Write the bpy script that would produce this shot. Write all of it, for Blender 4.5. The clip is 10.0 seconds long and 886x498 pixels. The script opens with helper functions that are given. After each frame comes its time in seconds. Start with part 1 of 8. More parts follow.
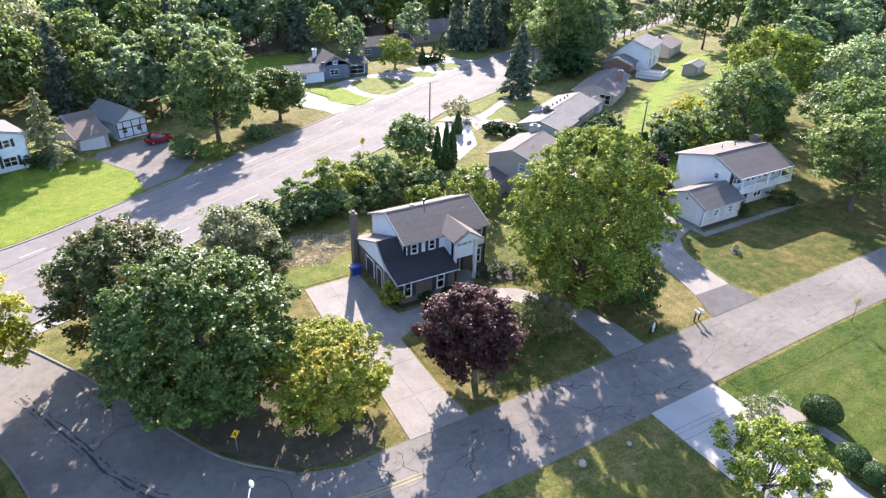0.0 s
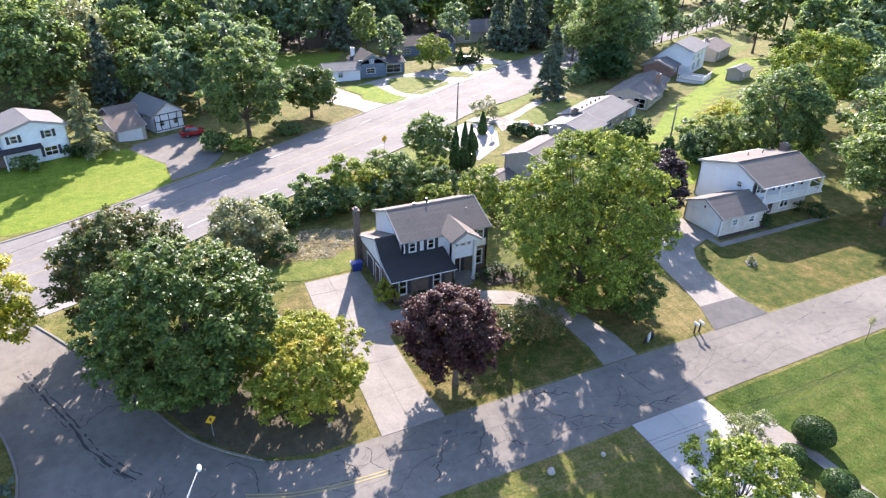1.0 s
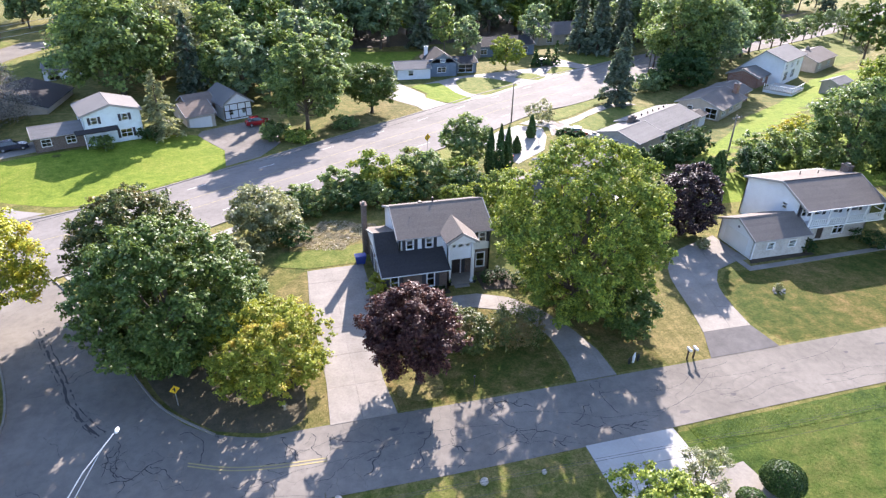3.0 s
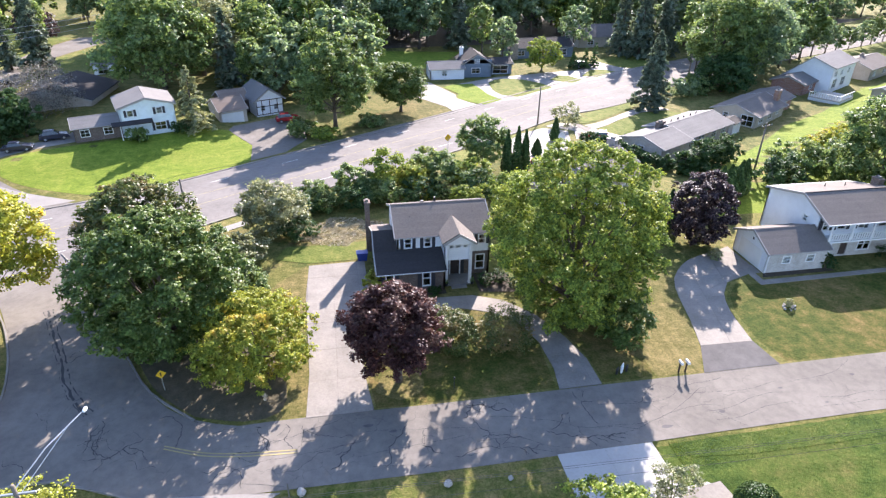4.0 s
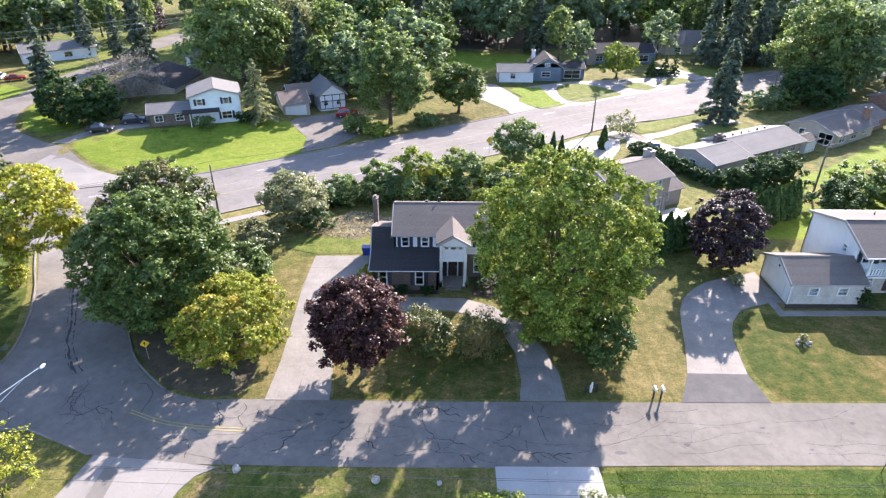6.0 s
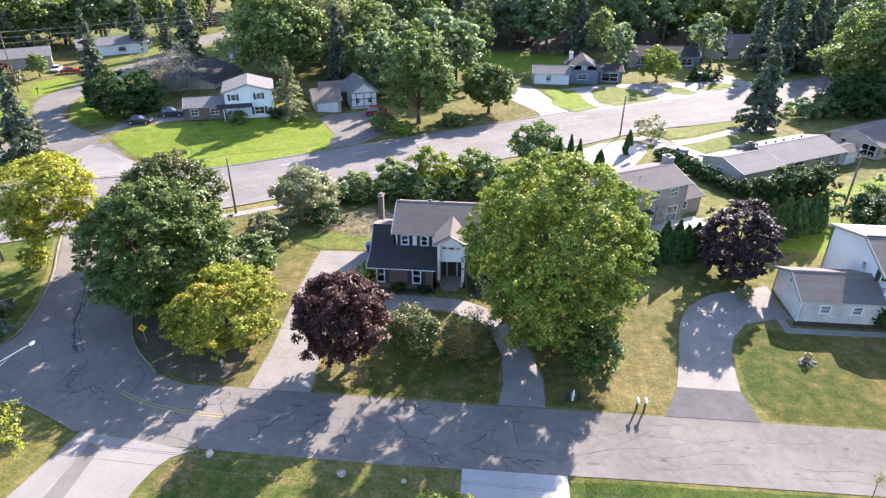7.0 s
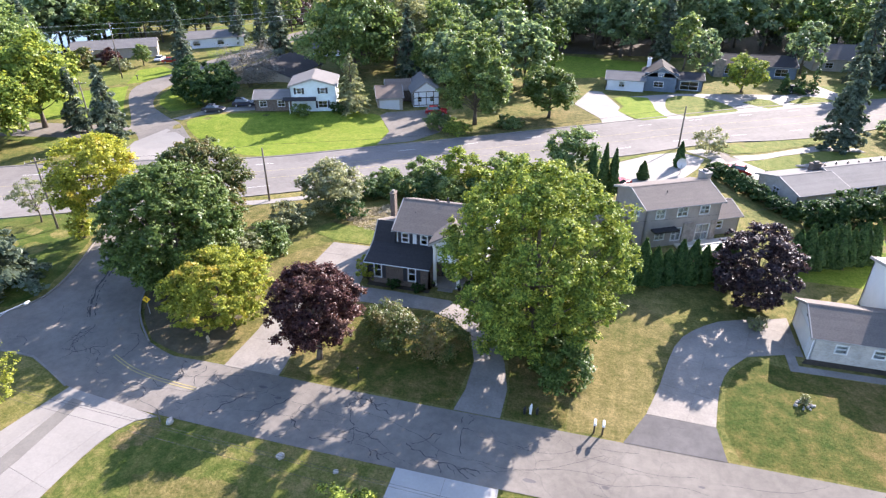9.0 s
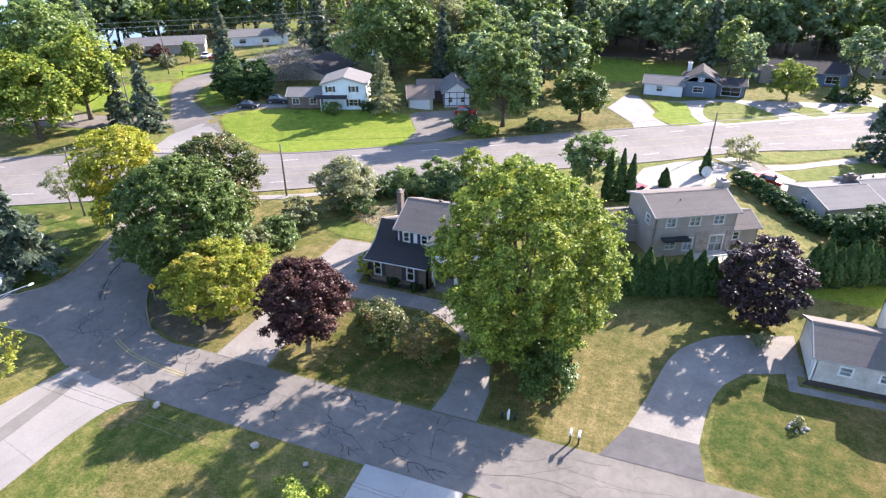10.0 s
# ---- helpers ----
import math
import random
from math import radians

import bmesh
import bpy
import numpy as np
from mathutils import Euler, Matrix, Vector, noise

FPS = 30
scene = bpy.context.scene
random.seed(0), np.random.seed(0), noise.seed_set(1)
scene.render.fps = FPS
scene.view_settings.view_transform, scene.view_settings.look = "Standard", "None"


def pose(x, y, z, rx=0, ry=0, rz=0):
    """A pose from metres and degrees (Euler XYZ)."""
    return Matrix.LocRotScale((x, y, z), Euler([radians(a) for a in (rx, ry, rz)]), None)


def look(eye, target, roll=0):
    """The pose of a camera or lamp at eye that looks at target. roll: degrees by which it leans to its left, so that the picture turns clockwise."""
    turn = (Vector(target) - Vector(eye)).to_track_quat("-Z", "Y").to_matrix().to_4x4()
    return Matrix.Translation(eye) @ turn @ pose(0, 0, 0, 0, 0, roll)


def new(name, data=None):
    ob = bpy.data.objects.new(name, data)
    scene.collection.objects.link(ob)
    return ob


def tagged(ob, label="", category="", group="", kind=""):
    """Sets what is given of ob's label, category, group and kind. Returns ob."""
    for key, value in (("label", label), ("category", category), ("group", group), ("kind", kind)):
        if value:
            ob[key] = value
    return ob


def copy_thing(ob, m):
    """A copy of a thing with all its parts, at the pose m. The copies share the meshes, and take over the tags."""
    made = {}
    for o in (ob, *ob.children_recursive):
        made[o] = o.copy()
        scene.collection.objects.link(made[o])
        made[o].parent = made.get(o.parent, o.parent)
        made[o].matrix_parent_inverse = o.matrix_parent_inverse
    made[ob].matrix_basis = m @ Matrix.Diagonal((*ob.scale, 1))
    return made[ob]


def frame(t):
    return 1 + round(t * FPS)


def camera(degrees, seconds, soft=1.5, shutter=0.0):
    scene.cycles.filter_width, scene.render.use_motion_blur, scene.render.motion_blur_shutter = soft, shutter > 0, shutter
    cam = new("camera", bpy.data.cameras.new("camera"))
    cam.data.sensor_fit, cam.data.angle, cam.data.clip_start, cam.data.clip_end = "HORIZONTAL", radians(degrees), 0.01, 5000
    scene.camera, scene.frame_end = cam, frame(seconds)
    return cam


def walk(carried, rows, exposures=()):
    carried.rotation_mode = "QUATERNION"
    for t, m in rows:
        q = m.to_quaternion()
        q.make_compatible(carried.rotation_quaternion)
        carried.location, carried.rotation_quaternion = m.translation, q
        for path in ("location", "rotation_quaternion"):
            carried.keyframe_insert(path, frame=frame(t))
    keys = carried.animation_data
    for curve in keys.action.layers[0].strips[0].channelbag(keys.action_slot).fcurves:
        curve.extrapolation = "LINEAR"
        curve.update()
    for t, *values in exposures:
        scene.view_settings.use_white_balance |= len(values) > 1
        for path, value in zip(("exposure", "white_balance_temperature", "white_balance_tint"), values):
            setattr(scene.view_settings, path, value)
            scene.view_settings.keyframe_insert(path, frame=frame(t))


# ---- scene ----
cam = camera(71.6, 10.0, soft=1.3)
METRES, EYE, TILT, LEAN, TURN = 50.52, 34.0, 0.0, 0.0, -31.1
ROWS = [
    (0.0, 0.0, 0.0, 0.0, 0.84, -28.75, -1.53),
    (0.5, 0.0511, 0.0007, 0.0011, 3.39, -28.8, -1.41),
    (1.0, 0.1017, 0.0052, 0.0019, 5.93, -28.86, -1.31),
    (1.5, 0.151, 0.0111, 0.0032, 8.44, -28.91, -1.21),
    (2.0, 0.1997, 0.0187, 0.0034, 10.93, -28.91, -1.12),
    (2.5, 0.249, 0.0293, 0.0042, 13.47, -28.96, -1.02),
    (4.0, 0.3908, 0.0741, 0.0051, 20.88, -29.02, -0.83),
    (4.5, 0.4376, 0.092, 0.0053, 23.4, -29.0, -0.77),
    (5.0, 0.4826, 0.1119, 0.0056, 25.87, -28.99, -0.71),
    (5.5, 0.5278, 0.1343, 0.0059, 28.34, -28.98, -0.63),
    (7.0, 0.6546, 0.2151, 0.0065, 35.89, -29.01, -0.44),
    (7.5, 0.696, 0.2442, 0.0062, 38.44, -28.98, -0.36),
    (8.0, 0.7339, 0.2774, 0.0072, 40.96, -28.99, -0.28),
    (8.5, 0.7713, 0.3108, 0.0072, 43.5, -28.98, -0.19),
    (9.0, 0.8066, 0.3467, 0.0072, 46.04, -28.98, -0.12),
    (9.5, 0.8395, 0.3829, 0.0074, 48.53, -28.96, -0.03),
    (10.0, 0.8713, 0.4206, 0.0065, 51.03, -28.91, 0.05),
]
walk(cam, [(t, pose(0, 0, EYE, TILT, LEAN, TURN) @ pose(METRES * x, METRES * y, METRES * z, 90 + pitch, roll, yaw)) for t, x, y, z, yaw, pitch, roll in ROWS],
     exposures=[(0.0, 2.12, 6350, 20), (10.0, 2.12, 6350, 20)])

# ---- light ----
SUN_AZ, SUN_EL = radians(26.5), radians(27.0)      # azimuth from +y towards +x
SUN_DIR = Vector((math.sin(SUN_AZ) * math.cos(SUN_EL), math.cos(SUN_AZ) * math.cos(SUN_EL), math.sin(SUN_EL)))
world = bpy.data.worlds.new("world")
scene.world = world
world.use_nodes = True
wn = world.node_tree.nodes
sky = wn.new("ShaderNodeTexSky")
sky.sky_type = "NISHITA"
sky.sun_disc = False
sky.sun_elevation, sky.sun_rotation = SUN_EL, SUN_AZ
sky.altitude, sky.air_density, sky.dust_density, sky.ozone_density = 200, 1.0, 0.8, 2.0
wn["Background"].inputs["Strength"].default_value = 0.121
world.node_tree.links.new(sky.outputs["Color"], wn["Background"].inputs["Color"])
sun_data = bpy.data.lights.new("sun", "SUN")
sun_data.energy, sun_data.angle, sun_data.color = 4.4, radians(0.5), (1.0, 0.915, 0.81)
sun = new("sun", sun_data)
sun.matrix_basis = look(SUN_DIR * 200, (0, 0, 0))

# ---- materials ----


def nodes_of(name):
    m = bpy.data.materials.new(name)
    m.use_nodes = True
    nt = m.node_tree
    return m, nt, nt.nodes["Principled BSDF"]


def noise_node(nt, scale, detail=4, rough=0.6, coord=None, distortion=0.0):
    n = nt.nodes.new("ShaderNodeTexNoise")
    n.inputs["Scale"].default_value, n.inputs["Detail"].default_value = scale, detail
    n.inputs["Roughness"].default_value, n.inputs["Distortion"].default_value = rough, distortion
    if coord is None:
        coord = nt.nodes.new("ShaderNodeNewGeometry").outputs["Position"]
    nt.links.new(coord, n.inputs["Vector"])
    return n.outputs["Fac"]


def ramp(nt, fac, stops):
    r = nt.nodes.new("ShaderNodeValToRGB")
    els = r.color_ramp.elements
    while len(els) < len(stops):
        els.new(0.5)
    for e, (p, c) in zip(els, stops):
        e.position = p
        e.color = (*c, 1) if len(c) == 3 else c
    nt.links.new(fac, r.inputs["Fac"])
    return r.outputs["Color"]


def mix(nt, fac, a, b, mode="MIX"):
    n = nt.nodes.new("ShaderNodeMix")
    n.data_type, n.blend_type = "RGBA", mode
    for sock, v in ((n.inputs[0], fac), (n.inputs[6], a), (n.inputs[7], b)):
        if hasattr(v, "is_output"):
            nt.links.new(v, sock)
        else:
            sock.default_value = (*v, 1) if isinstance(v, tuple) and len(v) == 3 else v
    return n.outputs[2]


def bump(nt, bsdf, height, strength=0.3, dist=0.02):
    b = nt.nodes.new("ShaderNodeBump")
    b.inputs["Strength"].default_value, b.inputs["Distance"].default_value = strength, dist
    nt.links.new(height, b.inputs["Height"])
    nt.links.new(b.outputs["Normal"], bsdf.inputs["Normal"])


def surface(name, a, b, rough=0.8, big=0.15, fine=6.0, bumps=0.3, dist=0.02, metal=0.0, spec=0.3, vary=0.0):
    """Two-scale mottled surface between colours a and b."""
    m, nt, p = nodes_of(name)
    n1, n2 = noise_node(nt, big, 5), noise_node(nt, fine, 6, 0.7)
    f = nt.nodes.new("ShaderNodeMath")
    f.operation = "MULTIPLY_ADD"
    f.inputs[1].default_value = 0.55
    nt.links.new(n1, f.inputs[0])
    g = nt.nodes.new("ShaderNodeMath")
    g.operation = "MULTIPLY"
    g.inputs[1].default_value = 0.45
    nt.links.new(n2, g.inputs[0])
    nt.links.new(g.outputs[0], f.inputs[2])
    col = ramp(nt, f.outputs[0], [(0.32, a), (0.68, b)])
    if vary:
        info = nt.nodes.new("ShaderNodeObjectInfo")
        v = ramp(nt, info.outputs["Random"], [(0.0, (1 - vary,) * 3), (1.0, (1.0, 1.0, 1.0))])
        col = mix(nt, 1.0, col, v, "MULTIPLY")
    nt.links.new(col, p.inputs["Base Color"])
    p.inputs["Roughness"].default_value, p.inputs["Metallic"].default_value = rough, metal
    p.inputs["Specular IOR Level"].default_value = spec
    if bumps:
        bump(nt, p, n2, bumps, dist)
    return m


def blend2(nt, a, b, k):
    n = nt.nodes.new("ShaderNodeMix")
    n.inputs[0].default_value = k
    nt.links.new(a, n.inputs[2])
    nt.links.new(b, n.inputs[3])
    return n.outputs[0]


def grass_material(name, lush, mid, dry, dryness=0.5, stripes=0.0, period=2.0, axis="Y"):
    m, nt, p = nodes_of(name)
    geo = nt.nodes.new("ShaderNodeNewGeometry").outputs["Position"]
    n1, n2, n3 = noise_node(nt, 0.07, 5, 0.65, geo, 0.6), noise_node(nt, 0.75, 9, 0.8, geo), noise_node(nt, 4.5, 6, 0.85, geo)
    c1 = ramp(nt, blend2(nt, n1, n2, 0.55), [(0.4, lush), (0.49, mid), (0.5 + 0.22 * (1 - dryness) + 0.03, dry)])
    c2 = mix(nt, 0.8, c1, ramp(nt, n2, [(0.3, (0.5, 0.6, 0.45)), (0.66, (1.05, 1.0, 1.0))]), "MULTIPLY")
    c3 = mix(nt, 1.0, c2, ramp(nt, n3, [(0.34, (0.42, 0.5, 0.36)), (0.62, (1.15, 1.12, 1.1))]), "MULTIPLY")
    if stripes:
        w = nt.nodes.new("ShaderNodeTexWave")
        w.inputs["Scale"].default_value, w.inputs["Distortion"].default_value, w.inputs["Detail"].default_value = 0.314 / period, 1.2, 2
        w.bands_direction = axis
        nt.links.new(geo, w.inputs["Vector"])
        c3 = mix(nt, stripes, c3, ramp(nt, w.outputs["Fac"], [(0.3, (0.72, 0.76, 0.7)), (0.7, (1.0, 1.0, 1.0))]), "MULTIPLY")
    nt.links.new(c3, p.inputs["Base Color"])
    p.inputs["Roughness"].default_value, p.inputs["Specular IOR Level"].default_value = 0.95, 0.1
    bump(nt, p, n3, 0.8, 0.08)
    return m


def asphalt_material(name, a, b, crack=0.0, cell=0.22):
    """Aged asphalt with stains and, where crack > 0, sealed cracks."""
    m, nt, p = nodes_of(name)
    geo = nt.nodes.new("ShaderNodeNewGeometry").outputs["Position"]
    n1, n2, n3 = noise_node(nt, 0.12, 6, 0.6, geo), noise_node(nt, 1.3, 6, 0.7, geo), noise_node(nt, 40, 2, 0.8, geo)
    col = ramp(nt, n1, [(0.3, a), (0.7, b)])
    col = mix(nt, 0.5, col, ramp(nt, n2, [(0.3, (0.6, 0.6, 0.62)), (0.6, (1.04, 1.04, 1.04))]), "MULTIPLY")
    col = mix(nt, 0.5, col, ramp(nt, n3, [(0.3, (0.7, 0.7, 0.7)), (0.7, (1.0, 1.0, 1.0))]), "MULTIPLY")
    if crack:
        warp = nt.nodes.new("ShaderNodeTexNoise")
        warp.inputs["Scale"].default_value, warp.inputs["Detail"].default_value = 0.9, 7
        nt.links.new(geo, warp.inputs["Vector"])
        add = mix(nt, 1.0, geo, warp.outputs["Color"], "ADD")
        for sc, lim in ((cell * 0.55, 0.0035), (cell * 2.6, 0.01)):
            v = nt.nodes.new("ShaderNodeTexVoronoi")
            v.feature = "DISTANCE_TO_EDGE"
            v.inputs["Scale"].default_value = sc
            nt.links.new(add, v.inputs["Vector"])
            line = ramp(nt, v.outputs["Distance"], [(lim * 0.45, (1, 1, 1)), (lim, (0, 0, 0))])
            mask = ramp(nt, noise_node(nt, 0.11 if sc < cell else 0.2, 4, 0.65, geo), [(0.5, (0, 0, 0)), (0.6, (1, 1, 1))])
            f = mix(nt, 1.0, line, mask, "MULTIPLY")
            f = mix(nt, 1.0, f, (crack,) * 3, "MULTIPLY")
            col = mix(nt, f, col, (0.035, 0.035, 0.04))
    nt.links.new(col, p.inputs["Base Color"])
    p.inputs["Roughness"].default_value, p.inputs["Specular IOR Level"].default_value = 0.92, 0.12
    bump(nt, p, n3, 0.35, 0.01)
    return m


def leaf_material(name, dark, mid, light, accent=None, amount=0.15, through_light=0.4, patch=0.35, gloss=0.03):
    """Leaf: diffuse with light coming through, hue by leaf and by patch of the crown."""
    m = bpy.data.materials.new(name)
    m.use_nodes = True
    nt = m.node_tree
    nt.nodes.clear()
    out = nt.nodes.new("ShaderNodeOutputMaterial")
    geo = nt.nodes.new("ShaderNodeNewGeometry")
    col = ramp(nt, geo.outputs["Random Per Island"], [(0.0, dark), (0.5, mid), (1.0, light)])
    n1 = noise_node(nt, patch, 4, 0.65, geo.outputs["Position"])
    col = mix(nt, 0.55, col, ramp(nt, n1, [(0.3, (0.55, 0.6, 0.6)), (0.65, (1.0, 1.0, 1.0))]), "MULTIPLY")
    if accent:
        n2 = noise_node(nt, patch * 0.9, 5, 0.7, geo.outputs["Position"], 0.4)
        f = ramp(nt, n2, [(0.62 - amount, (0, 0, 0)), (0.72 - amount * 0.6, (1, 1, 1))])
        col = mix(nt, f, col, accent)
    info = nt.nodes.new("ShaderNodeObjectInfo")
    col = mix(nt, 0.6, col, ramp(nt, info.outputs["Random"], [(0.0, (0.72, 0.8, 0.78)), (1.0, (1.0, 1.0, 0.9))]), "MULTIPLY")
    d, tr, gl = (nt.nodes.new("ShaderNodeBsdf" + k) for k in ("Diffuse", "Translucent", "Glossy"))
    gl.inputs["Roughness"].default_value = 0.46
    gl.inputs["Color"].default_value = (0.9, 0.94, 0.98, 1)
    fr, sheen = nt.nodes.new("ShaderNodeFresnel"), nt.nodes.new("ShaderNodeMath")
    fr.inputs["IOR"].default_value = 1.42
    sheen.operation = "MULTIPLY"
    sheen.inputs[1].default_value = gloss
    nt.links.new(fr.outputs[0], sheen.inputs[0])
    bright = mix(nt, 1.0, col, (1.5, 1.45, 1.1), "MULTIPLY")
    nt.links.new(col, d.inputs["Color"])
    nt.links.new(bright, tr.inputs["Color"])
    m1, m2 = nt.nodes.new("ShaderNodeMixShader"), nt.nodes.new("ShaderNodeMixShader")
    m1.inputs[0].default_value = through_light
    nt.links.new(sheen.outputs[0], m2.inputs[0])
    nt.links.new(d.outputs[0], m1.inputs[1])
    nt.links.new(tr.outputs[0], m1.inputs[2])
    nt.links.new(m1.outputs[0], m2.inputs[1])
    nt.links.new(gl.outputs[0], m2.inputs[2])
    nt.links.new(m2.outputs[0], out.inputs["Surface"])
    return m


def boards_material(name, col, pitch=0.2, axis="Z", rough=0.6, dirt=0.12):
    """Painted lap siding: fine horizontal relief and faint weathering."""
    m, nt, p = nodes_of(name)
    geo = nt.nodes.new("ShaderNodeNewGeometry").outputs["Position"]
    w = nt.nodes.new("ShaderNodeTexWave")
    w.wave_profile, w.bands_direction = "SAW", axis
    w.inputs["Scale"].default_value = 0.314 / pitch
    nt.links.new(geo, w.inputs["Vector"])
    n = noise_node(nt, 0.8, 6, 0.7, geo)
    n2 = noise_node(nt, 14, 4, 0.7, geo)
    dark = tuple(c * (1 - dirt * 2) for c in col)
    c = ramp(nt, n, [(0.25, dark), (0.6, col)])
    c = mix(nt, 0.35, c, ramp(nt, w.outputs["Fac"], [(0.0, (0.6, 0.6, 0.62)), (0.12, (1, 1, 1))]), "MULTIPLY")
    c = mix(nt, 0.25, c, ramp(nt, n2, [(0.3, (0.8, 0.8, 0.8)), (0.7, (1, 1, 1))]), "MULTIPLY")
    nt.links.new(c, p.inputs["Base Color"])
    p.inputs["Roughness"].default_value = rough
    bump(nt, p, w.outputs["Fac"], 0.5, 0.02)
    return m


def brick_material(name, a, b, mortar):
    m, nt, p = nodes_of(name)
    geo = nt.nodes.new("ShaderNodeNewGeometry")
    sep, com = nt.nodes.new("ShaderNodeSeparateXYZ"), nt.nodes.new("ShaderNodeCombineXYZ")
    nt.links.new(geo.outputs["Position"], sep.inputs[0])
    s = nt.nodes.new("ShaderNodeMath")
    s.operation = "ADD"
    nt.links.new(sep.outputs[0], s.inputs[0])
    nt.links.new(sep.outputs[1], s.inputs[1])
    nt.links.new(s.outputs[0], com.inputs[0])
    nt.links.new(sep.outputs[2], com.inputs[1])
    br = nt.nodes.new("ShaderNodeTexBrick")
    br.inputs["Scale"].default_value = 1.0
    br.inputs["Brick Width"].default_value, br.inputs["Row Height"].default_value = 0.21, 0.075
    br.inputs["Mortar Size"].default_value = 0.008
    for k, c in (("Color1", a), ("Color2", b), ("Mortar", mortar)):
        br.inputs[k].default_value = (*c, 1)
    nt.links.new(com.outputs[0], br.inputs["Vector"])
    n = noise_node(nt, 1.2, 5)
    c = mix(nt, 0.6, br.outputs["Color"], ramp(nt, n, [(0.3, (0.6, 0.6, 0.6)), (0.7, (1, 1, 1))]), "MULTIPLY")
    nt.links.new(c, p.inputs["Base Color"])
    p.inputs["Roughness"].default_value = 0.9
    bump(nt, p, br.outputs["Fac"], -0.4, 0.01)
    return m


def shingle_material(name, a, b):
    """Asphalt shingles: hue by course piece, granules and streaks."""
    m, nt, p = nodes_of(name)
    geo = nt.nodes.new("ShaderNodeNewGeometry")
    n1, n2 = noise_node(nt, 0.35, 5, 0.6, geo.outputs["Position"]), noise_node(nt, 7, 4, 0.8, geo.outputs["Position"])
    c = ramp(nt, n2, [(0.3, a), (0.7, b)])
    c = mix(nt, 0.6, c, ramp(nt, geo.outputs["Random Per Island"], [(0.0, (0.84, 0.84, 0.84)), (1.0, (1, 1, 1))]), "MULTIPLY")
    c = mix(nt, 0.5, c, ramp(nt, n1, [(0.3, (0.7, 0.7, 0.72)), (0.7, (1, 1, 1))]), "MULTIPLY")
    nt.links.new(c, p.inputs["Base Color"])
    p.inputs["Roughness"].default_value, p.inputs["Specular IOR Level"].default_value = 0.9, 0.2
    bump(nt, p, n2, 0.5, 0.015)
    return m


def plain(name, col, rough=0.5, metal=0.0, spec=0.4):
    return surface(name, tuple(c * 0.85 for c in col), col, rough, 0.9, 9.0, 0.08, 0.005, metal, spec)


def glass_material(name):
    m, nt, p = nodes_of(name)
    p.inputs["Base Color"].default_value = (0.75, 0.82, 0.85, 1)
    p.inputs["Roughness"].default_value = 0.04
    p.inputs["Transmission Weight"].default_value = 1.0
    p.inputs["IOR"].default_value = 1.45
    return m


M_GRASS = grass_material("grass", (0.09, 0.112, 0.032), (0.17, 0.16, 0.052), (0.28, 0.225, 0.105), 0.6)
M_LAWN = grass_material("watered_lawn", (0.145, 0.205, 0.026), (0.19, 0.25, 0.034), (0.25, 0.265, 0.055), 0.2)
M_BACK = grass_material("back_lawn", (0.115, 0.155, 0.034), (0.17, 0.19, 0.05), (0.26, 0.23, 0.09), 0.4)
M_LAWN_STRIPED = grass_material("mown_lawn", (0.05, 0.09, 0.018), (0.088, 0.124, 0.025), (0.16, 0.141, 0.051), 0.35, 0.6)
M_VERGE = grass_material("verge_lawn", (0.055, 0.085, 0.017), (0.112, 0.11, 0.03), (0.21, 0.15, 0.064), 0.7)
M_DRY = grass_material("dry_lawn", (0.115, 0.118, 0.036), (0.188, 0.158, 0.064), (0.275, 0.213, 0.105), 0.6, 0.35, 1.2, "X")
M_ASPHALT = asphalt_material("aged_asphalt", (0.158, 0.143, 0.126), (0.236, 0.214, 0.188), 0.4)
M_MAIN = asphalt_material("main_road_asphalt", (0.168, 0.155, 0.144), (0.225, 0.208, 0.193), 0.35, 0.12)
M_APRON = asphalt_material("dark_asphalt", (0.1, 0.095, 0.094), (0.165, 0.155, 0.15), 0.3)
M_CONCRETE = surface("driveway_concrete", (0.165, 0.147, 0.128), (0.29, 0.264, 0.235), 0.85, 0.45, 5, 0.25, 0.01, vary=0.14)
M_NEW_CONCRETE = surface("pale_concrete", (0.2, 0.185, 0.167), (0.27, 0.25, 0.227), 0.8, 0.3, 5, 0.2, 0.01, vary=0.06)
M_CORNER = grass_material("corner_lawn", (0.082, 0.115, 0.026), (0.15, 0.155, 0.046), (0.28, 0.205, 0.1), 0.62, 0.3, 1.4, "X")
M_WORN = grass_material("worn_lawn", (0.1, 0.115, 0.035), (0.19, 0.15, 0.07), (0.31, 0.22, 0.14), 0.85)
M_STRIP = surface("darker_concrete", (0.125, 0.115, 0.102), (0.19, 0.175, 0.155), 0.9, 0.4, 6, 0.2, 0.01)
M_PALE = surface("fresh_pale_concrete", (0.32, 0.308, 0.29), (0.41, 0.396, 0.376), 0.85, 0.3, 5, 0.2, 0.01, vary=0.04)
M_VERGE_LONG = grass_material("long_verge_grass", (0.045, 0.08, 0.018), (0.075, 0.112, 0.025), (0.14, 0.14, 0.042), 0.35)
M_WIRE_PALE = plain("bright_cable", (0.45, 0.45, 0.45), 0.9, 0.0, 0.1)
M_WIRE = plain("weathered_cable", (0.07, 0.07, 0.072), 0.95, 0.0, 0.05)
M_KERB = surface("kerb_concrete", (0.14, 0.13, 0.115), (0.25, 0.23, 0.205), 0.9, 0.5, 6)
M_JOINT = surface("joint_dirt", (0.1, 0.09, 0.08), (0.2, 0.18, 0.16), 0.95, 0.8, 10, 0.5, 0.02)
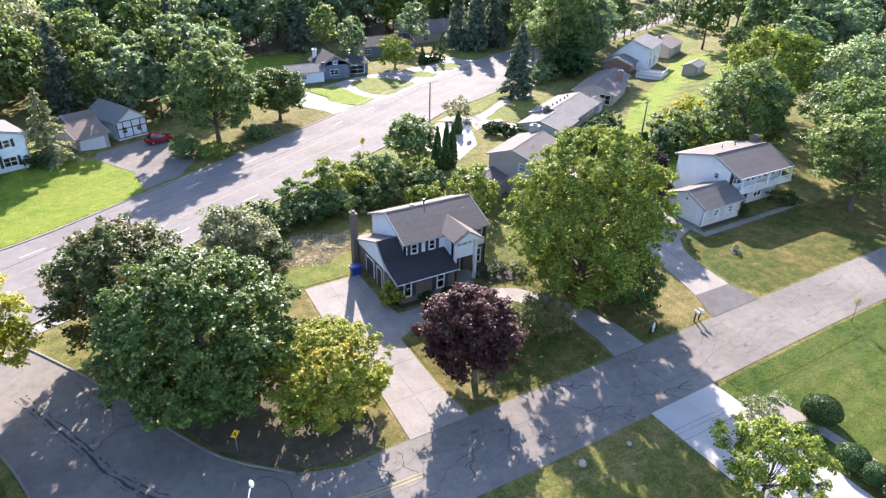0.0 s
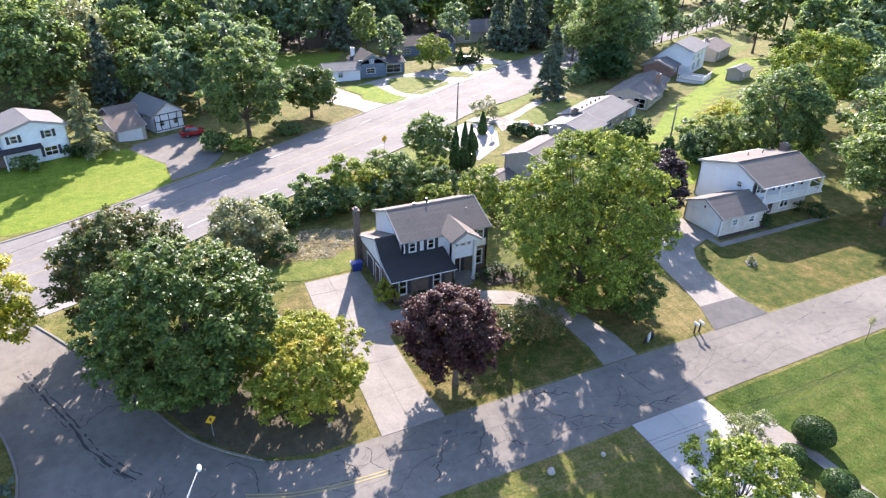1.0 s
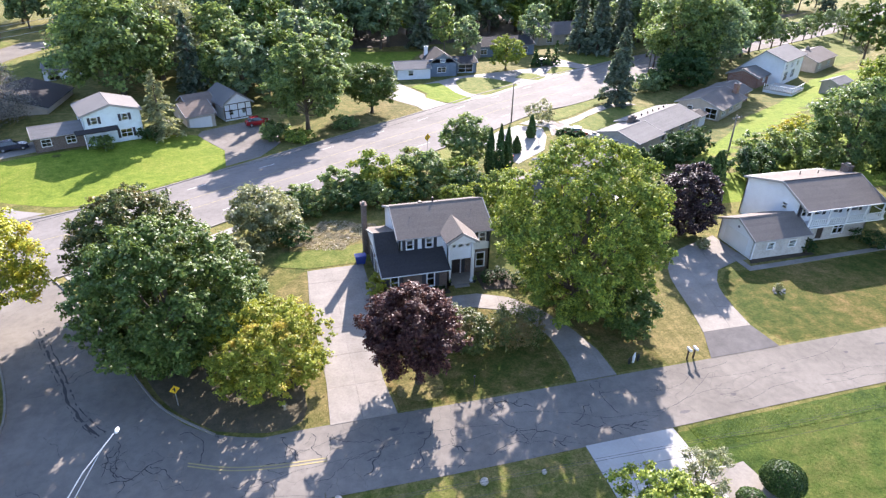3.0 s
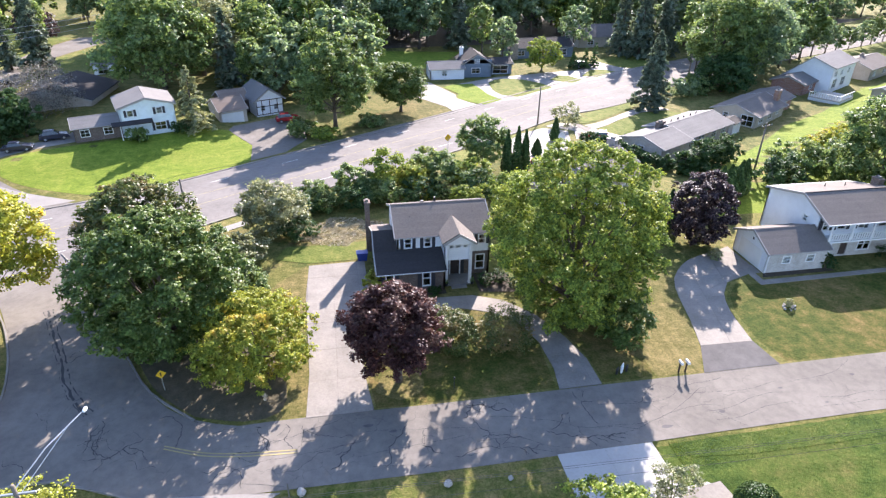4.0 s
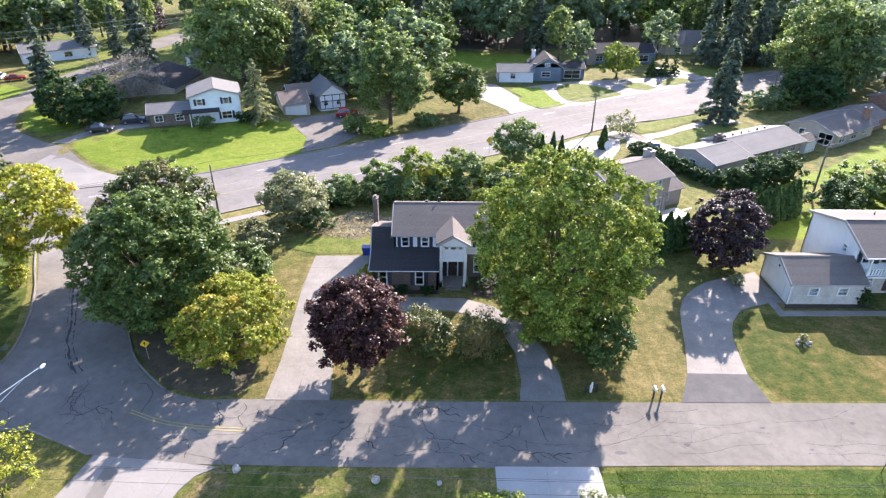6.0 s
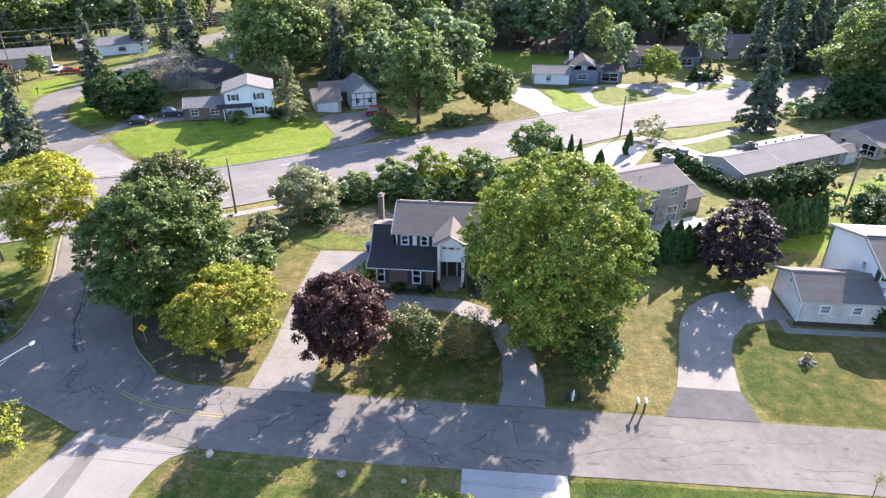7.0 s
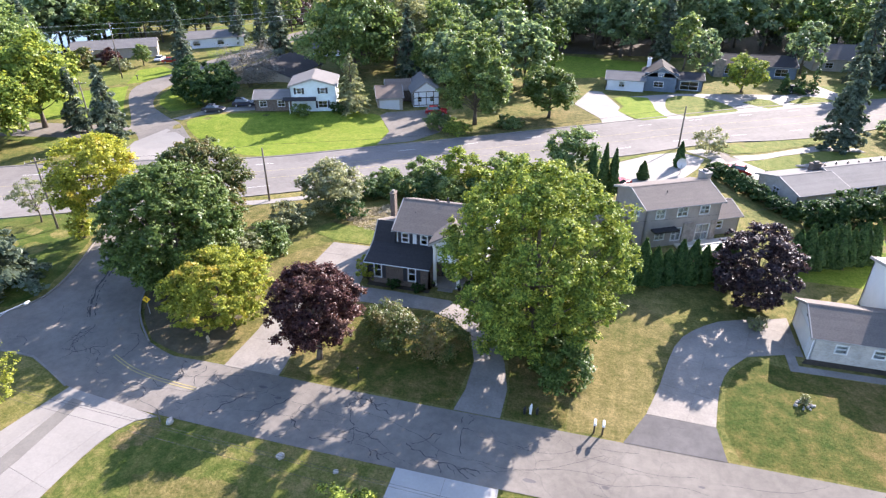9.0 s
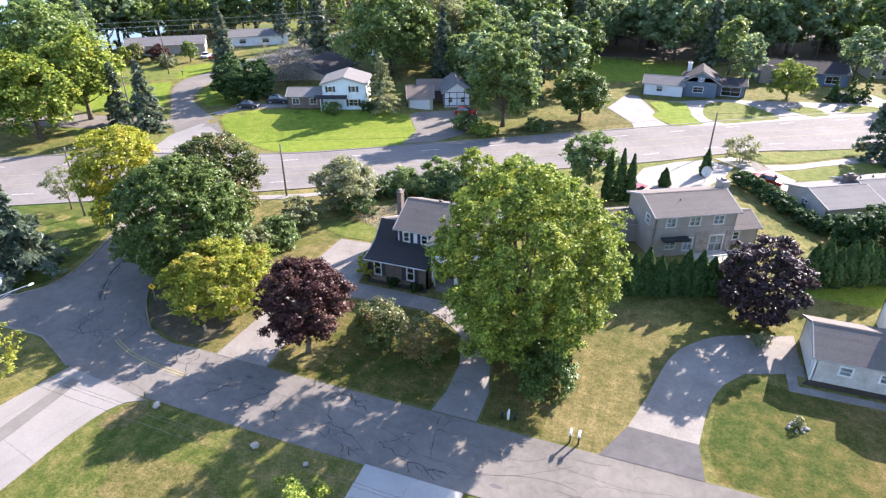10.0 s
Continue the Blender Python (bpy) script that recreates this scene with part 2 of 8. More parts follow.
M_MULCH_AND_SHADE = surface("mulch", (0.035, 0.028, 0.022), (0.09, 0.07, 0.05), 0.95, 0.8, 10, 0.8, 0.05)
# near-black brown that carries the maples' shade in its colour
M_MAPLE_SHADE = surface("shade_dark_earth", (0.045, 0.042, 0.024), (0.125, 0.1, 0.062), 0.95, 1.2, 6, 0.8, 0.06)
M_YELLOW = surface("yellow_road_paint", (0.22, 0.19, 0.11), (0.38, 0.31, 0.13), 0.8, 1.5, 8)
M_WHITE_LINE = surface("white_road_paint", (0.4, 0.39, 0.38), (0.7, 0.69, 0.67), 0.8, 1.5, 8)
M_WHITE = plain("white_paint", (0.7, 0.7, 0.69), 0.55)
M_TRIM = plain("weathered_trim_paint", (0.36, 0.34, 0.32), 0.7, 0.0, 0.2)
M_SIDING = boards_material("white_siding", (0.75, 0.765, 0.79), dirt=0.06)
M_SIDING_BLUE = boards_material("pale_blue_siding", (0.66, 0.735, 0.765))
M_SIDING_GREY = boards_material("warm_grey_siding", (0.35, 0.305, 0.275))
M_SIDING_SLATE = boards_material("slate_blue_siding", (0.13, 0.17, 0.22))
M_SIDING_TAN = boards_material("tan_siding", (0.46, 0.4, 0.33))
M_BRICK = brick_material("brown_brick", (0.1, 0.07, 0.056), (0.155, 0.108, 0.086), (0.2, 0.178, 0.157))
M_BRICK_RED = brick_material("red_brick", (0.24, 0.1, 0.07), (0.32, 0.15, 0.1), (0.35, 0.3, 0.27))
M_BRICK_PALE = brick_material("pale_brick", (0.4, 0.36, 0.32), (0.5, 0.46, 0.42), (0.5, 0.48, 0.45))
M_STONE = surface("field_stone", (0.16, 0.13, 0.11), (0.42, 0.37, 0.32), 0.9, 1.6, 4, 0.6, 0.05)
M_ROOF = shingle_material("brown_shingles", (0.12, 0.102, 0.09), (0.2, 0.174, 0.154))
M_ROOF_TAN = shingle_material("tan_shingles", (0.17, 0.128, 0.102), (0.26, 0.205, 0.168))
# charcoal roofs; on the main house wing this colour also carries its shade
M_ROOF_DARK = shingle_material("charcoal_and_shaded_shingles", (0.03, 0.028, 0.029), (0.06, 0.056, 0.056))
M_ROOF_TAUPE = shingle_material("taupe_shingles", (0.13, 0.112, 0.1), (0.195, 0.17, 0.154))
M_ROOF_GREY = shingle_material("grey_shingles", (0.145, 0.138, 0.132), (0.225, 0.215, 0.207))
M_SHUTTER = plain("dark_shutter_paint", (0.035, 0.035, 0.045), 0.6)
M_BLACK = plain("black_metal", (0.02, 0.02, 0.022), 0.45)
M_TIMBER = plain("dark_timber", (0.06, 0.04, 0.03), 0.7)
M_DOOR = plain("dark_door_paint", (0.05, 0.035, 0.03), 0.5)
M_GLASS = glass_material("window_glass")
M_CURTAIN = plain("curtain_cloth", (0.6, 0.58, 0.54), 0.9)
M_GREY_METAL = plain("galvanised_metal", (0.45, 0.46, 0.47), 0.4, 0.7)
M_POLE = surface("weathered_pole_wood", (0.1, 0.085, 0.07), (0.2, 0.17, 0.14), 0.9, 1.0, 12, 0.5, 0.02)
M_BARK = surface("bark", (0.06, 0.048, 0.038), (0.15, 0.12, 0.095), 0.95, 1.5, 9, 0.9, 0.05)
M_ROCK = surface("pale_rock", (0.22, 0.2, 0.175), (0.45, 0.42, 0.385), 0.9, 1.5, 6, 0.5, 0.03)
M_BLUE_BIN = plain("blue_plastic", (0.03, 0.06, 0.28), 0.45)
M_RUBBER = plain("tyre_rubber", (0.02, 0.02, 0.02), 0.85)
M_CAR_RED = plain("red_car_paint", (0.32, 0.015, 0.02), 0.25, 0.0, 0.6)
M_CAR_DARK = plain("dark_car_paint", (0.03, 0.033, 0.05), 0.25, 0.0, 0.6)
M_CAR_WHITE = plain("white_car_paint", (0.7, 0.71, 0.73), 0.25, 0.0, 0.6)
M_WATER = plain("lake_water", (0.05, 0.09, 0.13), 0.08, 0.0, 0.6)

L_MAPLE_DARK = leaf_material("maple_leaf", (0.065, 0.11, 0.0291), (0.118, 0.174, 0.047), (0.19, 0.246, 0.0762), through_light=0.25, gloss=0.032)
L_MAPLE_TURN = leaf_material("turning_maple_leaf", (0.0672, 0.106, 0.0336), (0.129, 0.162, 0.0515), (0.213, 0.213, 0.0784), (0.28, 0.19, 0.084), 0.1, 0.3, gloss=0.035)
L_LIME = leaf_material("linden_leaf", (0.098, 0.15, 0.036), (0.215, 0.28, 0.056), (0.43, 0.47, 0.085), (0.5, 0.47, 0.08), 0.035, 0.27, gloss=0.016)
L_YELLOW = leaf_material("yellowing_leaf", (0.155, 0.2, 0.036), (0.305, 0.33, 0.052), (0.465, 0.455, 0.077), (0.54, 0.385, 0.08), 0.065, 0.3, gloss=0.018)
L_GOLD = leaf_material("golden_leaf", (0.18, 0.215, 0.037), (0.33, 0.35, 0.054), (0.52, 0.5, 0.075), (0.54, 0.42, 0.065), 0.04, 0.4)
L_RED = leaf_material("crimson_maple_leaf", (0.0504, 0.0235, 0.0269), (0.0918, 0.0414, 0.0403), (0.162, 0.0739, 0.065), (0.213, 0.123, 0.0952), 0.05, 0.26, gloss=0.025)
L_PURPLE = leaf_material("purple_plum_leaf", (0.0314, 0.0224, 0.028), (0.065, 0.0426, 0.0504), (0.146, 0.0918, 0.0963), through_light=0.26, gloss=0.04)
L_GREEN = leaf_material("green_leaf", (0.084, 0.14, 0.0504), (0.168, 0.241, 0.084), (0.28, 0.353, 0.123), (0.291, 0.319, 0.112), 0.06, 0.4)
# leaf colour lightened and blued to carry the haze of the far woods
L_WOODS = leaf_material("hazed_woodland_leaf", (0.101, 0.162, 0.0896), (0.202, 0.28, 0.157), (0.325, 0.403, 0.218), (0.28, 0.336, 0.162), 0.05, 0.5, 0.15)
L_SAGE = leaf_material("grey_green_leaf", (0.168, 0.185, 0.0952), (0.274, 0.286, 0.157), (0.392, 0.392, 0.23), through_light=0.36)
L_SPRUCE = leaf_material("spruce_needles", (0.0728, 0.0986, 0.0717), (0.134, 0.17, 0.123), (0.23, 0.269, 0.202), through_light=0.3)
L_CEDAR = leaf_material("arborvitae_foliage", (0.0358, 0.0739, 0.0269), (0.065, 0.118, 0.0426), (0.106, 0.168, 0.0616), through_light=0.25, gloss=0.02)
L_YEW = leaf_material("clipped_yew", (0.0224, 0.0493, 0.0179), (0.0448, 0.084, 0.0291), (0.0784, 0.129, 0.0448), through_light=0.22, gloss=0.02)
L_STRAW = leaf_material("dry_brush_stalks", (0.291, 0.235, 0.168), (0.47, 0.392, 0.291), (0.627, 0.538, 0.414), through_light=0.35)
L_GRASS = leaf_material("grass_blades", (0.0784, 0.129, 0.028), (0.123, 0.185, 0.0403), (0.19, 0.235, 0.0616), through_light=0.4)
L_TWIGS = leaf_material("bare_grey_twigs", (0.146, 0.129, 0.118), (0.224, 0.202, 0.185), (0.325, 0.297, 0.274), through_light=0.25)

# ---- builders ----


def smooth(a, b, x):
    t = min(1.0, max(0.0, (x - a) / (b - a)))
    return t * t * (3 - 2 * t)


def G(x, y):
    """Height of the ground: level round the street, falling towards the main road, a rise under the lots beyond it."""
    d = -0.5 * x + 0.866 * y
    fall = min(-3.2 * smooth(40, 85, d), -1.4 * smooth(18, 32, d) * smooth(58, 72, x))
    return fall + 1.5 * smooth(86, 100, d) * (1 - smooth(-9, 3, x)) * smooth(-45, -30, x)


class Shape:
    """Collects vertices and faces of one mesh."""

    def __init__(self):
        self.v, self.f = [], []

    def add(self, verts, faces):
        n = len(self.v)
        self.v.extend(verts)
        self.f.extend([tuple(i + n for i in f) for f in faces])
        return self

    def box(self, x0, x1, y0, y1, z0, z1, c=0.0):
        if c <= 0:
            v = [(x, y, z) for z in (z0, z1) for y in (y0, y1) for x in (x0, x1)]
            return self.add(v, [(0, 2, 3, 1), (4, 5, 7, 6), (0, 1, 5, 4), (2, 6, 7, 3), (0, 4, 6, 2), (1, 3, 7, 5)])
        v, idx = [], {}
        X, Y, Z = (x0, x1), (y0, y1), (z0, z1)
        for i in (0, 1):
            for j in (0, 1):
                for k in (0, 1):
                    s = [1 if q == 0 else -1 for q in (i, j, k)]
                    for a in range(3):
                        p = [X[i] + s[0] * c, Y[j] + s[1] * c, Z[k] + s[2] * c]
                        p[a] = (X[i], Y[j], Z[k])[a]
                        idx[i, j, k, a] = len(v)
                        v.append(tuple(p))
        f = []
        for a in range(3):
            b, d = (a + 1) % 3, (a + 2) % 3
            for s in (0, 1):
                q = []
                for m, n in ((0, 0), (1, 0), (1, 1), (0, 1)):
                    key = [0, 0, 0]
                    key[a], key[b], key[d] = s, m, n
                    q.append(idx[(*key, a)])
                f.append(tuple(q if s else q[::-1]))
            for s in (0, 1):
                for t in (0, 1):
                    k0, k1 = [0, 0, 0], [0, 0, 0]
                    k0[b], k0[d], k1[b], k1[d] = s, t, s, t
                    k0[a], k1[a] = 0, 1
                    f.append((idx[(*k0, b)], idx[(*k1, b)], idx[(*k1, d)], idx[(*k0, d)]))
        for i in (0, 1):
            for j in (0, 1):
                for k in (0, 1):
                    f.append(tuple(idx[i, j, k, a] for a in range(3)))
        return self.add(v, f)

    def prism(self, poly, z0, z1):
        """Upright prism over a polygon (x, y), its top and bottom heights numbers or functions."""
        n = len(poly)
        lo = [(x, y, z0(x, y) if callable(z0) else z0) for x, y in poly]
        hi = [(x, y, z1(x, y) if callable(z1) else z1) for x, y in poly]
        return self.add(lo + hi, [tuple(range(n - 1, -1, -1)), tuple(range(n, 2 * n))] + [(i, (i + 1) % n, n + (i + 1) % n, n + i) for i in range(n)])

    def tube(self, pts, radii, n=8, cap=True):
        rings = []
        pts = [Vector(p) for p in pts]
        for i, p in enumerate(pts):
            d = (pts[min(i + 1, len(pts) - 1)] - pts[max(i - 1, 0)]).normalized()
            a = d.cross(Vector((0.31, 0.95, 0.05)) if abs(d.z) > 0.9 else Vector((0, 0, 1))).normalized()
            b = d.cross(a)
            r = radii[i] if isinstance(radii, (list, tuple)) else radii
            rings.append([tuple(p + (a * math.cos(2 * math.pi * k / n) + b * math.sin(2 * math.pi * k / n)) * r) for k in range(n)])
        v = [q for ring in rings for q in ring]
        f = [(i * n + k, i * n + (k + 1) % n, (i + 1) * n + (k + 1) % n, (i + 1) * n + k) for i in range(len(pts) - 1) for k in range(n)]
        if cap:
            f += [tuple(range(n - 1, -1, -1)), tuple(range((len(pts) - 1) * n, len(pts) * n))]
        return self.add(v, f)

    def slab(self, a, b, c, d, t):
        """Quad a b c d thickened by t against its normal."""
        a, b, c, d = (Vector(p) for p in (a, b, c, d))
        n = (c - a).cross(d - b).normalized() * -t
        top = [a, b, c, d]
        return self.add([tuple(p) for p in top] + [tuple(p + n) for p in top],
                        [(0, 1, 2, 3), (7, 6, 5, 4), (0, 4, 5, 1), (1, 5, 6, 2), (2, 6, 7, 3), (3, 7, 4, 0)])

    def ball(self, c, r, n=12, m=8, lump=0.0, seed=0):
        v = [(c[0], c[1], c[2] - r[2])]
        for j in range(1, m):
            for i in range(n):
                th, ph = math.pi * j / m, 2 * math.pi * i / n
                d = Vector((math.sin(th) * math.cos(ph), math.sin(th) * math.sin(ph), -math.cos(th)))
                k = 1 + lump * noise.noise(d * 1.7 + Vector((seed * 3.1, seed, 0)))
                v.append((c[0] + r[0] * d.x * k, c[1] + r[1] * d.y * k, c[2] + r[2] * d.z * k))
        v.append((c[0], c[1], c[2] + r[2]))
        f = [(0, 1 + (i + 1) % n, 1 + i) for i in range(n)]
        f += [(1 + j * n + i, 1 + j * n + (i + 1) % n, 1 + (j + 1) * n + (i + 1) % n, 1 + (j + 1) * n + i) for j in range(m - 2) for i in range(n)]
        last = len(v) - 1
        f += [(last, 1 + (m - 2) * n + i, 1 + (m - 2) * n + (i + 1) % n) for i in range(n)]
        return self.add(v, f)


def part(name, shape, material, parent=None, label="", round_shading=False):
    """Links one shape as one mesh object under its thing or part."""
    me = bpy.data.meshes.new(name)
    me.from_pydata(shape.v, [], shape.f)
    me.update()
    if round_shading:
        me.polygons.foreach_set("use_smooth", [True] * len(me.polygons))
    me.materials.append(material)
    ob = new(name, me)
    ob.parent = parent
    if label:
        tagged(ob, label)
    return ob


def thing(name, m, label, category, group="", kind=""):
    ob = new(name)
    ob.empty_display_size = 0.3
    ob.matrix_basis = m
    return tagged(ob, label, category, group, kind)


def clip(poly, axis, value, keep_above):
    out = []
    for i, p in enumerate(poly):
        q = poly[(i + 1) % len(poly)]
        a, b = (p[axis] - value, q[axis] - value) if keep_above else (value - p[axis], value - q[axis])
        if a >= 0:
            out.append(p)
        if (a > 0 > b) or (a < 0 < b):
            t = a / (a - b)
            out.append((p[0] + (q[0] - p[0]) * t, p[1] + (q[1] - p[1]) * t))
    return out


def curve(points, step=1.5):
    """A smooth line through the points (Catmull-Rom)."""
    pts = [Vector(p) for p in points]
    out = []
    for i in range(len(pts) - 1):
        a, b, c, d = pts[max(i - 1, 0)], pts[i], pts[i + 1], pts[min(i + 2, len(pts) - 1)]
        n = max(1, int((c - b).length / step))
        for k in range(n):
            t = k / n
            p = 0.5 * (2 * b + (c - a) * t + (2 * a - 5 * b + 4 * c - d) * t * t + (3 * b - a - 3 * c + d) * t ** 3)
            out.append((p.x, p.y))
    return out + [tuple(pts[-1])]


def sheet(name, left, right, lift, material, label, rows=9, category="road"):
    """A draped strip between two edge lines of equal point count."""
    s = Shape()
    for i in range(len(left)):
        for k in range(rows):
            t = k / (rows - 1)
            x, y = left[i][0] + (right[i][0] - left[i][0]) * t, left[i][1] + (right[i][1] - left[i][1]) * t
            s.v.append((x, y, G(x, y) + lift))
    s.f = [(i * rows + k, i * rows + k + 1, (i + 1) * rows + k + 1, (i + 1) * rows + k) for i in range(len(left) - 1) for k in range(rows - 1)]
    return tagged(part(name, s, material), label, category, kind="structure")


def resample(line, n):
    pts = [Vector(p) for p in line]
    ls = [0.0]
    for a, b in zip(pts, pts[1:]):
        ls.append(ls[-1] + (b - a).length)
    out = []
    for k in range(n):
        d = ls[-1] * k / (n - 1)
        i = max(j for j in range(len(ls)) if ls[j] <= d + 1e-9)
        i = min(i, len(pts) - 2)
        t = (d - ls[i]) / max(ls[i + 1] - ls[i], 1e-9)
        p = pts[i].lerp(pts[i + 1], t)
        out.append((p.x, p.y))
    return out


def patch(name, poly, lift, material, label, category, cell=4.0, kind="structure"):
    """A draped area cut into cells, one mesh."""
    s = Shape()
    xs, ys = [p[0] for p in poly], [p[1] for p in poly]
    x = math.floor(min(xs) / cell) * cell
    while x < max(xs):
        col = clip(clip(poly, 0, x, True), 0, x + cell, False)
        y = math.floor(min(ys) / cell) * cell
        while y < max(ys) and len(col) > 2:
            q = clip(clip(col, 1, y, True), 1, y + cell, False)
            if len(q) > 2:
                s.add([(a, b, G(a, b) + lift) for a, b in q], [tuple(range(len(q)))])
            y += cell
        x += cell
    return tagged(part(name, s, material), label, category, kind=kind)


def ragged(poly, seed, depth=0.28, step=0.3):
    """The outline of a worn patch: a closed curve whose edge frays in and out."""
    rng = random.Random(seed)
    line = curve(poly + [poly[0]], step)[:-1]
    a, b = rng.uniform(0, 6), rng.uniform(0, 6)
    mx, my = sum(p[0] for p in line) / len(line), sum(p[1] for p in line) / len(line)
    out = []
    for i, (x, y) in enumerate(line):
        k = i * step
        f = depth * (0.3 * math.sin(2.1 * k + a) + 0.4 * math.sin(5.3 * k + b) + rng.uniform(-0.5, 0.3)) - depth * 0.4
        d = math.hypot(x - mx, y - my)
        out.append((x + (x - mx) / d * f, y + (y - my) / d * f))
    return out


def slabs(name, poly, cx, cy, material, label, lift=0.05, gap=0.009, origin=(0, 0), turn=0.0):
    """A concrete area: cast bays with open joints, each bay a piece of its own."""
    base = thing(name, pose(0, 0, 0), label, "driveway", kind="structure")
    c, sn = math.cos(radians(turn)), math.sin(radians(turn))
    loc = [((x - origin[0]) * c + (y - origin[1]) * sn, -(x - origin[0]) * sn + (y - origin[1]) * c) for x, y in poly]
    xs, ys = [p[0] for p in loc], [p[1] for p in loc]
    bed = Shape()
    rng = random.Random(len(poly))
    i = math.floor(min(xs) / cx)
    while i * cx < max(xs):
        j = math.floor(min(ys) / cy)
        while j * cy < max(ys):
            q = loc
            for ax, v, up in ((0, i * cx + gap, True), (0, (i + 1) * cx - gap, False), (1, j * cy + gap, True), (1, (j + 1) * cy - gap, False)):
                q = clip(q, ax, v, up) if len(q) > 2 else []
            if len(q) > 2:
                area = abs(sum(q[k][0] * q[(k + 1) % len(q)][1] - q[(k + 1) % len(q)][0] * q[k][1] for k in range(len(q)))) / 2
                if area > 0.15:
                    h = lift + rng.uniform(-0.003, 0.004)
                    w = [(origin[0] + x * c - y * sn, origin[1] + x * sn + y * c) for x, y in q]
                    part("slab", Shape().prism(w, lambda x, y: G(x, y) - 0.05, lambda x, y, h=h: G(x, y) + h), material, base)
            j += 1
        i += 1
    y0 = min(p[1] for p in poly)
    while y0 < max(p[1] for p in poly):
        x0 = min(p[0] for p in poly)
        strip = clip(clip(poly, 1, y0, True), 1, y0 + 2.0, False)
        while x0 < max(p[0] for p in poly) and len(strip) > 2:
            q = clip(clip(strip, 0, x0, True), 0, x0 + 2.0, False)
            if len(q) > 2:
                bed.add([(x, y, G(x, y) + lift - 0.02) for x, y in q], [tuple(range(len(q)))])
            x0 += 2.0
        y0 += 2.0
    tagged(part("joint_filling", bed, M_JOINT, base), kind="stuff")
    return base


def kerb(points, label, width=0.16, height=0.13, step=1.5):
    line = curve(points, step)
    s = Shape()
    n = len(line)
    for i, p in enumerate(line):
        a, b = Vector(line[max(i - 1, 0)]), Vector(line[min(i + 1, n - 1)])
        d = (b - a).normalized()
        nx, ny = -d.y * width / 2, d.x * width / 2
        z = G(*p)
        s.v += [(p[0] - nx, p[1] - ny, z - 0.1), (p[0] - nx, p[1] - ny, z + height), (p[0] + nx, p[1] + ny, z + height), (p[0] + nx, p[1] + ny, z - 0.1)]
    s.f = [(i * 4 + k, i * 4 + k + 1, i * 4 + k + 5, i * 4 + k + 4) for i in range(n - 1) for k in range(3)]
    return tagged(part("kerb", s, M_KERB), label, "kerb", kind="structure")


# ---- houses ----


def wall(parent, p0, p1, h, material, openings=(), z0=0.0, gable=None, name="wall", thick=0.2):
    """Upright wall from p0 to p1 seen from outside with p0 at left; openings (u, z, w, h); gable (u of apex, rise)."""
    a, b = Vector((*p0, 0)), Vector((*p1, 0))
    length = (b - a).length
    d = (b - a).normalized()
    inward = Vector((-d.y, d.x, 0)) * thick
    us = sorted({0.0, length, *[o[0] for o in openings], *[o[0] + o[2] for o in openings]})
    zs = sorted({z0, h, *[o[1] for o in openings], *[o[1] + o[3] for o in openings]})
    s = Shape()

    def at(u, z, k):
        q = a + d * u + inward * k
        return (q.x, q.y, z)

    def solid(i, j):
        if not (0 <= i < len(us) - 1 and 0 <= j < len(zs) - 1):
            return False
        u, z = (us[i] + us[i + 1]) / 2, (zs[j] + zs[j + 1]) / 2
        return not any(o[0] < u < o[0] + o[2] and o[1] < z < o[1] + o[3] for o in openings)

    for i in range(len(us) - 1):
        for j in range(len(zs) - 1):
            if not solid(i, j):
                continue
            u0, u1, w0, w1 = us[i], us[i + 1], zs[j], zs[j + 1]
            s.add([at(u0, w0, 0), at(u1, w0, 0), at(u1, w1, 0), at(u0, w1, 0)], [(0, 1, 2, 3)])
            s.add([at(u0, w0, 1), at(u1, w0, 1), at(u1, w1, 1), at(u0, w1, 1)], [(3, 2, 1, 0)])
            for di, dj, e0, e1 in ((-1, 0, (u0, w0), (u0, w1)), (1, 0, (u1, w1), (u1, w0)), (0, -1, (u1, w0), (u0, w0)), (0, 1, (u0, w1), (u1, w1))):
                if not solid(i + di, j + dj):
                    s.add([at(*e0, 0), at(*e1, 0), at(*e1, 1), at(*e0, 1)], [(0, 1, 2, 3)])
    if gable:
        u, r = gable
        s.add([at(0, h, 0), at(length, h, 0), at(u, h + r, 0), at(0, h, 1), at(length, h, 1), at(u, h + r, 1)],
              [(0, 1, 2), (5, 4, 3), (0, 2, 5, 3), (1, 4, 5, 2)])
    return part(name, s, material, parent)


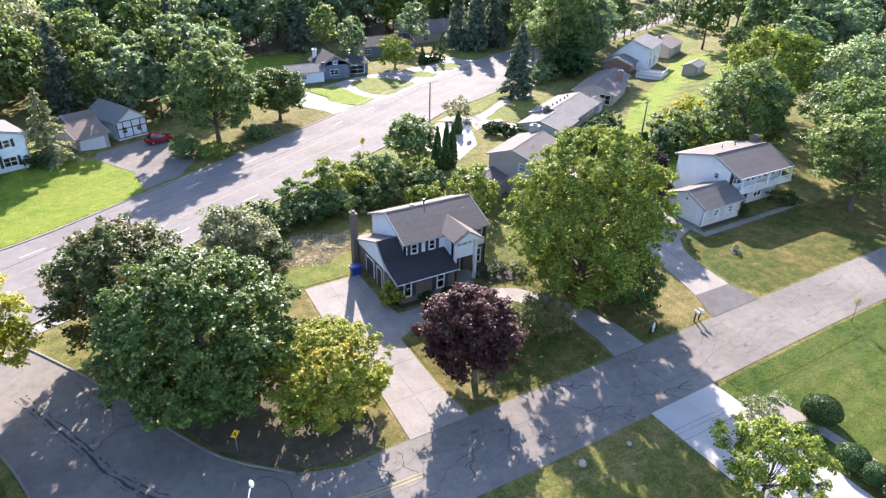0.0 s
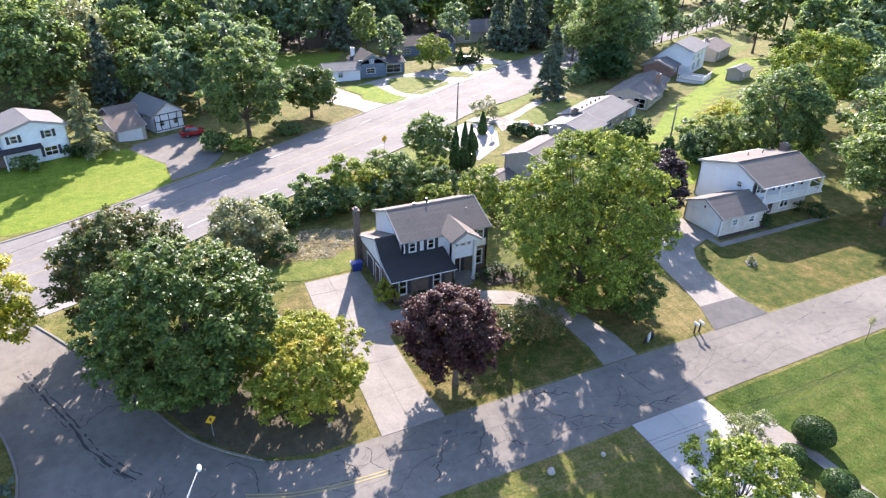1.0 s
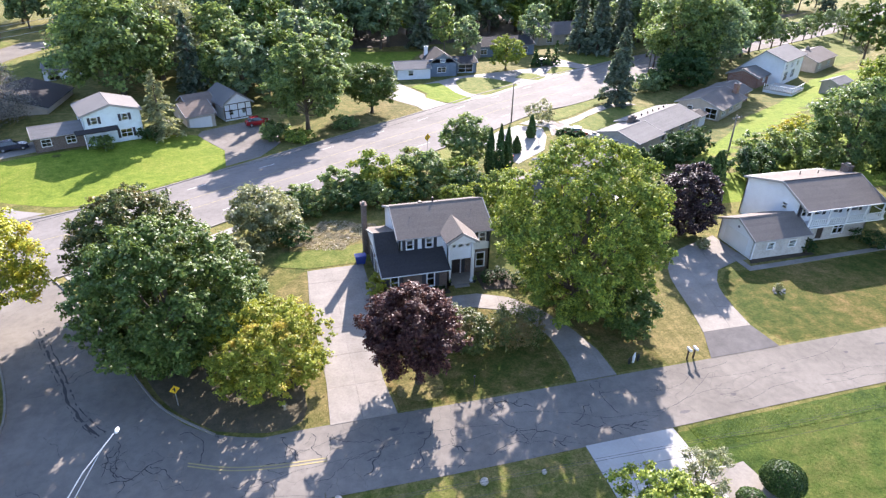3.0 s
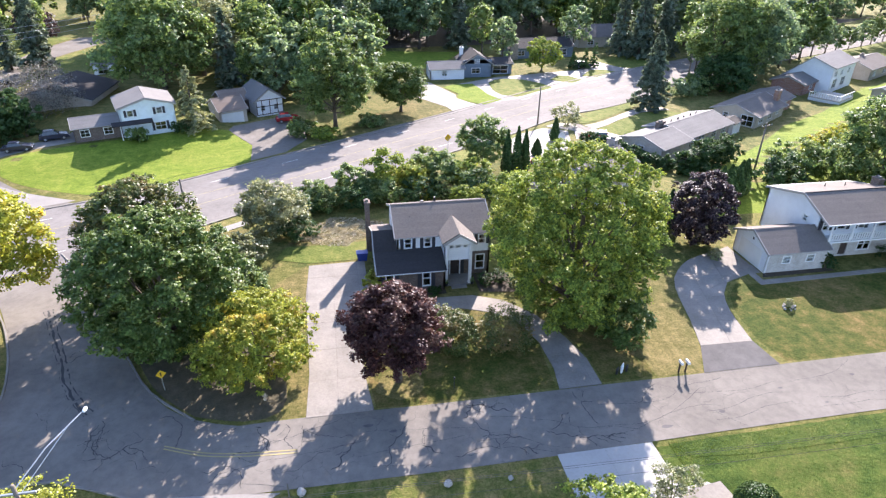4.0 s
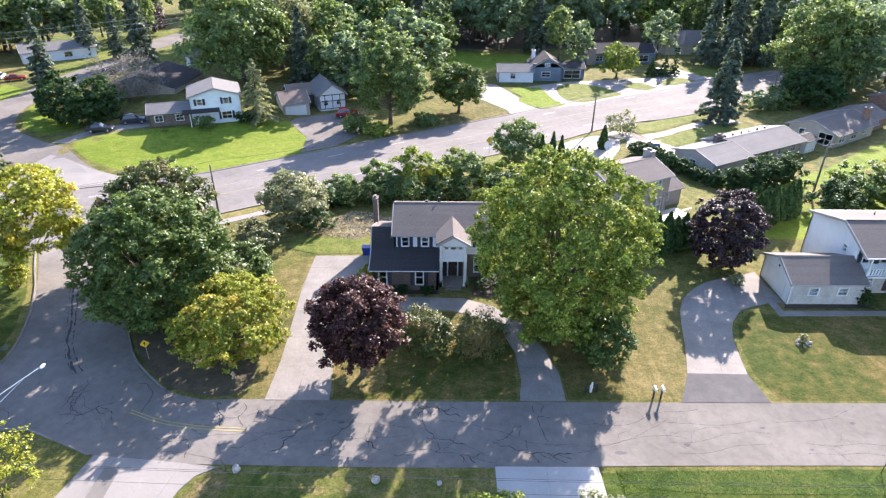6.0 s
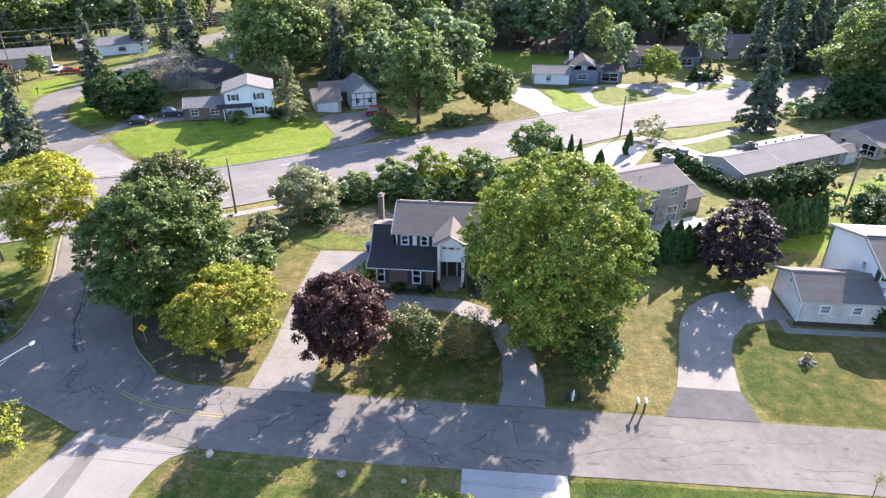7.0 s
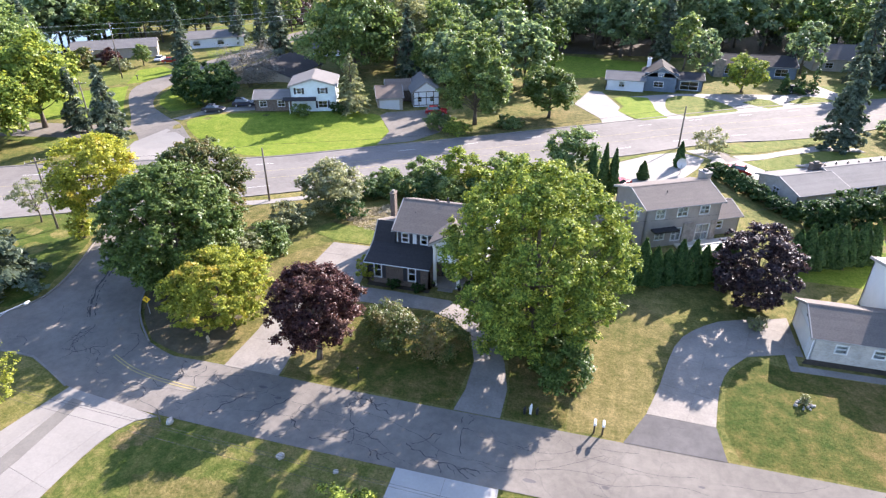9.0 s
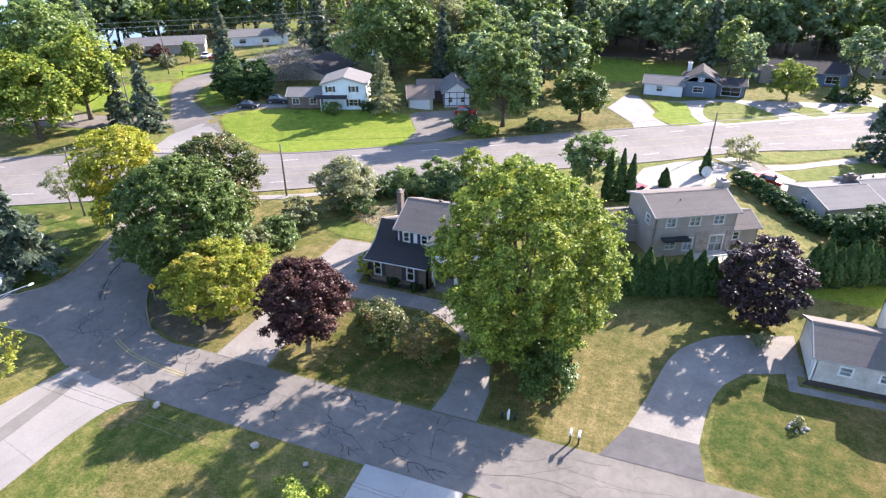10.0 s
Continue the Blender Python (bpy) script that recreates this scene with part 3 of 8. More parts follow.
def lattice(x0, x1, z0, z1, holes, y0, y1):
    """A flat frame with rectangular holes (x0, z0, x1, z1), one connected mesh."""
    us = sorted({x0, x1, *[o[0] for o in holes], *[o[2] for o in holes]})
    vs = sorted({z0, z1, *[o[1] for o in holes], *[o[3] for o in holes]})
    bm_v, s = {}, Shape()

    def at(i, j, y):
        if (i, j, y) not in bm_v:
            bm_v[i, j, y] = len(s.v)
            s.v.append((us[i], y, vs[j]))
        return bm_v[i, j, y]

    def full(i, j):
        if not (0 <= i < len(us) - 1 and 0 <= j < len(vs) - 1):
            return False
        u, v = (us[i] + us[i + 1]) / 2, (vs[j] + vs[j + 1]) / 2
        return not any(o[0] < u < o[2] and o[1] < v < o[3] for o in holes)

    for i in range(len(us) - 1):
        for j in range(len(vs) - 1):
            if full(i, j):
                s.f.append((at(i, j, y0), at(i + 1, j, y0), at(i + 1, j + 1, y0), at(i, j + 1, y0)))
                s.f.append((at(i, j + 1, y1), at(i + 1, j + 1, y1), at(i + 1, j, y1), at(i, j, y1)))
                for di, dj, p, q in ((-1, 0, (i, j), (i, j + 1)), (1, 0, (i + 1, j + 1), (i + 1, j)), (0, -1, (i + 1, j), (i, j)), (0, 1, (i, j + 1), (i + 1, j + 1))):
                    if not full(i + di, j + dj):
                        s.f.append((at(*p, y0), at(*q, y0), at(*q, y1), at(*p, y1)))
    return s


def window(parent, p0, p1, u, z, w, h, shutters=False, mullions=1, frame_mat=None, curtain=False, bars=1):
    """A framed window set into an opening of a wall from p0 to p1."""
    a, b = Vector((*p0, 0)), Vector((*p1, 0))
    d = (b - a).normalized()
    ang = math.degrees(math.atan2(d.y, d.x))
    o = a + d * u
    m = pose(o.x, o.y, z, 0, 0, ang)
    fm = frame_mat or M_WHITE
    t = 0.07
    xs = [-0.05] + [w * k / (mullions + 1) for k in range(1, mullions + 1)] + [w + 0.05]
    zs = [-0.05] + [h * k / (bars + 1) for k in range(1, bars + 1)] + [h + 0.05]
    edge = lambda v, i, n, side: v[i] + (0.11 if i == 0 else 0.03) if side < 0 else v[i] - (0.11 if i == n else 0.03)
    holes = [(edge(xs, i, 0, -1), edge(zs, j, 0, -1), edge(xs, i + 1, len(xs) - 1, 1), edge(zs, j + 1, len(zs) - 1, 1)) for i in range(len(xs) - 1) for j in range(len(zs) - 1)]
    f = lattice(xs[0], xs[-1], zs[0], zs[-1], holes, -0.05, 0.12)
    win = part("window", f, fm, parent)
    win.matrix_basis = m
    part("pane", Shape().box(t - 0.01, w - t + 0.01, 0.05, 0.062, t - 0.01, h - t + 0.01), M_GLASS, win)
    if curtain:
        s = Shape()
        n = 8
        for k in range(n):
            x = 0.03 + (w - 0.06) * k / n
            s.add([(x, 0.2 + 0.03 * (k % 2), 0), (x + (w - 0.06) / n, 0.2 + 0.03 * ((k + 1) % 2), 0), (x + (w - 0.06) / n, 0.2 + 0.03 * ((k + 1) % 2), h), (x, 0.2 + 0.03 * (k % 2), h)], [(0, 1, 2, 3)])
        part("curtain", s, M_CURTAIN, win)
    if shutters:
        sw = min(0.42, w * 0.5)
        for x in (-0.1 - sw, w + 0.1):
            s = Shape().box(x, x + sw, -0.05, -0.003, -0.05, h + 0.05, 0.008)
            for k in range(8):
                zz = 0.06 + (h - 0.12) * k / 8
                s.box(x + 0.05, x + sw - 0.05, -0.065, -0.05, zz, zz + (h - 0.12) / 16)
            sh = part("shutter", s, M_SHUTTER, parent)
            sh.matrix_basis = m
    return win


def roof_slope(parent, a, b, c, d, material, course=0.33, name="roof", thick=0.14):
    """One slope: a, b along the eave, c, d along the ridge above b, a. Lapped courses on a deck."""
    a, b, c, d = (Vector(p) for p in (a, b, c, d))
    n = (b - a).cross(d - a)
    if n.length < 1e-6:
        n = (c - b).cross(d - b)
    n.normalize()
    if n.z < 0:
        n = -n
    s, deck = Shape(), Shape()
    run = max(((d + c) / 2 - (a + b) / 2).length, 0.1)
    k = max(2, int(run / course))
    deck.slab(a, b, c, d, thick)
    ob = part(name, deck, material, parent)
    for i in range(k):
        t0, t1 = i / k, min(1.0, (i + 1.06) / k)
        p, q, r, w = a.lerp(d, t0), b.lerp(c, t0), b.lerp(c, t1), a.lerp(d, t1)
        m = max(1, int((q - p).length / 3.2))
        for j in range(m):
            off = 0.35 * ((i * 7) % 3) / 3 if m > 1 else 0
            u0 = 0 if j == 0 else (j + off) / m
            u1 = 1 if j == m - 1 else (j + 1 + off) / m
            u0, u1 = min(u0, 1), min(u1, 1)
            g0, g1, g2, g3 = p.lerp(q, u0), p.lerp(q, u1), w.lerp(r, u1), w.lerp(r, u0)
            s.add([tuple(g0 + n * 0.012), tuple(g1 + n * 0.012), tuple(g2 + n * 0.008), tuple(g3 + n * 0.008), tuple(g0 + n * 0.002), tuple(g1 + n * 0.002)],
                  [(0, 1, 2, 3), (4, 5, 1, 0)])
    tagged(part("shingle_layer", s, material, ob), kind="stuff")
    return ob


def fascia(parent, p, q, depth=0.2, thick=0.05, name="fascia"):
    """Painted board hung under a roof edge from p to q."""
    p, q = Vector(p), Vector(q)
    d = (q - p).normalized()
    side = d.cross(Vector((0, 0, 1))).normalized() * thick
    s = Shape().slab(p - side + Vector((0, 0, 0.03)), q - side + Vector((0, 0, 0.03)), q - side - Vector((0, 0, depth)), p - side - Vector((0, 0, depth)), thick * 2)
    return part(name, s, M_TRIM, parent)


def gable_roof(parent, x0, x1, y0, y1, eave, ridge, material, over=0.35, side=0.3, along="x"):
    """Gable roof over a rectangle, ridge along x or y; eave and ridge heights at the walls' line."""
    mid = ((y0 + y1) if along == "x" else (x0 + x1)) / 2
    half = ((y1 - y0) if along == "x" else (x1 - x0)) / 2
    k = (ridge - eave) / half
    lo = eave - k * over + 0.12
    hi = ridge + 0.12
    if along == "x":
        P = lambda u, v, z: (u, v, z)
        u0, u1, v0, v1 = x0 - side, x1 + side, y0 - over, y1 + over
    else:
        P = lambda u, v, z: (v, u, z)
        u0, u1, v0, v1 = y0 - side, y1 + side, x0 - over, x1 + over
    roof_slope(parent, P(u0, v0, lo), P(u1, v0, lo), P(u1, mid, hi), P(u0, mid, hi), material)
    roof_slope(parent, P(u1, v1, lo), P(u0, v1, lo), P(u0, mid, hi), P(u1, mid, hi), material)
    for u in (u0, u1):
        fascia(parent, P(u, v0, lo), P(u, mid, hi), 0.2, name="rake_board")
        fascia(parent, P(u, v1, lo), P(u, mid, hi), 0.2, name="rake_board")
    for v in (v0, v1):
        g = Shape().tube([P(u0, v, lo - 0.06), P(u1, v, lo - 0.06)], 0.055, 6)
        part("gutter", g, M_TRIM, parent)
    cap = Shape()
    cap.slab(P(u0, mid - 0.14, hi - 0.14 * k + 0.045), P(u1, mid - 0.14, hi - 0.14 * k + 0.045), P(u1, mid, hi + 0.045), P(u0, mid, hi + 0.045), 0.02)
    cap.slab(P(u1, mid + 0.14, hi - 0.14 * k + 0.045), P(u0, mid + 0.14, hi - 0.14 * k + 0.045), P(u0, mid, hi + 0.045), P(u1, mid, hi + 0.045), 0.02)
    part("ridge_cap", cap, material, parent)


def box_house(name, x, y, turn, w, d, eave, ridge, wall_mat, roof_mat, label, along="x", front=(), back=(), left=(), right=(), lower=None, z=None, over=0.4, shutters=False, curtain=False):
    """A house block: local x along the front, front at y=0 facing -y. Openings per side as (u, z, w, h)."""
    base = thing(name, pose(x, y, G(x, y) if z is None else z, 0, 0, turn), label, "house")
    add_block(base, 0, w, 0, d, eave, ridge, wall_mat, roof_mat, along, front, back, left, right, lower, over, shutters, curtain)
    return base


def add_block(base, x0, x1, y0, y1, eave, ridge, wall_mat, roof_mat, along="x", front=(), back=(), left=(), right=(), lower=None, over=0.4, shutters=False, curtain=False, z0=-0.6, roof=True, front_mat=None):
    sides = (((x0, y0), (x1, y0), front), ((x1, y0), (x1, y1), right), ((x1, y1), (x0, y1), back), ((x0, y1), (x0, y0), left))
    for i, (p, q, ops) in enumerate(sides):
        if ops is None:
            continue
        length = abs(q[0] - p[0]) + abs(q[1] - p[1])
        on = (along == "x" and i in (1, 3)) or (along == "y" and i in (0, 2))
        gab = (length / 2, ridge - eave) if on and ridge > eave else None
        if lower:
            lm, lh = lower
            wall(base, p, q, lh, lm, [o for o in ops if o[1] < lh - 0.3], z0)
            wall(base, p, q, eave, wall_mat, [o for o in ops if o[1] >= lh - 0.3], lh, gab)
        else:
            wall(base, p, q, eave, (front_mat or wall_mat) if i == 0 else wall_mat, ops, z0, gab)
        for o in ops:
            if len(o) == 4:
                window(base, p, q, *o, shutters=shutters, curtain=curtain, mullions=1 if o[2] > 1.0 else 0)
    if roof and ridge > eave:
        gable_roof(base, x0, x1, y0, y1, eave, ridge, roof_mat, over, 0.3, along)


def chimney(base, x, y, w, d, z0, z1, material):
    s = Shape().box(x - w / 2, x + w / 2, y - d / 2, y + d / 2, z0, z1 - 0.25, 0.02)
    s.box(x - w / 2 - 0.07, x + w / 2 + 0.07, y - d / 2 - 0.07, y + d / 2 + 0.07, z1 - 0.25, z1 - 0.1, 0.02)
    c = part("chimney", s, material, base)
    part("chimney_flue", Shape().box(x - w / 4, x + w / 4, y - d / 4, y + d / 4, z1 - 0.1, z1 + 0.14, 0.02), M_KERB, c)
    return c


def vent_pipe(base, x, y, z, h=0.28, r=0.045):
    s = Shape().tube([(x, y, z - 0.2), (x, y, z + h)], r, 8)
    s.tube([(x, y, z - 0.06), (x, y, z + 0.05)], r * 2.0, 8)
    return part("vent_pipe", s, M_BLACK, base)


# ---- trees ----


def leaf_part(name, pos, nrm, size, material, parent, rng, long=1.25, fold=0.25):
    """Many folded leaves, one quad each, as one mesh."""
    n = len(pos)
    nrm = nrm / np.maximum(np.linalg.norm(nrm, axis=1, keepdims=True), 1e-6)
    t = rng.normal(size=(n, 3))
    t -= nrm * np.sum(t * nrm, axis=1, keepdims=True)
    t /= np.maximum(np.linalg.norm(t, axis=1, keepdims=True), 1e-6)
    b = np.cross(nrm, t)
    s = (size * rng.uniform(0.6, 1.3, n))[:, None]
    v = np.empty((n, 4, 3))
    v[:, 0] = pos - t * s * long / 2
    v[:, 1] = pos + b * s / 2 + nrm * s * fold
    v[:, 2] = pos + t * s * long / 2 - nrm * s * 0.12
    v[:, 3] = pos - b * s / 2 + nrm * s * fold
    me = bpy.data.meshes.new(name)
    me.vertices.add(4 * n)
    me.vertices.foreach_set("co", v.reshape(-1))
    me.loops.add(4 * n)
    me.loops.foreach_set("vertex_index", np.arange(4 * n, dtype=np.int32))
    me.polygons.add(n)
    me.polygons.foreach_set("loop_start", np.arange(0, 4 * n, 4, dtype=np.int32))
    me.polygons.foreach_set("loop_total", np.full(n, 4, dtype=np.int32))
    me.update(calc_edges=True)
    me.materials.append(material)
    ob = new(name, me)
    ob.parent = parent
    return ob


def crown_points(rng, rx, ry, rz, clumps, clump_r, leaves, egg=0.0, low=-0.85, up=0.35, inner=0.25, rough=0.18, lobes=0, core_share=0.26):
    """Leaf places and normals: clumps set on an uneven egg, leaves on the outer side of each clump."""
    k = np.arange(clumps)
    zz = 1 - (k + 0.5) / clumps * (1 - low)
    ph = k * 2.39996 + rng.uniform(-0.25, 0.25, clumps)
    rr = np.sqrt(np.maximum(1 - zz * zz, 0))
    d = np.stack([rr * np.cos(ph), rr * np.sin(ph), zz], 1) + rng.normal(0, 0.07, (clumps, 3))
    d /= np.linalg.norm(d, axis=1, keepdims=True)
    a, b, c = rng.uniform(0, 6.28, 3)
    lump = 1 + rough * (np.sin(3.1 * d[:, 0] + a) * np.cos(2.7 * d[:, 1] + b) + 0.6 * np.sin(4.3 * d[:, 2] + c + 2 * d[:, 0])) + rng.normal(0, rough * 0.4, clumps)
    shell = np.where(rng.uniform(0, 1, clumps) < inner, rng.uniform(0.4, 0.75, clumps), rng.uniform(0.82, 1.0, clumps))
    wide = 1 - egg * d[:, 2]
    unit = d * (lump * shell)[:, None]
    if lobes:
        # limbs carry lobes, lobes carry clumps: deep dark gaps stay between the lobes
        j = np.arange(lobes)
        lz = 1 - (j + 0.5) / lobes * (1 - low)
        lp = j * 2.39996 + rng.uniform(-0.35, 0.35, lobes)
        ld = np.stack([np.sqrt(np.maximum(1 - lz * lz, 0)) * np.cos(lp), np.sqrt(np.maximum(1 - lz * lz, 0)) * np.sin(lp), lz], 1) + rng.normal(0, 0.08, (lobes, 3))
        ld /= np.linalg.norm(ld, axis=1, keepdims=True)
        lr = 1.55 / math.sqrt(lobes) * rng.uniform(0.75, 1.25, lobes)
        lc = ld * ((1 - lr) * (1 + rng.normal(0, rough * 0.5, lobes)))[:, None]
        own = k % lobes
        q = rng.normal(size=(clumps, 3))
        q /= np.linalg.norm(q, axis=1, keepdims=True)
        q += ld[own] * 0.75 + np.array([0, 0, 0.3])
        q /= np.linalg.norm(q, axis=1, keepdims=True)
        unit = lc[own] + q * (lr[own] * np.where(rng.uniform(0, 1, clumps) < 0.18, 0.35, rng.uniform(0.8, 1.08, clumps)))[:, None]
        core = rng.uniform(0, 1, clumps) < core_share
        unit[core] = d[core] * rng.uniform(0.4, 0.8, int(core.sum()))[:, None]
        d = np.where(core[:, None], d, q)
    cen = unit * np.array([rx, ry, rz])
    cen[:, 0] *= wide
    cen[:, 1] *= wide
    size = clump_r * rng.uniform(0.65, 1.3, clumps)
    sub = 9
    w = size ** 2
    pick = rng.choice(clumps, leaves, p=w / w.sum())
    q = rng.normal(size=(clumps, sub, 3))
    q /= np.linalg.norm(q, axis=2, keepdims=True)
    q += d[:, None, :] * 0.6 + np.array([0, 0, up])
    q /= np.linalg.norm(q, axis=2, keepdims=True)
    twig = cen[:, None, :] + q * (size[:, None] * rng.uniform(0.35, 1.15, (clumps, sub)))[:, :, None] * np.array([1, 1, 0.75])
    which = rng.integers(0, sub, leaves)
    spread = rng.normal(0, 1, (leaves, 3)) * (size[pick] * 0.22)[:, None] * np.array([1, 1, 0.6])
    pos = twig[pick, which] + spread
    nrm = q[pick, which] * 0.5 + np.array([0, 0, 0.6]) + rng.normal(0, 0.36, (leaves, 3))
    return pos, nrm, cen, d


def limbs(s, rng, base_h, cen, trunk_r, n, lean=(0, 0)):
    """Trunk with limbs reaching towards some of the clumps."""
    top = float(np.max(cen[:, 2]) * 0.55 + np.mean(cen[:, 2]) * 0.45)
    bend = [(lean[0] * t + 0.12 * math.sin(3 * t + base_h), lean[1] * t + 0.1 * math.cos(2.3 * t), t * top) for t in (0, 0.15, 0.35, 0.6, 0.8, 1.0)]
    bend[0] = (0, 0, -0.3)
    s.tube(bend, [trunk_r * 1.45, trunk_r, trunk_r * 0.82, trunk_r * 0.55, trunk_r * 0.35, trunk_r * 0.12], 9)
    for i in rng.choice(len(cen), min(n, len(cen)), replace=False):
        c = Vector(cen[i])
        h = base_h * 0.75 + (min(c.z, top) - base_h * 0.75) * rng.uniform(0.15, 0.45)
        h = max(h, base_h * 0.6)
        t = h / top
        st = Vector((lean[0] * t, lean[1] * t, h))
        mid = st.lerp(c, 0.5) + Vector((0, 0, -0.12 * (c - st).length + rng.uniform(-0.2, 0.3)))
        r = trunk_r * rng.uniform(0.22, 0.42)
        s.tube([st, st.lerp(mid, 0.6) + Vector((rng.uniform(-.1, .1), rng.uniform(-.1, .1), 0)), mid, c], [r, r * 0.8, r * 0.55, r * 0.12], 6, False)


def tree(name, x, y, h, r, material, label, seed, leaves=6000, leaf=0.35, clumps=90, clear=0.18, egg=0.12, trunk=0.22, group="", ry=None, clump_r=None, z=None, turn=0, low=-0.8, category="tree", rough=0.18, twigs=14, inner=0.25, lobes=0, lean=(0, 0), core_share=0.26):
    """Broadleaf tree: h total height, r crown radius, clear the share of h below the crown."""
    rng = np.random.default_rng(seed)
    base = thing(name, pose(x, y, G(x, y) if z is None else z, 0, 0, turn), label, category, group)
    rz = h * (1 - clear) / 2 / 0.95
    cz = h - rz * 1.02
    cr = clump_r or r * 0.26
    pos, nrm, cen, d = crown_points(rng, r * 0.9, (ry or r) * 0.9, rz * 0.92, clumps, cr, leaves, egg, low, rough=rough, inner=inner, lobes=lobes, core_share=core_share)
    off = np.array([lean[0], lean[1], cz])
    pos += off
    cen += off
    keep = pos[:, 2] > 0.25
    s = Shape()
    limbs(s, rng, h * clear, cen, trunk, twigs, lean)
    part("trunk", s, M_BARK, base, round_shading=True)
    leaf_part("crown", pos[keep], nrm[keep], leaf, material, base, rng)
    return base


def conifer(name, x, y, h, r, material, label, seed, leaves=5000, leaf=0.4, droop=0.35, clear=0.06, group="", gaps=1.0, z=None, twig=True):
    """Spruce: whorls of drooping boughs, each a spray of needle tufts."""
    rng = np.random.default_rng(seed)
    base = thing(name, pose(x, y, G(x, y) if z is None else z), label, "tree", group)
    s = Shape().tube([(0, 0, -0.3), (0.05, 0, h * 0.4), (0, 0.04, h * 0.98)], [0.02 * h, 0.014 * h, 0.03], 8)
    whorls = max(9, int(h / 0.62))
    pp, nn = [], []
    per = leaves // (whorls * 7)
    for i in range(whorls):
        t = (i + 0.5) / whorls
        z0 = h * (clear + (1 - clear) * t)
        rad = r * (1 - t) ** 0.8 * rng.uniform(0.8, 1.12) + 0.12
        for b in range(7):
            if rng.uniform() < gaps * 0.4:
                continue
            a = b * 0.8976 + i * 1.9 + rng.uniform(-0.3, 0.3)
            ln = rad * rng.uniform(0.75, 1.12)
            dirv = np.array([math.cos(a), math.sin(a), 0])
            u = rng.uniform(0.12, 1, max(3, int(per * (0.35 + 1.3 * (1 - t))))) ** 0.75
            side = np.array([-math.sin(a), math.cos(a), 0])
            wid = rng.normal(0, 0.17, len(u)) * ln * (1.1 - 0.75 * u)
            p = dirv * (u * ln)[:, None] + side * wid[:, None]
            p[:, 2] = z0 + 0.1 * ln * u - droop * ln * u ** 1.6 - np.abs(wid) * 0.35 + rng.normal(0, 0.06, len(u))
            pp.append(p)
            nn.append(np.array([0, 0, 0.6]) + dirv * 0.3 + rng.normal(0, 0.45, (len(u), 3)))
            if twig and i % 2 == 0 and b % 2 == 0:
                e = dirv * ln * 0.8
                s.tube([(0, 0, z0), (e[0] * 0.5, e[1] * 0.5, z0 + 0.03 * ln), (e[0], e[1], z0 - droop * 0.6 * ln)], [0.05, 0.035, 0.01], 5, False)
    part("trunk", s, M_BARK, base, round_shading=True)
    pos = np.concatenate(pp)
    pos[:, 2] = np.maximum(pos[:, 2], 0.12)
    leaf_part("foliage", pos, np.concatenate(nn), leaf, material, base, rng, 1.7, 0.1)
    return base


def shrub(name, x, y, h, r, material, label, seed, leaves=2500, leaf=0.2, ry=None, clumps=30, category="shrub", group="", rough=0.2, z=None, turn=0):
    rng = np.random.default_rng(seed)
    base = thing(name, pose(x, y, G(x, y) if z is None else z, 0, 0, turn), label, category, group)
    pos, nrm, cen, d = crown_points(rng, r * 0.85, (ry or r) * 0.85, h * 0.46, clumps, r * 0.28, leaves, 0.05, -0.9, rough=rough)
    pos[:, 2] += h * 0.5
    cen[:, 2] += h * 0.5
    s = Shape()
    for i in range(6):
        c = Vector(cen[int(rng.integers(len(cen)))])
        s.tube([(c.x * 0.1, c.y * 0.1, -0.2), (c.x * 0.45, c.y * 0.45, c.z * 0.55), tuple(c)], [0.05, 0.035, 0.01], 6, False)
    part("stem", s, M_BARK, base, round_shading=True)
    keep = pos[:, 2] > 0.06
    leaf_part("foliage", pos[keep], nrm[keep], leaf, material, base, rng)
    return base


def columnar(name, x, y, h, r, material, label, seed, leaves=1800, leaf=0.22, group="", z=None):
    """Arborvitae: dense upright sprays in a narrow flame shape."""
    rng = np.random.default_rng(seed)
    base = thing(name, pose(x, y, G(x, y) if z is None else z), label, "tree", group)
    part("trunk", Shape().tube([(0, 0, -0.3), (0, 0, h * 0.8)], [0.09, 0.02], 7), M_BARK, base)
    t = rng.uniform(0, 1, leaves) ** 1.25
    a = rng.uniform(0, 6.283, leaves)
    rad = r * (1 - t ** 2.2) * (0.75 + 0.25 * np.minimum(1, t * 8)) * (1 + 0.14 * np.sin(5 * a + 7 * t) + 0.1 * np.sin(11 * t + 2 * a)) * rng.uniform(0.55, 1.0, leaves) ** 0.4
    pos = np.stack([rad * np.cos(a), rad * np.sin(a), 0.1 + t * (h - 0.1)], 1)
    nrm = np.stack([np.cos(a), np.sin(a), np.full(leaves, 0.35)], 1) + rng.normal(0, 0.4, (leaves, 3))
    leaf_part("foliage", pos, nrm, leaf, material, base, rng, 1.6, 0.15)
    return base


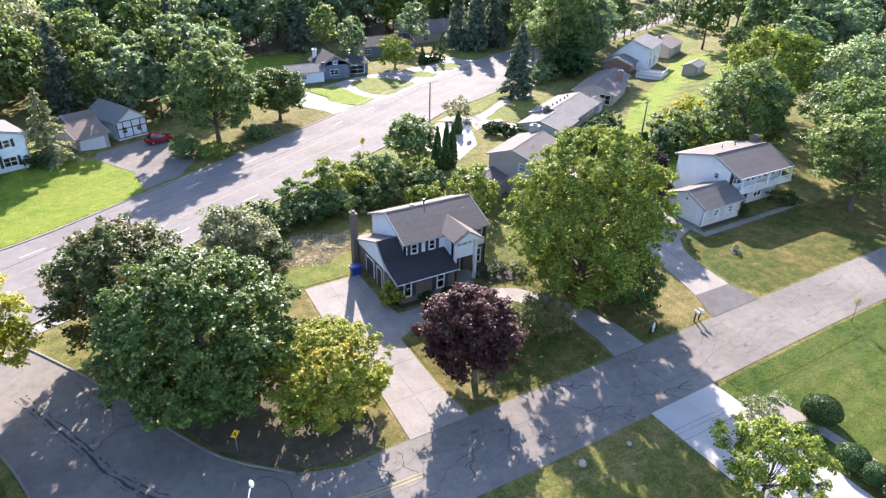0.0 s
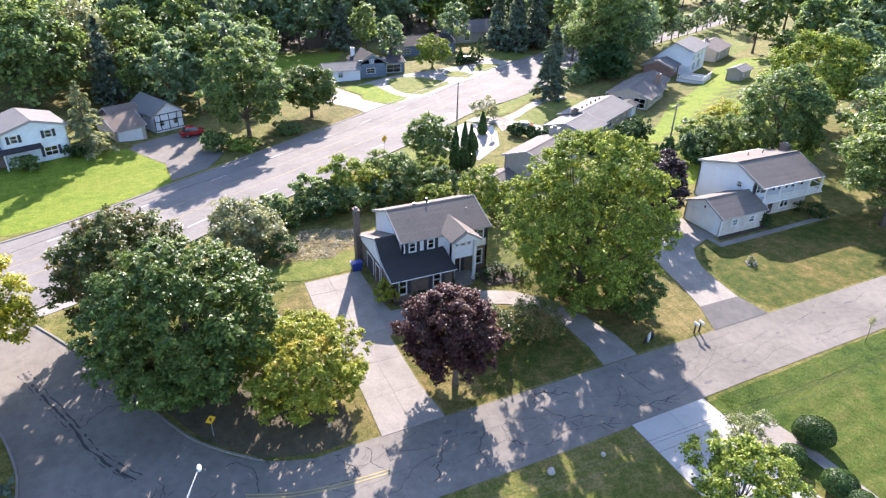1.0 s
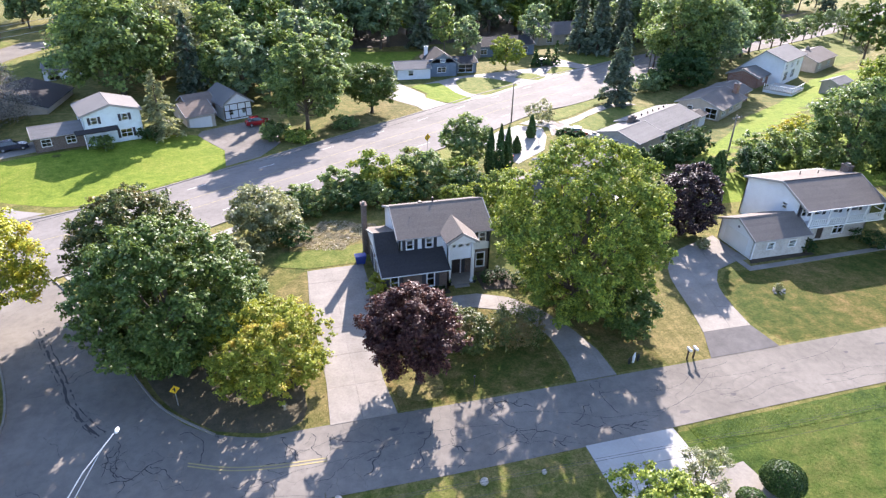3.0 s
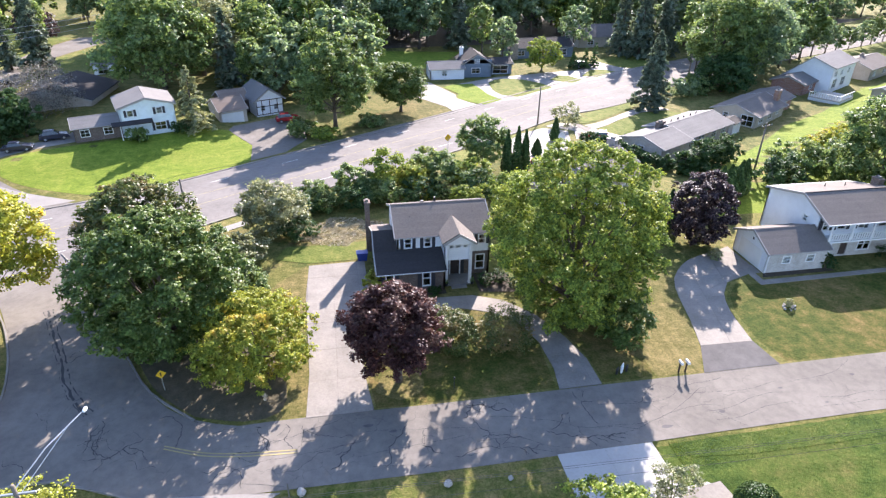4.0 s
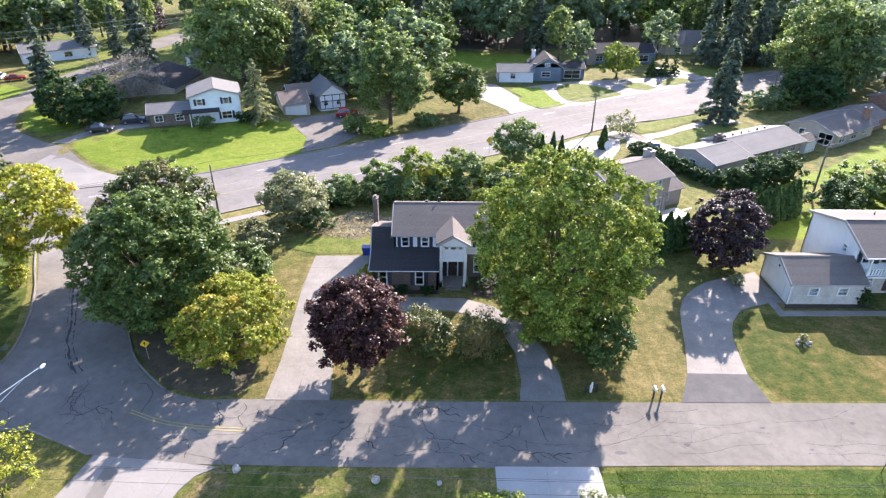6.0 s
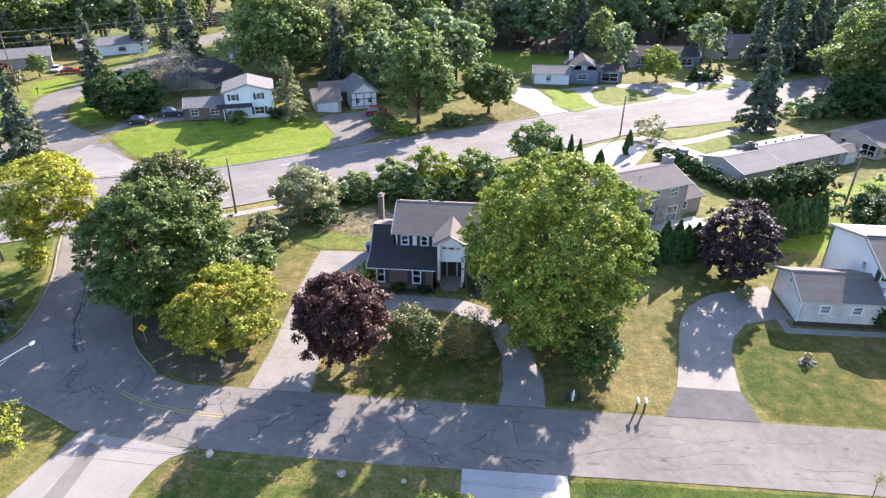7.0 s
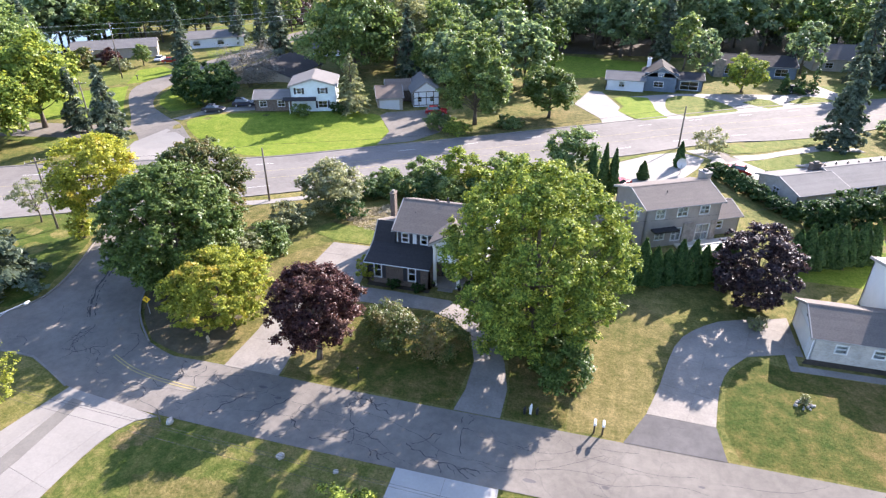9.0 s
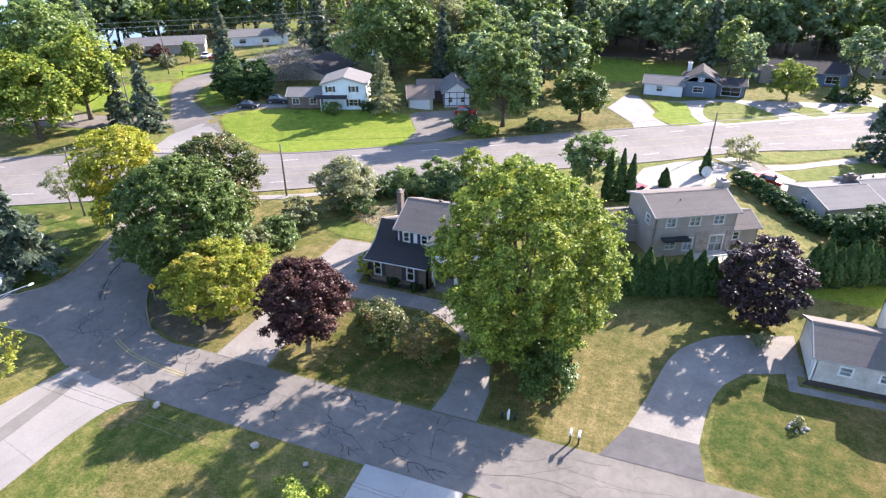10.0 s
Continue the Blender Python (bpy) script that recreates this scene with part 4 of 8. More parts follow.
def clipped_bush(x, y, h, r, material, label, seed):
    """Sheared evergreen: a dense smooth ball of small leaves round a few stems."""
    rng = np.random.default_rng(seed)
    base = thing("clipped_bush", pose(x, y, G(x, y)), label, "bush", "clipped bushes")
    s = Shape()
    for i in range(5):
        a = i * 1.257
        s.tube([(0, 0, -0.2), (0.3 * r * math.cos(a), 0.3 * r * math.sin(a), h * 0.35), (0.7 * r * math.cos(a), 0.7 * r * math.sin(a), h * 0.6)], [0.06, 0.04, 0.015], 6, False)
    part("stem", s, M_BARK, base, round_shading=True)
    n = int(2600 * r * r)
    d = rng.normal(size=(n, 3))
    d /= np.linalg.norm(d, axis=1, keepdims=True)
    k = rng.uniform(0.86, 1.0, n) * (1 + 0.025 * np.sin(6 * d[:, 0] + 4 * d[:, 2]))
    pos = d * k[:, None] * np.array([r, r * 0.95, h * 0.5]) + np.array([0, 0, h * 0.51])
    leaf_part("foliage", pos, d + rng.normal(0, 0.3, (n, 3)), 0.1, material, base, rng)
    return base

# ---- ground ----


def spaced(lo, hi, core_lo, core_hi, step, far):
    v = [core_lo + step * i for i in range(int((core_hi - core_lo) / step) + 1)]
    g = step
    while v[-1] < hi:
        g *= 1.5
        v.append(v[-1] + g)
    g = step
    while v[0] > lo:
        g *= 1.5
        v.insert(0, v[0] - g)
    return v


gx, gy = spaced(-3000, 3000, -110, 170, 2.5, 1), spaced(-3000, 3000, -10, 200, 2.5, 1)
gs = Shape()
gs.v = [(x, y, G(x, y)) for y in gy for x in gx]
nx = len(gx)
gs.f = [(j * nx + i, j * nx + i + 1, (j + 1) * nx + i + 1, (j + 1) * nx + i) for j in range(len(gy) - 1) for i in range(nx - 1)]
tagged(part("ground", gs, M_GRASS, round_shading=True), "patchy half-dry suburban grass ground", "ground", kind="structure")

# residential street and its bend into the side street
N_ = 60
street_s = resample(curve([(4.2, 23.4), (8, 22.7), (14, 22.5), (30, 22.3), (60, 22.6), (150, 22.4)]), N_)
street_n = resample(curve([(10.3, 29.0), (14.5, 29.1), (30, 28.9), (60, 28.9), (150, 28.9)]), N_)
sheet("road_1", street_s, street_n, 0.03, M_ASPHALT, "old grey asphalt residential street with sealed cracks", 7)
bend_poly = curve([(-24, 65), (-16.5, 53), (-11.8, 44.6), (-9.2, 38.5), (-8.2, 33.8), (-9.5, 30.6), (-14, 29.2), (-40, 28.4)], 2) + \
    curve([(-40, 25.0), (-14, 25.4), (-6.7, 25.7), (-1.5, 25.8), (1.0, 24.8), (4.2, 23.4), (8, 22.7)], 2) + [(10.6, 22.62), (10.6, 29.0)] + \
    curve([(10.3, 29.0), (6.4, 30.4), (3.0, 33.6), (0, 38.5), (-4.5, 47), (-9, 55), (-13, 61.5)], 2)
patch("road_2", bend_poly, 0.022, M_ASPHALT, "cracked grey asphalt side street curving into the street", "road", 2.5)
kerb([(-22, 62), (-15.7, 51), (-11.9, 44.6), (-9.3, 38.5), (-8.3, 33.8), (-9.6, 30.7), (-14, 29.3), (-40, 28.5)], "low weathered concrete kerb along a side street")
kerb([(6.9, 30.1), (3.0, 33.75), (0.1, 38.6), (-4.4, 47.1), (-9, 55.1), (-13, 61.5)], "weathered concrete kerb under the dark maples")
kerb([(-40, 24.9), (-14, 25.3), (-6.7, 25.6), (-1.5, 25.7), (1.0, 24.7), (4.2, 23.3)], "low weathered concrete kerb beside the bend")

# main road
main_n = resample(curve([(-140, 14), (-80, 50), (-50, 68), (-30, 76), (-12, 81.8), (4, 91.6), (22, 103.2), (45, 118.2), (72, 136.2), (93, 147), (117, 158.6), (190, 190), (300, 240)], 4), 150)
main_s = resample(curve([(-130, -8), (-72, 28), (-34, 46.6), (-3.8, 62.3), (14, 73.5), (32.5, 84.5), (49, 94.5), (62, 104.2), (82.7, 114.4), (104, 129.3), (130, 142), (200, 172), (310, 222)], 4), 150)
sheet("road_3", main_s, main_n, 0.04, M_MAIN, "wide pale asphalt main road with five lanes", 12)
kerb(main_n[20:110], "continuous pale concrete kerb beside the main road", 0.3, 0.14, 4)
kerb(main_s[20:110], "continuous pale concrete kerb at the near side of the main road", 0.3, 0.14, 4)


def lane_line(k, material, label, dash=0, w=0.15, a=0, b=149, shift=0.0):
    s = Shape()
    mid = [(p[0] + (q[0] - p[0]) * k, p[1] + (q[1] - p[1]) * k) for p, q in zip(main_s[a:b], main_n[a:b])]
    pts = resample(mid, int(sum((Vector(p) - Vector(q)).length for p, q in zip(mid, mid[1:])) / 3))
    for i in range(len(pts) - 1):
        if dash and i % dash:
            continue
        p, q = Vector(pts[i]), Vector(pts[i + 1])
        d = (q - p).normalized()
        n = Vector((-d.y, d.x)) * w / 2
        o = Vector((-d.y, d.x)) * shift
        q4 = [p + n + o, q + n + o, q - n + o, p - n + o]
        s.add([(c.x, c.y, G(c.x, c.y) + 0.055) for c in q4], [(0, 1, 2, 3)])
    return tagged(part("lane_marking", s, material), label, "road marking", kind="structure")


lane_line(0.2, M_WHITE_LINE, "worn white dashed lane line", 4)
lane_line(0.8, M_WHITE_LINE, "worn white dashed lane line", 4)
lane_line(0.4, M_YELLOW, "faded yellow turning-lane line", 0, 0.12)
lane_line(0.6, M_YELLOW, "faded yellow turning-lane line", 0, 0.12)
for off in (0.0, 0.28):
    yl = curve([(5.2, 27.55 + off), (8.0, 26.45 + off), (11, 25.9 + off), (14.6, 25.65 + off)], 0.7)
    s = Shape()
    for p, q in zip(yl, yl[1:]):
        d = (Vector(q) - Vector(p)).normalized() * 0.055
        s.add([(p[0] - d.y, p[1] + d.x, 0.045), (q[0] - d.y, q[1] + d.x, 0.045), (q[0] + d.y, q[1] - d.x, 0.045), (p[0] + d.y, p[1] - d.x, 0.045)], [(0, 1, 2, 3)])
    tagged(part("centre_line", s, M_YELLOW), "faded yellow double centre line on the bend", "road marking", kind="structure")

# side streets beyond the main road
patch("road_4", curve([(-36, 74), (-37.5, 83.9), (-43.4, 89.1), (-50.4, 97.6), (-58.2, 106.5), (-64, 114.5), (-66.2, 121.5), (-65.4, 130), (-65.6, 138), (-65.4, 147), (-63.6, 158), (-62.6, 170), (-63.4, 190), (-58, 212)], 3) + curve([(-43, 214), (-49.6, 198), (-55.4, 180), (-55.6, 170), (-53.4, 158), (-52.6, 148), (-54.4, 142), (-56.6, 136.8), (-57.9, 130.6), (-58.4, 123.7), (-56.9, 115.9), (-53.5, 108.8), (-49.2, 103.5), (-44.4, 100.1), (-35.5, 93.2), (-28.6, 87), (-18, 80)], 3), 0.03, M_ASPHALT, "grey asphalt side street bending away between lawns", "road", 3)
patch("lawn", [(-66.6, 122.4), (-69.4, 119.4), (-76.5, 133), (-73, 138.5), (-65.6, 133.8)], 0.014, M_LAWN, "bright green lawn at the bend of a lane", "lawn", 3)
patch("lawn", [(-54.6, 112.6), (-57.6, 122), (-50, 125), (-38.4, 105.6), (-44.6, 102.4), (-50, 106.2)], 0.014, M_LAWN, "yellow-green lawn beside the side street", "lawn", 3)
patch("lawn", [(-37.5, 76.5), (-38.4, 84.0), (-42.5, 88.2), (-47.5, 91.6), (-62, 85), (-64, 79.6), (-47.3, 75.6)], 0.014, M_BACK, "green corner lawn under spruces", "lawn", 3)
patch("lawn", [(-52, 97.2), (-59, 106), (-65.2, 114.5), (-67.5, 118), (-78, 108), (-84, 94), (-66, 90.2)], 0.014, M_LAWN, "green lawn beside the side street", "lawn", 3)
patch("lawn", [(-76.8, 133.4), (-69.8, 119.6), (-80, 112), (-96, 122), (-90, 134)], 0.012, M_BACK, "green lawn before the lake houses", "lawn", 3)
patch("lawn", [(-57.8, 158), (-63, 172), (-64, 190), (-60, 212), (-80, 226), (-100, 196), (-84, 172), (-66, 150)], 0.012, M_BACK, "green far lawns along the side street", "lawn", 5)
patch("lawn", [(-52, 150), (-54.6, 168), (-54.6, 180), (-49, 197), (-42, 214), (-18, 210), (-30, 180), (-40, 160)], 0.012, M_BACK, "green far lawns along the side street", "lawn", 5)
patch("road_6", [(-44, 92), (-66, 88.5), (-95, 75), (-130, 60), (-130, 52), (-95, 66), (-66, 80), (-45, 84)], 0.034, M_ASPHALT, "grey asphalt service road under trees", "road", 3)
patch("road_apron", [(-36, 74.5), (-38.2, 83.5), (-36, 90), (-32, 88.2), (-27.5, 85.8), (-18, 81)], 0.05, M_NEW_CONCRETE, "pale concrete street mouth at the main road", "road", 3)

# lawns
patch("lawn", curve([(-17.5, 83.2), (-26, 87), (-31, 90), (-34.5, 95.5), (-27, 100.5), (-16, 104.5), (-6, 109), (0.5, 110), (5.0, 100.5), (4.6, 93.2), (-4, 87.4), (-12, 82.8), (-17.5, 83.2)], 2)[:-1], 0.02, M_LAWN, "bright green watered front lawn", "lawn", 2.5)
patch("lawn", [(40.4, 21.9), (150, 22.0), (150, -12), (44, -12), (42.2, 9), (40.2, 16)], 0.012, M_LAWN_STRIPED, "green mown lawn with faint stripes", "lawn", 4)
patch("lawn", [(12.3, 21.4), (13.8, 22.2), (32.7, 22.1), (32.7, 8), (14, 0), (10.7, 8), (11.0, 13), (11.1, 17.2), (11.6, 20.2)], 0.012, M_CORNER, "green corner lawn with sun-dried tan patches", "lawn", 4)
patch("bare_patch", ragged([(13.9, 22.1), (12.9, 21.8), (12.2, 20.8), (11.75, 19.3), (12.3, 18.5), (13.6, 18.9), (14.6, 19.8), (15.0, 21.2)], 21), 0.03, M_WORN, "worn brown bare earth at the lawn corner", "ground", 1.5)
patch("dry_patch", ragged([(15.4, 17.0), (17.5, 18.0), (19.2, 17.8), (21.1, 18.3), (23.1, 18.0), (25.5, 16.0), (22.0, 13.6), (17.6, 13.8), (16.2, 15.6)], 22), 0.03, M_DRY, "sun-dried tan patch on the corner lawn", "ground", 2)
patch("lawn", [(44.2, 29.1), (48.4, 29.1), (50, 32.6), (52, 39.6), (53.5, 43.5), (49.5, 49), (45.5, 47.5), (44.6, 38)], 0.012, M_DRY, "dry straw-coloured strip lawn between driveways", "lawn", 4)
patch("lawn", [(12.2, 29.3), (15.4, 29.3), (15.2, 36), (14.9, 46), (15, 52.2), (12, 49), (9.5, 44), (11, 38)], 0.012, M_DRY, "dry straw-coloured lawn beside the driveway", "lawn", 4)
patch("lawn", [(15.2, 52.6), (22.3, 52.8), (22.5, 57.0), (18, 56.6), (12.6, 56.8), (11.5, 54)], 0.036, M_BACK, "small bright green back lawn beside the driveway", "lawn", 3)
patch("bed", curve([(12.6, 57.4), (17, 55.4), (21.4, 56.2), (23.6, 58.5), (23.8, 62.4), (20.6, 64.6), (17.6, 63.6), (14.4, 61), (12.6, 57.4)], 2)[:-1], 0.03, M_DRY, "bare brushy ground behind the house", "ground", 3)
patch("lawn", [(65, 57), (100, 57), (132, 84), (168, 116), (160, 124), (142, 118), (118, 101), (104, 94), (92, 84), (80, 76), (70, 66)], 0.014, M_LAWN, "green back lawns behind the ranch houses", "lawn", 3)
patch("lawn", [(148, 142), (163, 130), (180, 138), (196, 160), (222, 190), (226, 214), (200, 204), (172, 172), (156, 158)], 0.014, M_BACK, "sunlit green lawn behind the far houses", "lawn", 5)
patch("lawn", [(30, 152), (48, 160), (58, 178), (30, 182), (18, 164)], 0.014, M_LAWN, "green back lawn before the woods", "lawn", 4)

# driveways
slabs("driveway_1", [(15.2, 52.1), (14.95, 46), (15.4, 34), (15.2, 29.0), (20.4, 29.0), (20.0, 33), (20.05, 40.2), (22.2, 41.2), (25.8, 41.4), (30, 41.6), (32.6, 40.5), (34.7, 38.8), (35.8, 35.2), (35.9, 31.5), (35.5, 28.95), (39.2, 28.95), (39.2, 32.3), (38.4, 35.6), (36.8, 39.4), (34.4, 42.3), (31.5, 43.7), (25.9, 43.9), (21.6, 43.9), (21.2, 47), (21.2, 52.3)], 2.6, 4.1, M_CONCRETE, "stained concrete driveway with a half-circle loop", origin=(15.1, 29))
slabs("driveway_2", curve([(50.1, 32.4), (51.3, 36.3), (52.2, 40), (53.6, 43.6), (57, 46.9), (60.7, 48.2), (63.4, 49.2)], 1.5) + curve([(63.4, 44.6), (61.2, 43.5), (59, 42.2), (57.2, 40), (56.0, 37), (55.2, 32.3)], 1.5), 3.0, 4.2, M_CONCRETE, "curved pale concrete driveway of the white house", origin=(50, 32.4), turn=-14)
patch("driveway_apron", [(48.4, 28.9), (55.6, 28.9), (55.2, 32.28), (50.1, 32.38)], 0.05, M_APRON, "dark asphalt driveway apron beside the street", "driveway", 6)
slabs("driveway_3", [(33.0, 22.4), (33.0, 9), (40.0, 5), (40.3, 9.3), (40.3, 15.0), (43.0, 17.8), (42.4, 18.4), (40.35, 18.2), (40.3, 22.4)], 3.6, 4.6, M_PALE, "clean pale concrete driveway apron", origin=(33, 22.4))
slabs("driveway_4", [(4.5, 23.3), (3.2, 17.6), (1.2, 8), (10.6, 8), (10.9, 13), (11.0, 17.2), (11.2, 18.8), (11.6, 20.3), (12.3, 21.5), (13.6, 22.3), (10, 22.75)], 4.8, 8.0, M_NEW_CONCRETE, "broad pale concrete driveway mouth on the bend", origin=(3, 8), turn=-12)
patch("stained_strip", [(5.8, 22.3), (6.9, 22.2), (6.9, 16), (6.3, 8), (4.9, 8), (5.5, 16)], 0.057, M_STRIP, "darker strip along the pale concrete", "driveway", 3)
slabs("front_path", [(62.1, 43.4), (62.1, 40.9), (82, 41.3), (82, 42.0), (62.9, 41.75), (62.9, 43.4)], 1.2, 1.2, M_CONCRETE, "narrow concrete front path beside a white house")
slabs("driveway_5", [(4, 116), (0, 113), (-0.5, 110.6), (4.5, 102), (5, 93.8), (10.5, 97.2), (14, 104), (13.5, 115), (9, 118.5)], 3.5, 4, M_ASPHALT, "grey driveway before the half-timbered house")
slabs("driveway_6", [(37.4, 130.8), (40.1, 142.9), (42.9, 142.9), (45.3, 136.4), (47.2, 130.8), (46.8, 127.8), (50.6, 121.4), (44.2, 117.0), (43.3, 121.4)], 3.5, 4, M_NEW_CONCRETE, "pale concrete driveway across the main road")
slabs("driveway_7", [(51.2, 121.8), (60.8, 125.2), (72.4, 133.0), (82.2, 138.8), (95, 146.4), (101, 150.2), (97.2, 153.2), (93.4, 162), (90, 156), (84, 151), (76, 149.5), (68, 147.5), (60, 145.8), (54, 142.6), (49.5, 140.2), (46.6, 137.6)], 3.5, 4, M_NEW_CONCRETE, "pale looping concrete driveway before the far houses")
patch("lawn", [(45.6, 137.7), (47.9, 139.7), (53.1, 140.2), (54.1, 135.4), (54.6, 130.4), (56.8, 124.9), (51.6, 121.6), (48.9, 124.5), (46.9, 127.7), (48.0, 131.4)], 0.085, M_LAWN, "bright green lawn island between driveways", "lawn", 3)
patch("lawn", curve([(56.7, 134.0), (57.4, 140.6), (59.8, 143.5), (64.4, 143.9), (68.3, 140.8), (70.8, 137.2), (71.6, 134.0), (66.4, 130.4), (60.6, 126.6), (57.6, 129.2), (56.7, 134.0)], 2)[:-1], 0.085, M_BACK, "oval green lawn island in the driveway loop", "lawn", 3)
patch("lawn", [(73.4, 141.6), (77.1, 145.8), (79.7, 145.3), (81.6, 140.4), (78.0, 137.4)], 0.085, M_BACK, "small green lawn island beside a driveway", "lawn", 3)
patch("lawn", [(83.1, 144.5), (88.2, 151.1), (91.9, 150.8), (94.0, 147.6), (86.4, 142.6)], 0.085, M_BACK, "small green lawn island beside a driveway", "lawn", 3)
patch("lawn", [(93.6, 162.4), (97.4, 153.4), (101.4, 150.8), (110, 156.5), (106, 170)], 0.03, M_BACK, "green lawn before a shaded house", "lawn", 3)
patch("lawn", [(20, 103.5), (33.9, 112.2), (43.8, 117.6), (43.2, 121.4), (37.4, 130.6), (31.6, 121.0), (24, 116)], 0.02, M_DRY, "dry tan roadside lawn beneath a shade tree", "lawn", 3)
slabs("driveway_10", [(60.0, 89.0), (63.2, 90.3), (64.9, 87.5), (67.2, 86.4), (71.0, 88.2), (70.4, 92.6), (66.2, 95.8), (73.6, 101.9), (80.8, 106.4), (87.4, 107.3), (86.6, 109.0), (80.0, 108.4), (76.4, 106.0), (70.8, 101.9), (65.0, 97.5), (63.4, 99.2), (60.6, 100.6), (57.8, 98.8), (61.6, 94.1)], 3.5, 4, M_NEW_CONCRETE, "pale concrete driveway of the grey ranch house")
slabs("driveway_11", [(46.4, 84.6), (47.4, 90), (52.2, 95.2), (57.0, 97.8), (60.4, 94.2), (58.8, 88.6), (55.5, 82), (49, 77)], 3.5, 4, M_NEW_CONCRETE, "pale concrete forecourt behind tall evergreens")
patch("verge_2", [(63.6, 102.6), (72.3, 109.2), (79.1, 112.9), (83.4, 115.2), (82.0, 111.0), (76.4, 106.9), (65.0, 98.6), (63.6, 99.6)], 0.05, M_BACK, "green grass verge along the main road", "verge", 3)
patch("verge_3", [(33, 84), (46.0, 91.4), (52.0, 95.6), (57.6, 98.6), (57.0, 97.9), (52, 95.3), (47.2, 90.2), (45, 86), (38, 80), (33, 79)], 0.05, M_BACK, "green grass verge along the main road", "verge", 3)
patch("lawn", [(66.6, 95.8), (73.6, 101.6), (80.6, 106.0), (86.3, 106.7), (89.5, 103.9), (80.3, 97.9), (70.8, 92.9)], 0.03, M_BACK, "half-dry front lawn of the grey ranch house", "lawn", 3)
slabs("driveway_12", [(-36, 95), (-34, 98.2), (-24, 104), (-23, 109), (-27, 109), (-28, 105.5), (-36.5, 101), (-40, 97)], 3.5, 4, M_KERB, "grey driveway beside the pale blue house")

slabs("sidewalk", curve([(-9, 57.0), (-4, 58.9), (0.5, 60.2), (4.2, 62.4), (8.5, 65.2), (14, 69)], 1.5) + curve([(13, 70.2), (7.4, 66.4), (3.2, 63.6), (-0.8, 61.6), (-5, 60.4), (-10, 58.6)], 1.5), 1.5, 1.5, M_NEW_CONCRETE, "pale concrete footpath along the main road", turn=30)
patch("lawn", [(-8, 56.5), (0.5, 59.8), (8, 64.5), (8, 58), (4, 52.5), (-2, 54)], 0.012, M_DRY, "dry grass verge between footpath and shrubs", "lawn", 2.5)
slabs("driveway_13", [(56.2, 41.0), (58.0, 42.0), (61.0, 43.6), (63.6, 44.9), (63.6, 43.2), (62.2, 43.2)], 2, 2, M_KERB, "grey concrete garage apron")
patch("lawn", [(56.5, 29.2), (110, 29.2), (110, 40.8), (63, 40.9), (59.5, 41.6), (57.6, 39.6), (56.4, 36.8), (55.8, 32.3)], 0.012, M_VERGE, "half-dry front lawn of the white house", "lawn", 4)
patch("bed", curve([(20.7, 31.0), (21.4, 33.0), (23.2, 33.6), (24.6, 32.4), (24.4, 30.6), (22.6, 29.8), (20.7, 31.0)], 0.6)[:-1], 0.03, M_DRY, "dry tan grass under the crimson maple", "ground", 2)

patch("lawn", [(20.6, 29.2), (35.3, 29.2), (35.7, 35.2), (34.5, 38.6), (32.5, 40.3), (30, 41.4), (25.8, 41.2), (22.2, 41.0), (20.2, 40.0), (20.2, 33)], 0.014, M_VERGE, "green front lawn inside the driveway loop", "lawn", 4)
patch("lawn", [(39.4, 29.2), (44.1, 29.2), (44.5, 38), (45.4, 47.5), (38, 46.5), (35, 44), (37.2, 39.4), (38.7, 35.6), (39.4, 32.3)], 0.014, M_VERGE, "green shaded lawn under the huge shade tree", "lawn", 4)
# darker grass colour used here in place of shade from trees farther north
patch("lawn", [(-10.2, 38.5), (-12.7, 44.6), (-16.5, 51), (-22.8, 62), (-60, 44), (-60, 29.0), (-14, 30.0), (-10.3, 31.4), (-9.2, 33.8)], 0.012, M_LAWN_STRIPED, "green lawn darkened for tree shade beside the side street", "lawn", 4)
# dark patch painted where the maples' shade falls, out to the kerb
patch("bed", curve([(6.9, 30.5), (10.6, 29.4), (13.2, 30.0), (13.6, 33.0), (12.0, 37.5), (8.2, 41.5), (3.0, 45.0), (-1.6, 43.6), (0.7, 38.8), (3.4, 33.9), (6.9, 30.5)], 1.2)[:-1], 0.03, M_MAPLE_SHADE, "dark earth patch painting the deep shade under the maple trees", "ground", 2)
# dark sheet over the grass; its colour gives the shade beneath the trees
patch("forest_floor", [(-24, 166), (10, 163), (20, 184), (66, 188), (100, 200), (126, 190), (150, 184), (240, 222), (250, 262), (-36, 262), (-30, 215), (-16, 210), (-28, 182)], 0.02, M_MULCH_AND_SHADE, "dark ground sheet painting the shade under the woods", "ground", 12)
patch("footpath_1", curve([(42.4, 17.9), (43.4, 17.7), (43.75, 14.5), (43.9, 10), (44.2, 2)], 1.5) + curve([(43.0, 2), (42.8, 10), (42.7, 14.5), (42.3, 16.4)], 1.5), 0.045, M_CONCRETE, "pale concrete garden path beside clipped bushes", "path", 2)
patch("patio_1", [(39.7, 17.9), (43.3, 18.3), (43.6, 16.4), (41.6, 14.4), (40.6, 15.2)], 0.062, M_CONCRETE, "small pale concrete patio beside the driveway", "path", 2)
patch("verge_1", curve([(41.4, 22.0), (60, 22.25), (90, 22.2), (150, 22.0)], 3) + curve([(150, 19.8), (90, 19.9), (60, 20.1), (47, 20.2), (42.6, 20.6)], 3), 0.03, M_VERGE_LONG, "darker strip of long verge grass beside the street", "verge", 2.5)

# ---- main house ----
house = thing("house", pose(24.4, 44.9, 0), "two-storey brick and white-sided house with brown shingles", "house")
